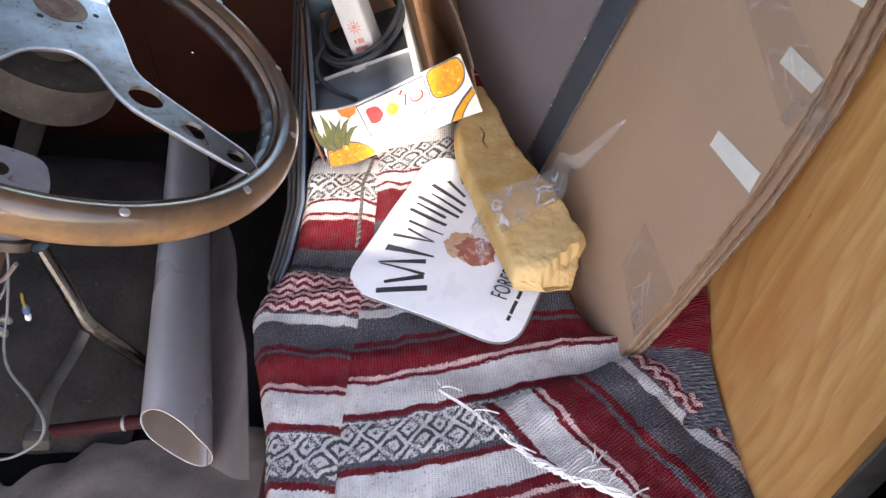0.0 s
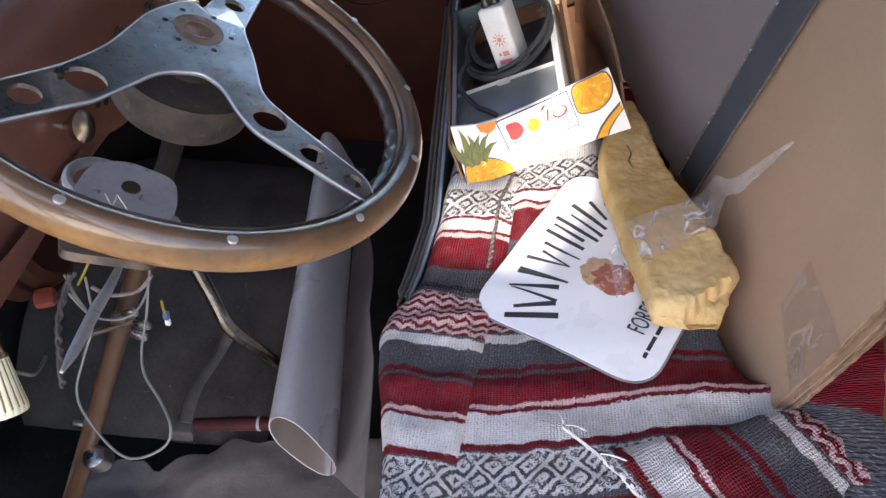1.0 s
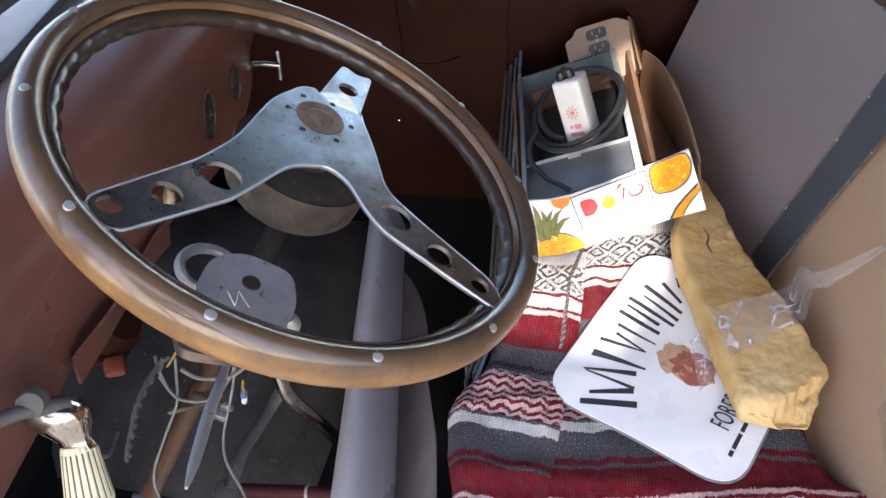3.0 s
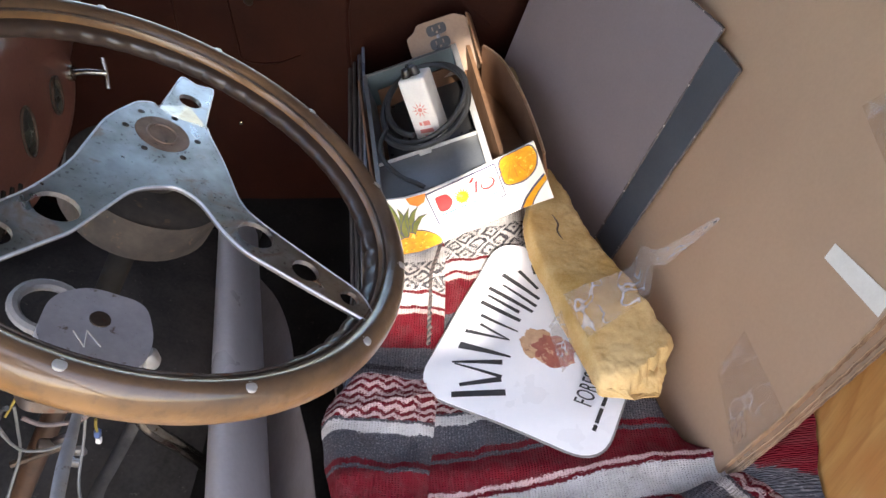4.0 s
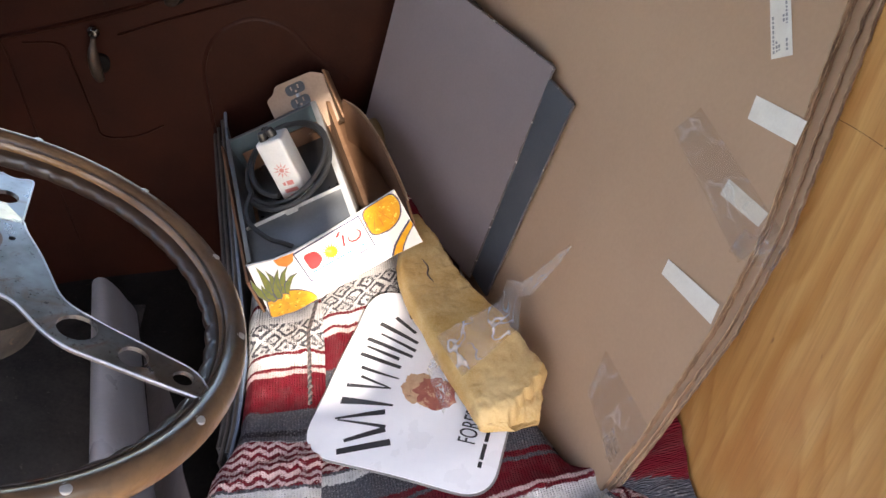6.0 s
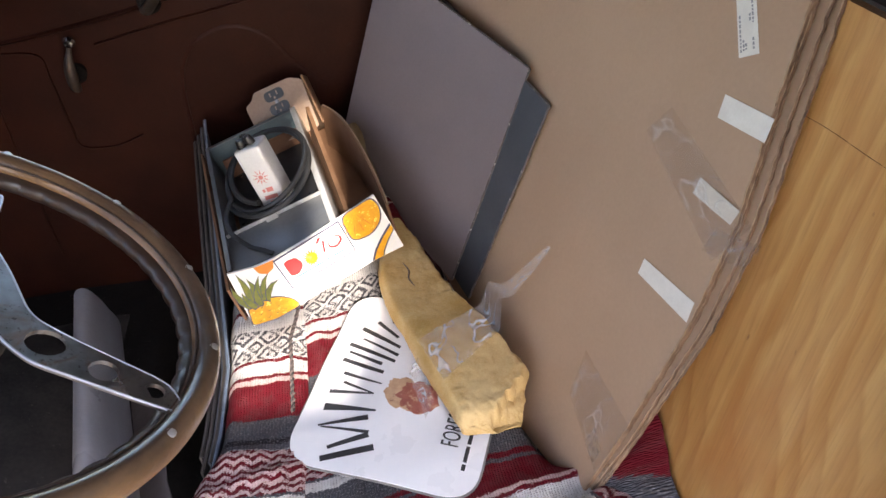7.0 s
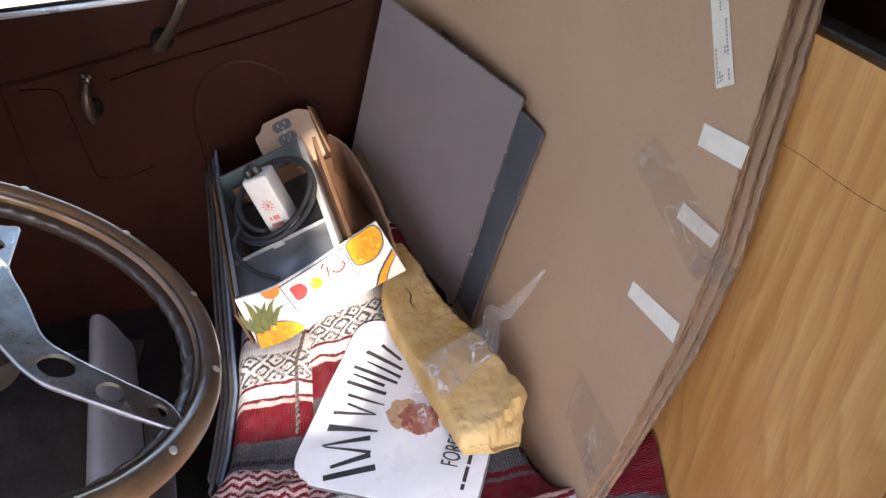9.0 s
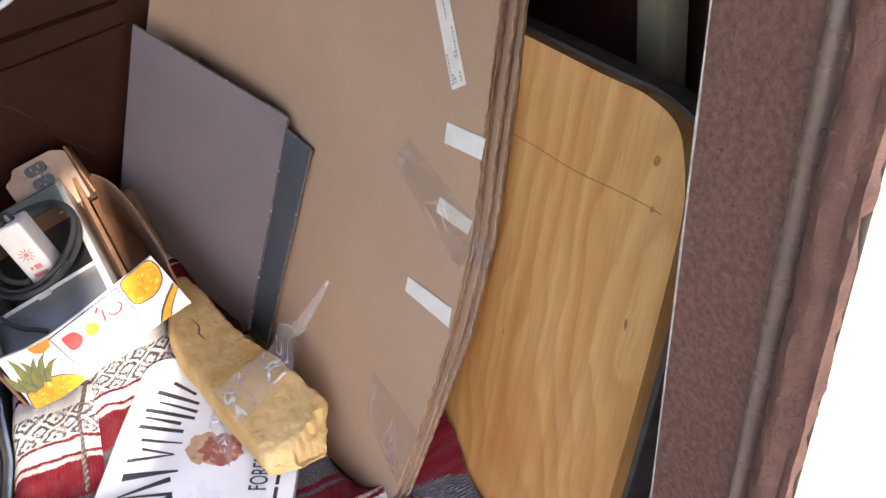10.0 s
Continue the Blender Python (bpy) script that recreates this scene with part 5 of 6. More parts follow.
part("back_tuck", sheet(back_tuck, 24, 60, 0.004, None, lambda s, t: (t * 0.25 + 0.3, float(np.interp(t, (0, 0.45, 0.62, 1), (0.475, 0.440, 0.424, 0.397))) - 0.022 * (1 - s))), BLANKET, blanket, "dark red and grey edge pushed up behind the cardboard")
FRINGE_RUN = [Vector((-0.034, 0.584, 0))] + FRINGE
for k in range(7):
    pts = []
    for q in np.linspace(0.0 if k < 4 else 0.25, 1.0, 90):
        p = along(FRINGE_RUN, q)
        r = 0.0012 + 0.0042 * q
        n = noise.noise_vector((q * 11, k * 3.7, 1.5))
        tw = q * 46 + k * 0.9
        x, y = p.x + r * (math.sin(tw) * 0.6 + n.x), p.y + r * (math.cos(tw) * 0.6 + n.y)
        pts.append((x, y, cloth_z(x, y) + 0.010 + 0.008 * min(1, q * 4) + r * (0.5 * math.sin(tw + 1.5) + 0.5 * n.z)))
    part("fringe_cord", sweep(pts, lambda q: 0.0007 + 0.0010 * q, 6), COTTON, blanket, "tangled white cotton fringe")
for x, y, dx, dy in ((-0.033, 0.584, -0.006, 0.012), (-0.030, 0.582, 0.020, -0.004), (0.004, 0.556, 0.030, -0.006), (0.040, 0.520, 0.026, -0.012), (0.117, 0.495, 0.006, 0.022),
                     (0.119, 0.497, -0.008, 0.016), (0.121, 0.496, 0.014, 0.014), (0.110, 0.486, 0.026, 0.004), (0.10, 0.483, 0.022, 0.012), (0.13, 0.474, 0.012, 0.018), (0.15, 0.462, 0.02, 0.01)):
    z = cloth_z(x, y) + 0.019
    pts = [(x, y, z), (x + dx * 0.4 + 0.004 * random.random() - 0.002, y + dy * 0.5, z + 0.004), (x + dx, y + dy, z - 0.001)]
    part("fringe_end", sweep(smooth_line(pts, 5), 0.0009, 5), COTTON, blanket)

# ---------------------------------------------------------------- white sign on the blanket
def sign_board():
    turn = pose(-0.155, 0.7303, SEAT_Z + 0.0075, 0.4, -0.4, 65.5)
    sign = thing("sign", turn, "white rounded magnetic sign with black lettering on the blanket", "sign")
    W, D = 0.262, 0.224

    def bow(bm):
        """The thin sheet follows the soft seat; the corner under the foam bends into the gap behind the cushion."""
        for v in bm.verts:
            sunk = min(1.0, max(0.0, (v.co.x - 0.150) / 0.10)) * min(1.0, max(0.0, (-v.co.y - 0.135) / 0.08))
            v.co.z -= 0.060 * sunk * sunk * (3 - 2 * sunk)
            v.co.z += 0.0035 * math.sin(v.co.x * 21 + 0.6) * math.sin(-v.co.y * 15 + 0.3) + 0.0012 * math.sin(v.co.x * 55 + v.co.y * 40)
        return bm

    def lamina(inset, r, thick, z):
        out = rounded([(-inset, -D - inset), (W + inset, -D - inset), (W + inset, inset), (-inset, inset)], r, 8)
        bm = plate(out, [], 0.0)
        for k in range(1, 14):
            for co, no in (((W * k / 14, 0, 0), (1, 0, 0)), ((0, -D * k / 14, 0), (0, 1, 0))):
                bmesh.ops.bisect_plane(bm, geom=bm.verts[:] + bm.edges[:] + bm.faces[:], plane_co=co, plane_no=no)
        ex = bmesh.ops.extrude_face_region(bm, geom=bm.faces[:])["geom"]
        bmesh.ops.translate(bm, vec=(0, 0, -thick), verts=[v for v in ex if isinstance(v, bmesh.types.BMVert)])
        bmesh.ops.translate(bm, vec=(0, 0, z), verts=bm.verts)
        return bow(bm)

    part("board", lamina(0.0, 0.040, 0.0014, 0.0), SIGN_WHITE, sign)
    part("border", lamina(0.0022, 0.042, 0.0012, -0.0016), DULL_GREY, sign, "grey sign edge")

    def mark(pts, mat=INK, name="letter_bar", z=0.0004):
        bm = plate(pts, [], 0.0, None, pose(0, 0, z))
        bmesh.ops.subdivide_edges(bm, edges=bm.edges[:], cuts=2, use_grid_fill=True)
        part(name, bow(bm), mat, sign)

    def bar(a, b, wa, wb, mat=INK, name="letter_bar"):
        """A tapering stroke from a to b."""
        d = (Vector(b) - Vector(a)).normalized()
        q = Vector((-d.y, d.x))
        a, b = Vector(a), Vector(b)
        mark([tuple(a + q * wa), tuple(b + q * wb), tuple(b - q * wb), tuple(a - q * wa)], mat, name)

    # business name: plain tapering bars in place of its letters, along an arc
    for a, b, wa, wb in (((0.0105, -0.0437), (0.0378, -0.0991), 0.0036, 0.0042), ((0.0255, -0.0470), (0.0520, -0.0880), 0.0022, 0.0036),
                         ((0.0500, -0.0265), (0.0735, -0.0806), 0.0012, 0.0036), ((0.0490, -0.0300), (0.0550, -0.0874), 0.0010, 0.0022),
                         ((0.0770, -0.0235), (0.0845, -0.0864), 0.0055, 0.0014), ((0.1009, -0.0208), (0.1085, -0.0757), 0.0030, 0.0010),
                         ((0.1180, -0.0330), (0.1090, -0.0740), 0.0022, 0.0010), ((0.1311, -0.0285), (0.1259, -0.0799), 0.0026, 0.0010),
                         ((0.1503, -0.0204), (0.1440, -0.0760), 0.0030, 0.0026), ((0.1640, -0.0240), (0.1560, -0.0700), 0.0018, 0.0026),
                         ((0.1765, -0.0200), (0.1640, -0.0850), 0.0032, 0.0022), ((0.1890, -0.0340), (0.1740, -0.0860), 0.0014, 0.0024),
                         ((0.2063, -0.0270), (0.1864, -0.0850), 0.0034, 0.0022), ((0.2215, -0.0440), (0.2010, -0.0780), 0.0026, 0.0020),
                         ((0.2391, -0.0573), (0.2260, -0.0680), 0.0036, 0.0050), ((0.2160, -0.0780), (0.2030, -0.0935), 0.0030, 0.0022)):
        bar(a, b, wa, wb)
    # printed motif kept as plain patches
    for cx, cy, rx, ry, turned, seed, mat, z in ((0.1180, -0.1080, 0.0255, 0.0200, 0.5, 5, TAN_INK, 0.0004), (0.1160, -0.1300, 0.0250, 0.0230, 1.1, 15, RUST_INK, 0.0006)):
        c, sn = math.cos(turned), math.sin(turned)
        blob = []
        for a in np.linspace(0, 2 * math.pi, 49)[:-1]:
            k = 1 + 0.30 * noise.noise((math.cos(a) * 2.2, math.sin(a) * 2.2, seed)) + 0.16 * noise.noise((math.cos(a) * 6, math.sin(a) * 6, seed + 3))
            px, py = rx * k * math.cos(a), ry * k * math.sin(a)
            blob.append((cx + c * px - sn * py, cy + sn * px + c * py))
        mark(blob, mat, "patch", z)
    word = letters("FORESTRY", 0.030, pose(0.0585, -0.1925, 0.0022), INK, sign, "lettering", 0.52)
    for x0, x1 in ((0.0340, 0.0415), (0.0440, 0.0640), (0.0670, 0.0800), (0.0830, 0.1150)):
        mark([(x0, -0.2062), (x1, -0.2062), (x1, -0.2018), (x0, -0.2018)], INK, "text_bar")


sign_board()


# ---------------------------------------------------------------- cardboard stack against the seat back
def lean_x(y, z):
    """The leaning plane of the cardboard, bowed towards the far door."""
    far = max(0.0, y - 0.98)
    return 0.1137 - 0.1353 * y + 0.3638 * z - 0.60 * far * far


def card_point(y, z, off):
    """A place on the leaning face, off metres in front of it."""
    return Vector((lean_x(y, z) - off * 0.93, y - off * 0.10, z + off * 0.34))


def card_edge(z):
    """Nearest upright edge of the stack."""
    return float(np.interp(z, (0.37, 0.49, 0.57, 0.63, 0.72, 0.78, 0.82, 0.88, 0.95, 1.10), (0.634, 0.639, 0.646, 0.652, 0.672, 0.695, 0.710, 0.732, 0.758, 0.812)))


def fan(z):
    """The sheets are taped tight at the foot and fan out higher up."""
    return float(np.interp(z, (0.37, 0.45, 0.62, 0.85), (0.55, 0.68, 0.92, 1.10)))


def card_foot(y):
    """Lower edge: it sinks into the crevice behind the cushion."""
    return 0.376 - 0.30 * min(max(0.0, y - 0.635), 0.15)


def cardboard(off, near, top, ripple, label):
    def face(s, t):
        z = mix(card_foot(mix(0.635, 1.385, s ** 1.2)), top, t)
        y = mix(card_edge(z) + near * fan(z) + ripple * 0.0026 * noise.noise((z * 9, off * 300, 3)), 1.385, s ** 1.2)
        return card_point(y, z, off * fan(z) + ripple * 0.0022 * noise.noise((y * 5, z * 6, off * 90)) * (1.2 - s))

    sh = thing("cardboard_sheet", pose(0, 0, 0), label, "cardboard", "cardboard sheets leaning on the seat back")
    part("face", sheet(face, 40, 40, -0.0035), KRAFT, sh)
    # fluted core showing along the near edge, darkened for shadow in the gaps
    core = bmesh.new()
    pts = []
    for i in range(121):
        z = mix(0.378, top - 0.001, i / 120)
        y = card_edge(z) + near * fan(z) + ripple * 0.0026 * noise.noise((z * 9, off * 300, 3))
        o = off * fan(z) + ripple * 0.0022 * noise.noise((y * 5, z * 6, off * 90)) * 1.2
        pts.append(card_point(y - 0.0006, z, o - 0.0018 + 0.0006 * math.sin(i * 2.1) + 0.0008 * noise.noise((i * 0.9, off * 500, 1))))
    part("fluted_edge", sweep(pts, 0.0018, 6, core), KRAFT_EDGE, sh, "ragged corrugated edge darkened for shadow in the gaps")
    lip = [p + Vector((-0.0019 + 0.0004 * noise.noise(p * 140), -0.0004 + 0.0012 * noise.noise(p * 75), 0.0)) for p in pts]
    part("liner_edge", sweep(lip, lambda q: 0.0007 + 0.0004 * abs(noise.noise((q * 40, off * 700, 5))), 5), LINER, sh, "pale frayed paper liner")
    return sh


front_card = cardboard(0.0, 0.0, 1.08, 0.0, "large brown cardboard sheet with paper tape strips")
cardboard(-0.0062, 0.002, 1.07, 0.30, "brown cardboard sheet with a ragged corrugated edge darkened for shadow in the gaps")
cardboard(-0.0128, -0.005, 1.09, 0.45, "brown cardboard sheet with a ragged corrugated edge darkened for shadow in the gaps")
cardboard(-0.0205, -0.008, 1.06, 0.5, "brown cardboard sheet with a ragged corrugated edge darkened for shadow in the gaps")


def on_card(name, quad, mat, off, label, sub=10, parent=front_card, wrinkle=0.0):
    """A strip stuck on the cardboard, given by four corners in y and z."""
    def face(s, t):
        a, b, c, d = [Vector(q) for q in quad]
        p = a.lerp(d, s).lerp(b.lerp(c, s), t)
        return card_point(p.x, p.y, off + wrinkle * noise.noise((p.x * 70, p.y * 70, 2)))
    return part(name, sheet(face, sub, max(3, sub // 3), 0.0, None, lambda s, t: (s, t)), mat, parent, label)


on_card("tape_strip", ((0.735, 0.633), (0.732, 0.617), (0.6535, 0.627), (0.659, 0.646)), PAPER_WHITE, 0.0014, "white paper tape strip")
on_card("tape_strip", ((0.730, 0.7295), (0.728, 0.714), (0.6755, 0.719), (0.6755, 0.733)), PAPER_WHITE, 0.0014, "white paper tape strip")
on_card("tape_strip", ((0.756, 0.795), (0.750, 0.7765), (0.6935, 0.786), (0.6985, 0.8045)), PAPER_WHITE, 0.0014, "white paper tape strip")
label_strip = on_card("label", ((0.834, 0.8885), (0.764, 0.823), (0.7475, 0.835), (0.813, 0.895)), PAPER_WHITE, 0.0014, "white printed stock label")
LABEL_LOW, LABEL_RUN, LABEL_ACROSS = Vector((0.764, 0.823)), Vector((0.070, 0.0655)), Vector((-0.0165, 0.012))
for row, start, end in ((0.16, 0.04, 0.36), (0.30, 0.05, 0.14), (0.42, 0.06, 0.12), (0.78, 0.05, 0.13), (0.80, 0.28, 0.62), (0.66, 0.30, 0.36), (0.55, 0.70, 0.92)):
    q = start
    while q < end:
        w = 0.012 + 0.022 * random.random()
        a, b = LABEL_LOW + LABEL_RUN * q + LABEL_ACROSS * row, LABEL_LOW + LABEL_RUN * (q + w) + LABEL_ACROSS * row
        d = LABEL_ACROSS * 0.045
        on_card("print_bar", (tuple(a - d), tuple(b - d), tuple(b + d), tuple(a + d)), DULL_GREY, 0.0022, "", 3, label_strip)
        q += w + 0.012
on_card("clear_tape", ((0.803, 0.757), (0.818, 0.724), (0.669, 0.685), (0.656, 0.732)), FILM, 0.0026, "clear packing tape", 30, front_card, 0.0006)
on_card("clear_tape", ((0.735, 0.505), (0.722, 0.450), (0.636, 0.425), (0.634, 0.502)), FILM, 0.0024, "clear packing tape", 30, front_card, 0.0006)
part("bunched_tape", sheet(lambda s, t: card_point(mix(0.668, 0.626, s), mix(0.448, 0.422, s) + mix(-0.010, 0.014, t) + 0.004 * noise.noise((s * 9, t * 9, 1)), 0.003 - 0.026 * max(0.0, s - 0.4) + 0.003 * noise.noise((s * 12, t * 12, 4))), 30, 20, 0.0, None, lambda s, t: (s, t)), FILM, front_card, "crumpled clear tape at the corner")
part("bunched_tape", sheet(lambda s, t: card_point(mix(0.684, 0.650, s), mix(0.704, 0.712, s) + mix(-0.018, 0.006, t) + 0.003 * noise.noise((s * 9, t * 9, 31)), 0.003 - 0.028 * max(0.0, s - 0.4) + 0.003 * noise.noise((s * 12, t * 12, 34))), 30, 20, 0.0, None, lambda s, t: (s, t)), FILM, front_card, "crumpled clear tape at the edge")


def board(name, label, mat, corners, edge, thick=0.004):
    """A thin flat board leaning on the cardboard; corners near-bottom, far-bottom, far-top, near-top."""
    a, b, c, d = [Vector(q) for q in corners]

    def face(s, t):
        return a.lerp(b, s).lerp(d.lerp(c, s), t)

    ob = thing(name, pose(0, 0, 0), label, "board", "boards leaning on the cardboard")
    part("face", sheet(face, 20, 20, -thick), mat, ob)
    for run in ([face(0, t) for t in np.linspace(0, 1, 60)], [face(s, 1) for s in np.linspace(0, 1, 40)]):
        pts = [p + Vector((0.0018 + 0.0006 * noise.noise(p * 160), 0.0008 * noise.noise(p * 120), 0.0008 * noise.noise(p * 90))) for p in run]
        part("worn_edge", sweep(pts, lambda t: 0.0015 + 0.0005 * math.sin(t * 90), 6), edge, ob, "worn pale edge")
    return ob


board("slate_board", "slate grey thin board with chipped edge", SLATE_BOARD, ((0.108, 0.970, 0.362), (0.035, 1.255, 0.37), (0.135, 1.255, 0.685), (0.2145, 0.979, 0.662)), NICKED_EDGE)
board("brown_board", "grey-brown thin board with worn pale edge", GREY_BOARD, ((0.091, 1.014, 0.360), (-0.050, 1.334, 0.394), (0.060, 1.334, 0.720), (0.204, 1.034, 0.682)), NICKED_EDGE)


# ---------------------------------------------------------------- printed fruit tray with an electrical box in it
TEX = Vector((0.216, 0.072, 0.033)).normalized()
TEY = Vector((-0.24, 0.965, -0.06))
TEY = (TEY - TEX * TEY.dot(TEX)).normalized()
TRAY = Matrix((TEX, TEY, TEX.cross(TEY))).transposed().to_4x4()
TRAY.translation = Vector((-0.188, 0.940, 0.406))
TW, TD, TH = 0.226, 0.330, 0.085
LEAN_BACK = Matrix(((1, 0, 0, 0), (0, 1, 0.20, 0), (0, 0, 1, 0), (0, 0, 0, 1)))


def fruit_tray():
    tray = thing("fruit_tray", TRAY, "white printed fruit carton tray on the blanket", "carton")
    th = 0.0035
    part("bottom", sheet(lambda s, t: TRAY.inverted() @ (Vector((-0.186, 0.946, 0.416)).lerp(Vector((0.025, 1.015, 0.444)), s)).lerp(Vector((-0.262, 1.335, 0.418)).lerp(Vector((-0.045, 1.370, 0.432)), s), t), 6, 6, th), TRAY_KRAFT, tray, "bare brown cardboard bottom")
    up = LEAN_BACK @ Matrix.Translation((0, -0.0165, 0)) @ Matrix(((1, 0, 0, 0), (0, 0, -1, 0), (0, 1, 0, 0), (0, 0, 0, 1)))
    face = [(0.0005, 0.0130), (0.030, 0.0070), (0.068, 0.0090), (0.125, 0.0140), (0.181, 0.0172), (0.2265, 0.0167), (0.2205, 0.0610), (0.2145, 0.1040), (0.160, 0.0965), (0.110, 0.0900), (0.0626, 0.0862), (0.035, 0.0880), (0.0030, 0.0955)]
    front = part("front_panel", plate(face, [], th, None, up), BOX_WHITE, tray, "white front panel printed with fruit", smooth=False)
    flap = smooth_line([(0.025, 1.012, 0), (0.010, 1.09, 0), (-0.009, 1.17, 0), (-0.033, 1.25, 0), (-0.062, 1.305, 0)], 6)

    def side(s, t):
        k = s * (len(flap) - 1)
        i = min(int(k), len(flap) - 2)
        p = flap[i].lerp(flap[i + 1], k - i)
        return TRAY.inverted() @ Vector((p.x - 0.012 * t * (1 - s), p.y + 0.016 * t * (1 - s), mix(0.438 - 0.026 * s, 0.508 + 0.010 * math.sin(math.pi * s), t)))

    part("side_panel", sheet(side, 30, 8, th), TRAY_KRAFT, tray, "curved brown cardboard side")
    part("side_panel", sheet(lambda s, t: TRAY.inverted() @ Vector((mix(-0.196, -0.252, s) - 0.010 * t, mix(0.950, 1.270, s), mix(0.410, 0.470, t))), 12, 6, th), TRAY_KRAFT, tray, "brown cardboard side")
    part("rear_panel", box((TW - 0.07, th, TH * 0.8), (TW / 2 + 0.03, TD - th / 2 - 0.02, TH * 0.4), 0.0008), TRAY_KRAFT, tray, "brown cardboard back")
    # Thin wooden lath between the metal box and the tray side.
    part("divider", sheet(lambda s, t: TRAY.inverted() @ Vector((mix(-0.040, -0.084, s), mix(1.030, 1.300, s), mix(0.425, 0.506 + 0.006 * s, t))), 12, 6, 0.006), BLOCK_WOOD, tray, "orange-brown wooden lath beside the metal box")
    part("rim_edge", sweep([Vector(side(q, 1.0)) for q in np.linspace(0.0, 1.0, 30)], 0.0013, 6), LINER, tray, "pale cut edge")

    def ink(pts, mat, lift, name="print", holes=()):
        return part(name, plate(pts, list(holes), 0.0, None, up @ pose(0, 0, lift)), mat, front)

    def swell(pts, d):
        """The same outline, d larger all round."""
        c = sum((Vector(p) for p in pts), Vector((0, 0))) / len(pts)
        return [tuple(Vector(p) + (Vector(p) - c).normalized() * d) for p in pts]

    # framed plate with plain shapes in place of the maker's mark
    plate_out = [(0.0600, 0.0845), (0.0667, 0.0361), (0.1639, 0.0443), (0.1579, 0.0945)]
    ink(plate_out, NAVY_INK, 0.0004, "frame")
    ink([(0.0620, 0.0824), (0.0684, 0.0384), (0.1620, 0.0464), (0.1562, 0.0922)], BOX_WHITE, 0.0008, "frame_fill")
    ink(rounded([(0.0700, 0.0765), (0.0730, 0.0525), (0.0850, 0.0520), (0.0945, 0.0620), (0.0880, 0.0765)], 0.006, 4), RED_INK, 0.0012, "mark")
    for k in range(16):
        a = 2 * math.pi * k / 16
        c, s = math.cos(a), math.sin(a)
        ink([(0.1065 + 0.007 * c - 0.0013 * s, 0.0641 + 0.007 * s + 0.0013 * c), (0.1065 + 0.0140 * c, 0.0641 + 0.0140 * s), (0.1065 + 0.007 * c + 0.0013 * s, 0.0641 + 0.007 * s - 0.0013 * c)], ORANGE_INK, 0.0012, "ray")
    ink(ring(0.1065, 0.0641, 0.0080, 0.0080, 18), YELLOW_INK, 0.0014, "disc")
    ink([(0.1185, 0.0800), (0.1215, 0.0785), (0.1280, 0.0845), (0.1245, 0.0860)], RED_INK, 0.0012, "mark")
    ink([(0.1235, 0.0630), (0.1265, 0.0628), (0.1303, 0.0790), (0.1273, 0.0795)], RED_INK, 0.0012, "mark")
    ink(ring(0.1430, 0.0705, 0.0105, 0.0080, 20, 0.3), RED_INK, 0.0012, "mark", [ring(0.1425, 0.0715, 0.0078, 0.0055, 16, 0.3)])
    ink([(0.0744, 0.0474), (0.1531, 0.0528), (0.1531, 0.0550), (0.0744, 0.0498)], BLUE_INK, 0.0012, "line")
    # pineapple, citrus slices, banana
    body = rounded([(0.0060, 0.0420), (0.0010, 0.0140), (0.0330, 0.0078), (0.0670, 0.0098), (0.0610, 0.0235), (0.0480, 0.0340), (0.0300, 0.0420), (0.0177, 0.0445)], 0.006, 4)
    ink(swell(body, 0.0016), NAVY_INK, 0.0003, "pineapple_outline")
    ink(body, YELLOW_INK, 0.0007, "pineapple")
    for k in range(12):
        cx, cy = 0.011 + 0.0125 * (k % 4) + 0.005 * (k // 4), 0.0165 + 0.0085 * (k // 4)
        ink([(cx - 0.0030, cy), (cx, cy - 0.0026), (cx + 0.0032, cy + 0.0004), (cx, cy - 0.0014)], GREEN_INK, 0.00075, "scale")
    for k, (tx, ty, bx, by, w, bend) in enumerate(((-0.0005, 0.0780, 0.0090, 0.0390, 0.0040, 0.003), (0.0480, 0.0720, 0.0290, 0.0400, 0.0042, 0.004), (0.0119, 0.0900, 0.0140, 0.0390, 0.0046, -0.002), (0.0561, 0.0575, 0.0330, 0.0375, 0.0038, 0.005),
                                                      (0.0207, 0.0785, 0.0190, 0.0390, 0.0044, -0.003), (0.0358, 0.0745, 0.0230, 0.0380, 0.0044, 0.003), (0.0270, 0.0640, 0.0215, 0.0360, 0.0040, 0.002), (0.0080, 0.0640, 0.0150, 0.0360, 0.0038, 0.002))):
        a, b = Vector((bx, by)), Vector((tx, ty))
        q = Vector((-(b - a).y, (b - a).x)).normalized()
        leaf = [a - q * w * 0.7, a.lerp(b, 0.35) - q * (w - bend), a.lerp(b, 0.72) - q * (w * 0.55 - bend), b, a.lerp(b, 0.72) + q * (w * 0.55 + bend), a.lerp(b, 0.35) + q * (w + bend), a + q * w * 0.7]
        leaf = [tuple(p) for p in leaf]
        ink(swell(leaf, 0.0014), NAVY_INK, 0.0008 + 0.00012 * k, "leaf_outline")
        ink(leaf, GREEN_INK, 0.00086 + 0.00012 * k, "leaf")
    slice_out = rounded([(0.1625, 0.0965), (0.2085, 0.1028), (0.2150, 0.0880), (0.2105, 0.0680), (0.1930, 0.0560), (0.1650, 0.0575)], 0.011, 5)
    ink(swell(slice_out, 0.0020), NAVY_INK, 0.00026, "citrus_outline")
    ink(slice_out, YELLOW_INK, 0.00034, "citrus_slice")
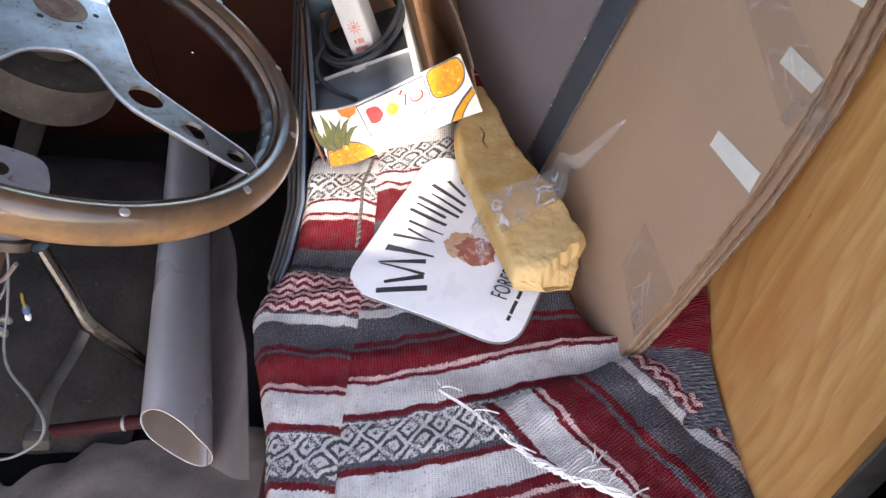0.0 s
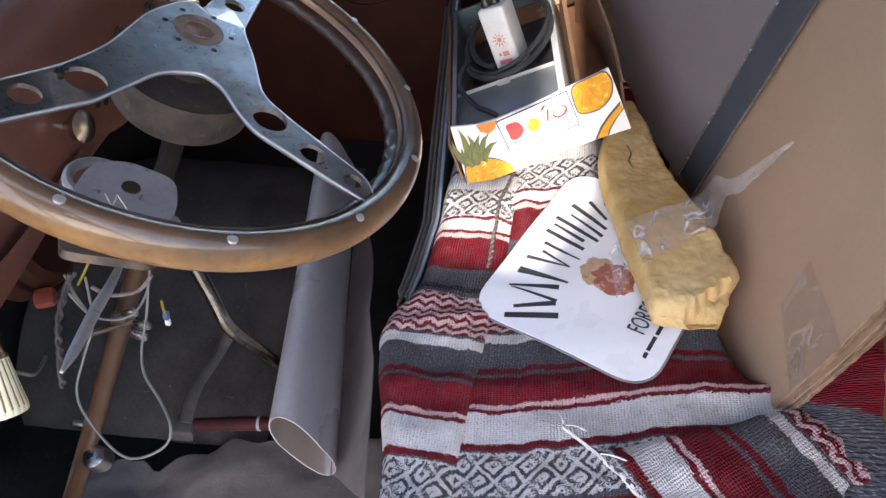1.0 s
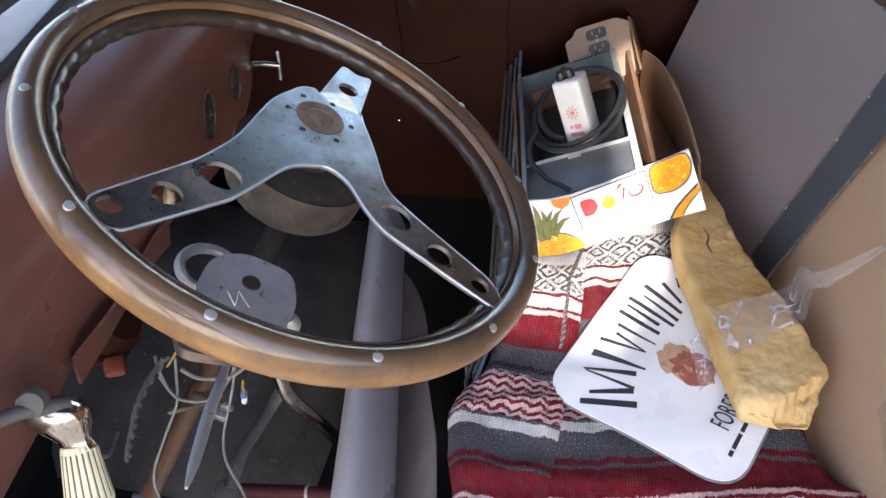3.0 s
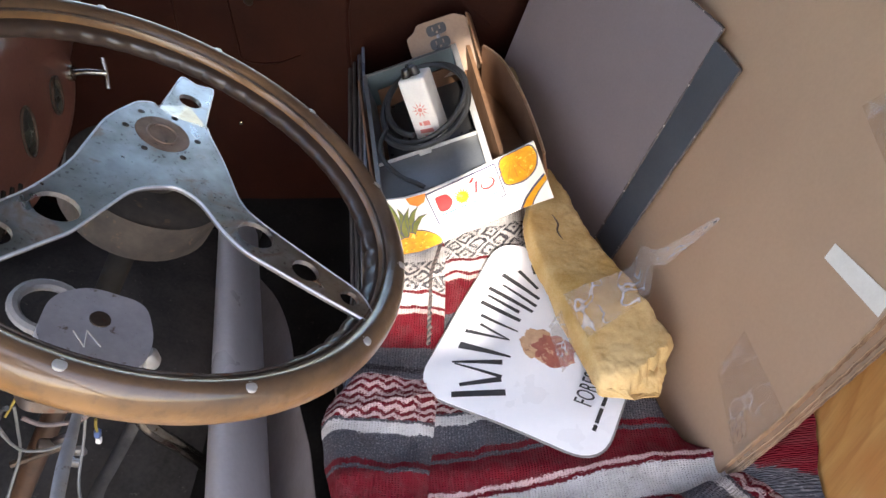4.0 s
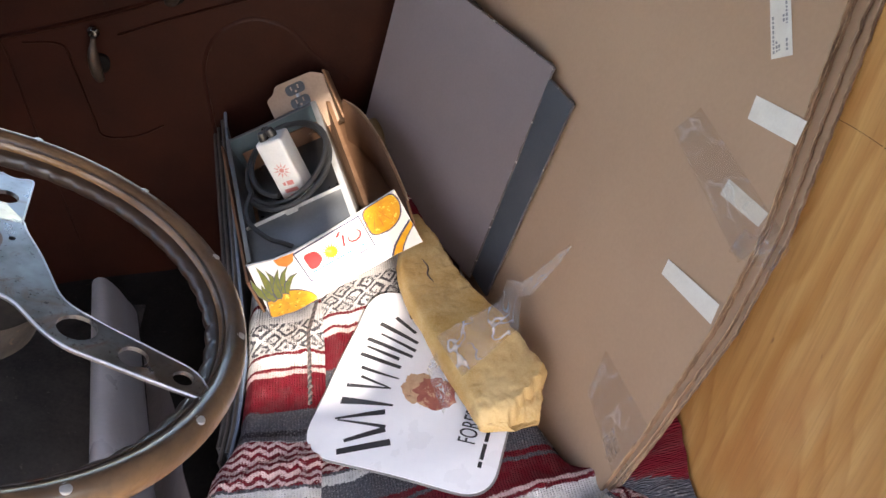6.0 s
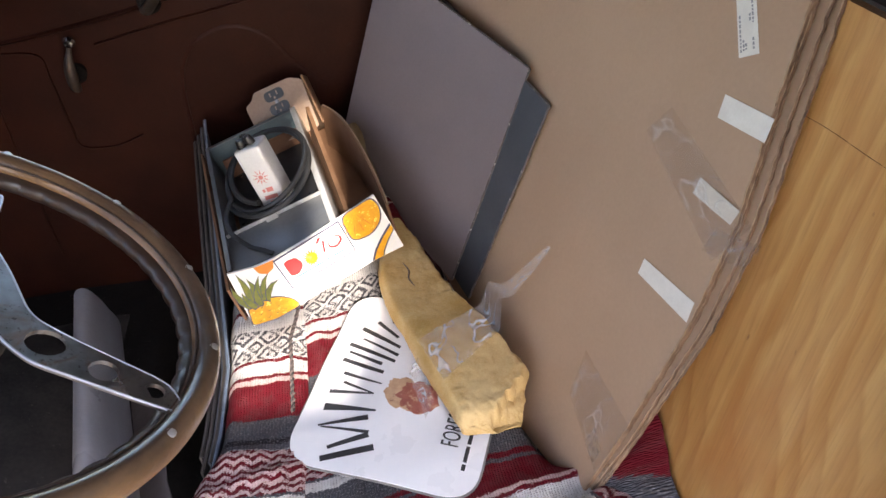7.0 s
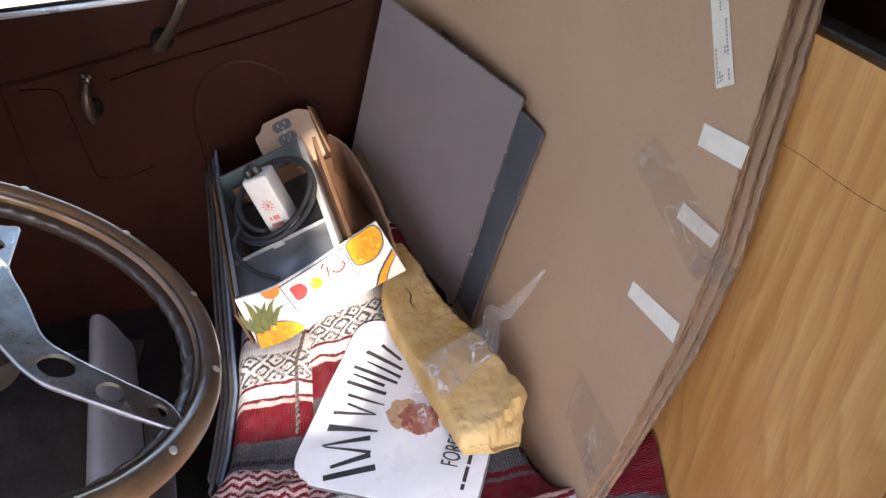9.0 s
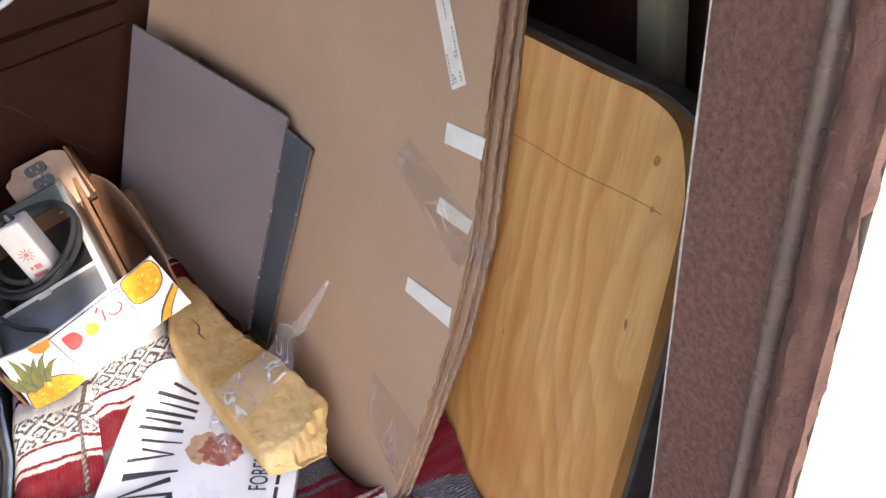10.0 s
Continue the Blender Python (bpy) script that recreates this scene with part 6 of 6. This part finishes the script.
    for k in range(5):
        a = 2.35 + 0.42 * k
        ink([(0.1800, 0.0950), (0.1800 + 0.030 * math.cos(a + 1.2), 0.0950 + 0.030 * math.sin(a + 1.2)), (0.1800 + 0.030 * math.cos(a + 1.25), 0.0950 + 0.030 * math.sin(a + 1.25))], ORANGE_INK, 0.0003 + 0.0001, "citrus_rib")
    ink([(0.0350, 0.0876), (0.0380, 0.0775), (0.0470, 0.0715), (0.0570, 0.0745), (0.0622, 0.0856)], ORANGE_INK, 0.0003, "citrus_slice")
    peel = [(0.1815, 0.0178), (0.1900, 0.0300), (0.2028, 0.0420), (0.2205, 0.0550), (0.2218, 0.0475), (0.2090, 0.0370), (0.1985, 0.0250), (0.1950, 0.0178)]
    ink([(0.1785, 0.0176), (0.1880, 0.0320), (0.2015, 0.0445), (0.2195, 0.0580), (0.2222, 0.0460), (0.2105, 0.0355), (0.2005, 0.0240), (0.1972, 0.0176)], NAVY_INK, 0.0003, "banana_outline")
    ink(peel, YELLOW_INK, 0.0007, "banana")


fruit_tray()


BOX_X = Vector((0.1464, 0.0245, 0.0398)).normalized()
BOX_Y = Vector((-0.033, 0.309, 0.0))
BOX_Y = (BOX_Y - BOX_X * BOX_Y.dot(BOX_X)).normalized()
BOX_H = 0.066
METAL_BOX = Matrix((BOX_X, BOX_Y, BOX_X.cross(BOX_Y))).transposed().to_4x4()
METAL_BOX.translation = Vector((-0.2075, 0.974, 0.480)) - BOX_X.cross(BOX_Y) * BOX_H


def metal_box():
    b = thing("electrical_box", METAL_BOX, "open grey metal electrical box in a carton", "metal box")
    w, d, h, th = 0.157, 0.303, BOX_H, 0.0022
    part("bottom", box((w, d, th), (w / 2, d / 2, th / 2), 0.0004), BOX_GREY, b)
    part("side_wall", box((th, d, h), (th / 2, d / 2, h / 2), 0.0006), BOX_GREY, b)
    part("side_wall", box((th, d, h), (w - th / 2, d / 2, h / 2), 0.0006), BOX_PALE, b, "side wall, sunlight put into its paler colour")
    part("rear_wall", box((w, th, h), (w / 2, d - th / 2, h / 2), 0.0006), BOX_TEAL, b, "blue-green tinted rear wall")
    part("front_wall", box((w, th, h * 0.80), (w / 2, th / 2, h * 0.40), 0.0006), BOX_GREY, b)
    part("ledge", box((w - 0.006, 0.082, 0.002), (w / 2, 0.043, h * 0.78), 0.0006, None, pose(0, 0, 0, -3)), BOX_GREY, b, "folded front shelf")
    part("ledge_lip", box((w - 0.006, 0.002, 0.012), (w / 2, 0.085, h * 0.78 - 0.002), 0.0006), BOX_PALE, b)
    # The right-hand lip takes the same sunlit tone as its wall.
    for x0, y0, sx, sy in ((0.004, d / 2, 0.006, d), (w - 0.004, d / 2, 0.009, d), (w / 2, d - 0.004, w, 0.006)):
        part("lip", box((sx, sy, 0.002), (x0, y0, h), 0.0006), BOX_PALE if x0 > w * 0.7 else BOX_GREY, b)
    # Black sheet laid over the grey bottom.
    part("black_floor_sheet", box((w - 0.02, d - 0.11, 0.004), (w / 2, d / 2 + 0.04, 0.008), 0.001), BLACK_PLASTIC, b)
    clip = part("clip", box((0.018, 0.006, 0.010), (w * 0.46, 0.080, h * 0.84), 0.001), BOX_PALE, b)
    for k in (0, 1):
        part("prong", box((0.002, 0.010, 0.012), (w * 0.435 + 0.008 * k, 0.088, h * 0.92), 0.0004), STEEL, clip)
    for x0 in (0.34, 0.58, 0.66):
        part("knockout", box((0.012, 0.0015, 0.006), (w * x0, 0.0865, h * 0.74), 0.0004), DULL_DARK, b)


metal_box()


def adapter():
    low = Vector((-0.141, 1.090, 0.484))
    up = Vector((-0.27, 0.20, 0.93)).normalized()
    out = Vector((-0.22, -0.92, 0.15))
    out = (out - up * out.dot(up)).normalized()
    side = up.cross(out).normalized()
    m = Matrix((side, up, out)).transposed().to_4x4()
    m.translation = low
    a = thing("power_adapter", m, "white plastic plug-in adapter with red printed star", "adapter")
    L, w, dp = 0.094, 0.039, 0.038
    body = part("body", box((w, L, dp), (0, L / 2, -dp / 2), 0.004, None, None, 3), WHITE_PLASTIC, a)
    for k in range(10):
        t = 2 * math.pi * k / 10
        c, s = math.cos(t), math.sin(t)
        part("star_ray", plate([(0.005 * c - 0.0012 * s, L * 0.52 + 0.005 * s + 0.0012 * c), (0.0125 * c, L * 0.52 + 0.0125 * s), (0.005 * c + 0.0012 * s, L * 0.52 + 0.005 * s - 0.0012 * c)], [], 0, None, pose(0, 0, 0.0003)), FADED_RED, body)
    part("star", plate(ring(0, L * 0.52, 0.0035, None, 12), [], 0, None, pose(0, 0, 0.0003)), FADED_RED, body)
    for x0, y0, ww, hh in ((0.003, 0.30, 0.010, 0.007), (-0.006, 0.30, 0.004, 0.005), (0.0, 0.18, 0.020, 0.006), (0.002, 0.10, 0.014, 0.003)):
        part("print_bar", plate([(x0 - ww / 2, L * y0 - hh / 2), (x0 + ww / 2, L * y0 - hh / 2), (x0 + ww / 2, L * y0 + hh / 2), (x0 - ww / 2, L * y0 + hh / 2)], [], 0, None, pose(0, 0, 0.0003)), FADED_RED, body)
    for x0, z0 in ((-0.008, -0.012), (0.003, -0.019), (-0.006, -0.025)):
        part("jack", lathe([(0.0, 0.013), (0.005, 0.012), (0.0068, 0.006), (0.0068, -0.001), (0.005, -0.003)], 14, None, pose(x0, L, z0, -82, 0, 8 * x0 / 0.008)), BLACK_PLASTIC, a, "black plug end")


adapter()


def cable():
    c = thing("power_cable", METAL_BOX, "black rubber mains cable coiled in the box", "cable")
    pts = []
    for k in range(150):
        q = k / 149
        a = 3.5 + q * 2 * math.pi * 2.1
        r = 0.069 - 0.007 * q + 0.003 * math.sin(q * 17)
        pts.append((0.086 + r * math.cos(a) + 0.010 * q, 0.165 + r * (1.32 - 0.10 * q) * math.sin(a), BOX_H + 0.004 + 0.010 * math.cos(a - 0.4) + 0.008 * q + 0.003 * math.sin(q * 23)))
    part("coil", sweep(pts, 0.0041, 9), BLACK_RUBBER, c)
    part("tail", sweep(smooth_line([(0.026, 0.140, BOX_H + 0.002), (0.014, 0.105, BOX_H + 0.004), (0.016, 0.070, BOX_H + 0.001), (0.034, 0.034, BOX_H - 0.004), (0.052, 0.014, BOX_H - 0.006), (0.062, 0.006, BOX_H - 0.012)]), 0.0034, 9), BLACK_RUBBER, c)


cable()


def outlet_block():
    # faces up towards the door opening
    ex = Vector((0.945, 0.05, 0.325)).normalized()
    ez = Vector((-0.10, -0.80, 0.60))
    ez = (ez - ex * ez.dot(ex)).normalized()
    m = Matrix((ex, ez.cross(ex), ez)).transposed().to_4x4()
    m.translation = Vector((-0.136, 1.328, 0.518))
    o = thing("outlet_box", m, "beige surface outlet box with two black sockets", "outlet box")
    part("case", plate(rounded([(-0.052, -0.070), (0.046, -0.070), (0.052, 0.010), (0.034, 0.021), (-0.030, 0.023), (-0.038, 0.012), (-0.052, 0.007)], 0.005, 4), [], 0.046, None, pose(0, 0, -0.001)), BUFF, o, smooth=False)
    for y in (0.006, -0.0165):
        sock = part("socket", plate(rounded([(-0.0165, y - 0.0085), (0.0165, y - 0.0085), (0.0165, y + 0.0085), (-0.0165, y + 0.0085)], 0.008, 6), [], 0.002, None, pose(0, 0, 0.0015)), BLACK_PLASTIC, o, "black socket face", smooth=False)
        for x in (-0.006, 0.006):
            part("slot", box((0.0020, 0.006, 0.001), (x, y + 0.002, 0.002)), BUFF, sock)
        part("earth_slot", plate(ring(0, y - 0.0045, 0.002, None, 10), [], 0, None, pose(0, 0, 0.0022)), BUFF, sock)
    part("side_plate", box((0.004, 0.085, 0.038), (0.053, -0.025, -0.025), 0.0015), BLOCK_WOOD, o, "brown wooden block side")
    part("screw", lathe([(0.0, 0.002), (0.003, 0.0015), (0.0035, 0.0)], 12, None, pose(0, -0.0055, 0.0005)), STEEL, o)


outlet_block()


# ---------------------------------------------------------------- foam block with packing tape
def foam_block():
    f = thing("foam_block", pose(0, 0, 0), "yellowed torn foam block wrapped with clear tape", "foam")
    left = [Vector(p) for p in ((0.004, 1.075), (-0.004, 1.020), (-0.012, 0.962), (-0.002, 0.905), (0.012, 0.850), (0.024, 0.808), (0.040, 0.758), (0.057, 0.714))]
    right = [Vector(p) for p in ((0.030, 1.075), (0.046, 1.025), (0.062, 0.955), (0.083, 0.905), (0.105, 0.862), (0.122, 0.820), (0.140, 0.774), (0.118, 0.714))]
    lrun = smooth_line([(p.x, p.y, 0) for p in left], 8)
    rrun = [Vector((mix(p.x, q.x, k / 8), mix(p.y, q.y, k / 8), 0)) for p, q in zip(right, right[1:]) for k in range(8)] + [Vector((right[-1].x, right[-1].y, 0))]

    def at(run, t):
        k = t * (len(run) - 1)
        i = min(int(k), len(run) - 2)
        return run[i].lerp(run[i + 1], k - i)

    bm = bmesh.new()
    nu, nv, rows = 96, 200, []
    for j in range(nv + 1):
        t = j / nv
        a, b = at(lrun, t), at(rrun, t)
        rows.append([])
        for i in range(nu):
            # closed section: top, far wall, underside, near wall
            q = i / nu
            if q < 0.44:
                ss, high = 1 - q / 0.44, 1.0
            elif q < 0.56:
                ss, high = 0.0, 1 - (q - 0.44) / 0.12
            elif q < 0.88:
                ss, high = (q - 0.56) / 0.32, 0.0
            else:
                ss, high = 1.0, (q - 0.88) / 0.12
            p = a.lerp(b, ss)
            thick = 0.046 - 0.010 * (1 - t) - 0.012 * max(0.0, (t - 0.72) / 0.28)
            # the upper layer is torn off beyond a slanting line near the end
            over = (p.x - 0.088) * 0.66 - (p.y - 0.7225) * 0.75 + 0.004 * noise.noise((p.x * 90, p.y * 90, 5))
            bay = min(1.0, max(0.0, (p.x - 0.070) / 0.020))
            torn = bay * min(1.0, max(0.0, over / 0.006))
            thick *= 1 - 0.55 * torn * torn * (3 - 2 * torn) - 0.45 * max(0.0, (t - 0.95) / 0.05) ** 2
            soft_edge = 0.80 + 0.20 * max(0.0, 1 - abs(2 * ss - 1) ** 14) ** 0.5
            z = 0.408 + thick * soft_edge * high + 0.004 * (1 - high) + 0.004 * t
            bulge = 0.004 * math.sin(math.pi * high) * (2 * ss - 1)
            v = Vector((p.x + bulge, p.y, z))
            rough = 0.0006 + 0.0030 * max(0.0, ss - 0.75) + 0.0008 * max(0.0, t - 0.85) / 0.15
            n = noise.noise_vector(v * 22) * 0.0030 + noise.noise_vector(v * 70) * (0.0008 + rough) + noise.noise_vector(v * 190) * rough
            rows[-1].append(bm.verts.new(v + n))
    # torn near end, closed in three shrinking rings
    for k in (0.93, 0.72, 0.40):
        mid = sum((v.co for v in rows[nv]), Vector()) / nu
        ring_now = []
        for v in rows[nv]:
            p = mid.lerp(v.co, k) + Vector((0.0, -0.006 * (1 - k), 0.0))
            ring_now.append(bm.verts.new(p + noise.noise_vector(p * 60) * 0.0012))
        rows.append(ring_now)
    nv = len(rows) - 1
    for j in range(nv):
        for i in range(nu):
            bm.faces.new((rows[j][i], rows[j][(i + 1) % nu], rows[j + 1][(i + 1) % nu], rows[j + 1][i]))
    for r, flip in ((rows[0], False), (rows[-1], True)):
        mid = bm.verts.new(sum((v.co for v in r), Vector()) / nu + Vector((0.004, -0.004 if flip else 0.0, 0.0)))
        for i in range(nu):
            bm.faces.new((r[i], r[(i + 1) % nu], mid))
    part("block", bm, FOAM, f)
    part("split", sweep(smooth_line([(0.020, 0.962, 0.4595), (0.026, 0.945, 0.4595), (0.024, 0.930, 0.4600), (0.030, 0.915, 0.4600)], 5), lambda t: 0.0004 + 0.001 * math.sin(math.pi * t), 5), COPPER, f)

    def wrap(s, t):
        """Film across the block, then twisted up over the cardboard."""
        run = ((0.000, 0.032, 0.786, 0.462, 0.062), (0.50, 0.113, 0.834, 0.464, 0.044), (0.60, 0.128, 0.874, 0.466, 0.030), (0.70, 0.141, 0.866, 0.470, 0.022), (0.82, 0.154, 0.858, 0.494, 0.016), (0.92, 0.170, 0.852, 0.524, 0.012), (1.0, 0.186, 0.848, 0.552, 0.005))
        q = [r[0] for r in run]
        p = Vector([float(np.interp(s, q, [r[i] for r in run])) for i in (1, 2, 3)])
        w = float(np.interp(s, q, [r[4] for r in run]))
        lift = 0.005 * noise.noise((s * 9, t * 6, 4)) + 0.0025 * noise.noise((s * 30, t * 18, 5))
        d = Vector((0.35, -0.93, -0.10)).normalized()
        return p + d * (t - 0.5) * w + Vector((-0.002, 0, 0.006 + abs(lift)))

    part("tape_wrap", sheet(wrap, 70, 22, 0.0, None, lambda s, t: (s * 1.5, t)), FILM_CRUMPLED, f, "crumpled clear packing tape")
    part("tape_wrap", sheet(lambda s, t: Vector((mix(0.020, 0.030, s), mix(0.80, 0.735, s), mix(0.461, 0.430, t))) + Vector((-0.004 - 0.012 * t + 0.003 * noise.noise((s * 8, t * 8, 3)), 0, 0)), 24, 12, 0.0, None, lambda s, t: (s, t)), FILM_CRUMPLED, f, "crumpled clear packing tape")


foam_block()
rag = tagged(part("foam_scrap", sweep(smooth_line([(-0.002, 1.16, 0.415), (-0.004, 1.22, 0.430), (-0.012, 1.27, 0.446), (-0.020, 1.31, 0.455)]), lambda t: 0.010 + 0.003 * math.sin(t * 9), 14), DIM_BROWN), "brown foam scrap behind the carton, darkened for its dim place", "foam")


# ---------------------------------------------------------------- rolled vinyl sheet and thin panels in front of the seat
def vinyl_roll():
    r = thing("vinyl_roll", pose(0, 0, 0), "loosely rolled pale grey vinyl sheet standing in the footwell", "vinyl roll")
    near, far = Vector((-0.354, 0.585, 0.300)), Vector((-0.492, 1.175, 0.252))

    def skin(s, t):
        c = near.lerp(far, t)
        a = math.radians(mix(-100, 255, s))
        rx = 0.029 + 0.003 * math.sin(2 * a)
        rz = 0.070 + 0.006 * math.cos(a)
        tight = mix(1.0, 0.80, t)
        sink = 0.030 * max(0.0, -math.sin(a))
        return (c.x - rx * tight * math.cos(a) + sink * 0.5, c.y, c.z + rz * tight * math.sin(a) * (1.0 if math.sin(a) > 0 else 1.1))

    def flap(q, t):
        c = near.lerp(far, t)
        b = math.radians(255)
        q *= 1 - min(1.0, t * 1.15)
        x0, z0 = c.x - 0.034 * math.cos(b) + 0.015, c.z - 0.075
        y = c.y - 0.085 * q * (1 - t) + 0.10 * q * t
        x1 = float(np.interp(y, (0.5, 0.7, 0.8, 1.3), (-0.232, -0.258, -0.284, -0.292)))
        z1 = float(np.interp(y, (0.5, 0.7, 0.8, 1.3), (0.374, 0.385, 0.40, 0.43)))
        return (mix(x0, x1, q ** 0.85), y, mix(z0, z1, q ** 1.15) - 0.010 * math.sin(math.pi * q))

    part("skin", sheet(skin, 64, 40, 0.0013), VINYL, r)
    part("flap", sheet(flap, 26, 40, 0.0013), VINYL_SHADED, r, "loose flap, darkened for the shadow beside the seat")
    part("lining", sheet(lambda s, t: Vector(skin(0.055 + 0.917 * s, t)).lerp(near.lerp(far, t), 0.055) + Vector((0, 0.0015, 0)), 60, 24), VINYL_BACK, r, "tan inner face of the roll")


vinyl_roll()


def thin_panel(out, drop, y_near, mat, edge, label):
    """A sheet on edge, bent round the front of the blanket; out is its distance from the blanket's side, drop how far it stands below the tallest."""
    def top(y):
        x = float(np.interp(y, (0.70, 0.74, 0.79, 0.88, 1.37), (-0.246, -0.237, -0.228, -0.221, -0.266)))
        z = float(np.interp(y, (0.70, 0.74, 0.79, 0.88, 1.37), (0.386, 0.388, 0.393, 0.402, 0.470)))
        return Vector((x - out * mix(0.65, 1.0, min(1.0, (y - 0.70) / 0.5)), y, z - drop * max(0.15, min(1.0, (y - 0.72) / 0.5))))

    def face(s, t):
        p = top(mix(y_near, 1.37, s))
        return (p.x - 0.010 * (1 - t), p.y, mix(0.13, p.z, t))

    p = thing("thin_panel", pose(0, 0, 0), label, "panel", "thin panels standing before the seat")
    part("face", sheet(face, 40, 10, 0.0025), mat, p)
    part("top_edge", sweep([top(y) + Vector((0.001, 0, 0)) for y in np.linspace(y_near, 1.37, 50)], 0.0021, 6), edge, p, "narrow top edge")


thin_panel(0.0, 0.0, 0.735, PANEL_BLUE, EDGE_GLINT, "blue-grey coated thin panel standing upright, a glint painted along its edge")
thin_panel(0.008, 0.014, 0.755, PANEL_BLUE, DARK_RIM, "blue-grey thin panel standing on edge")
thin_panel(0.018, 0.028, 0.745, PANEL_BROWN, DULL_DARK, "grey-brown thin panel standing on edge")
thin_panel(0.027, 0.040, 0.765, PANEL_BROWN, DULL_DARK, "dark brown thin panel standing on edge")
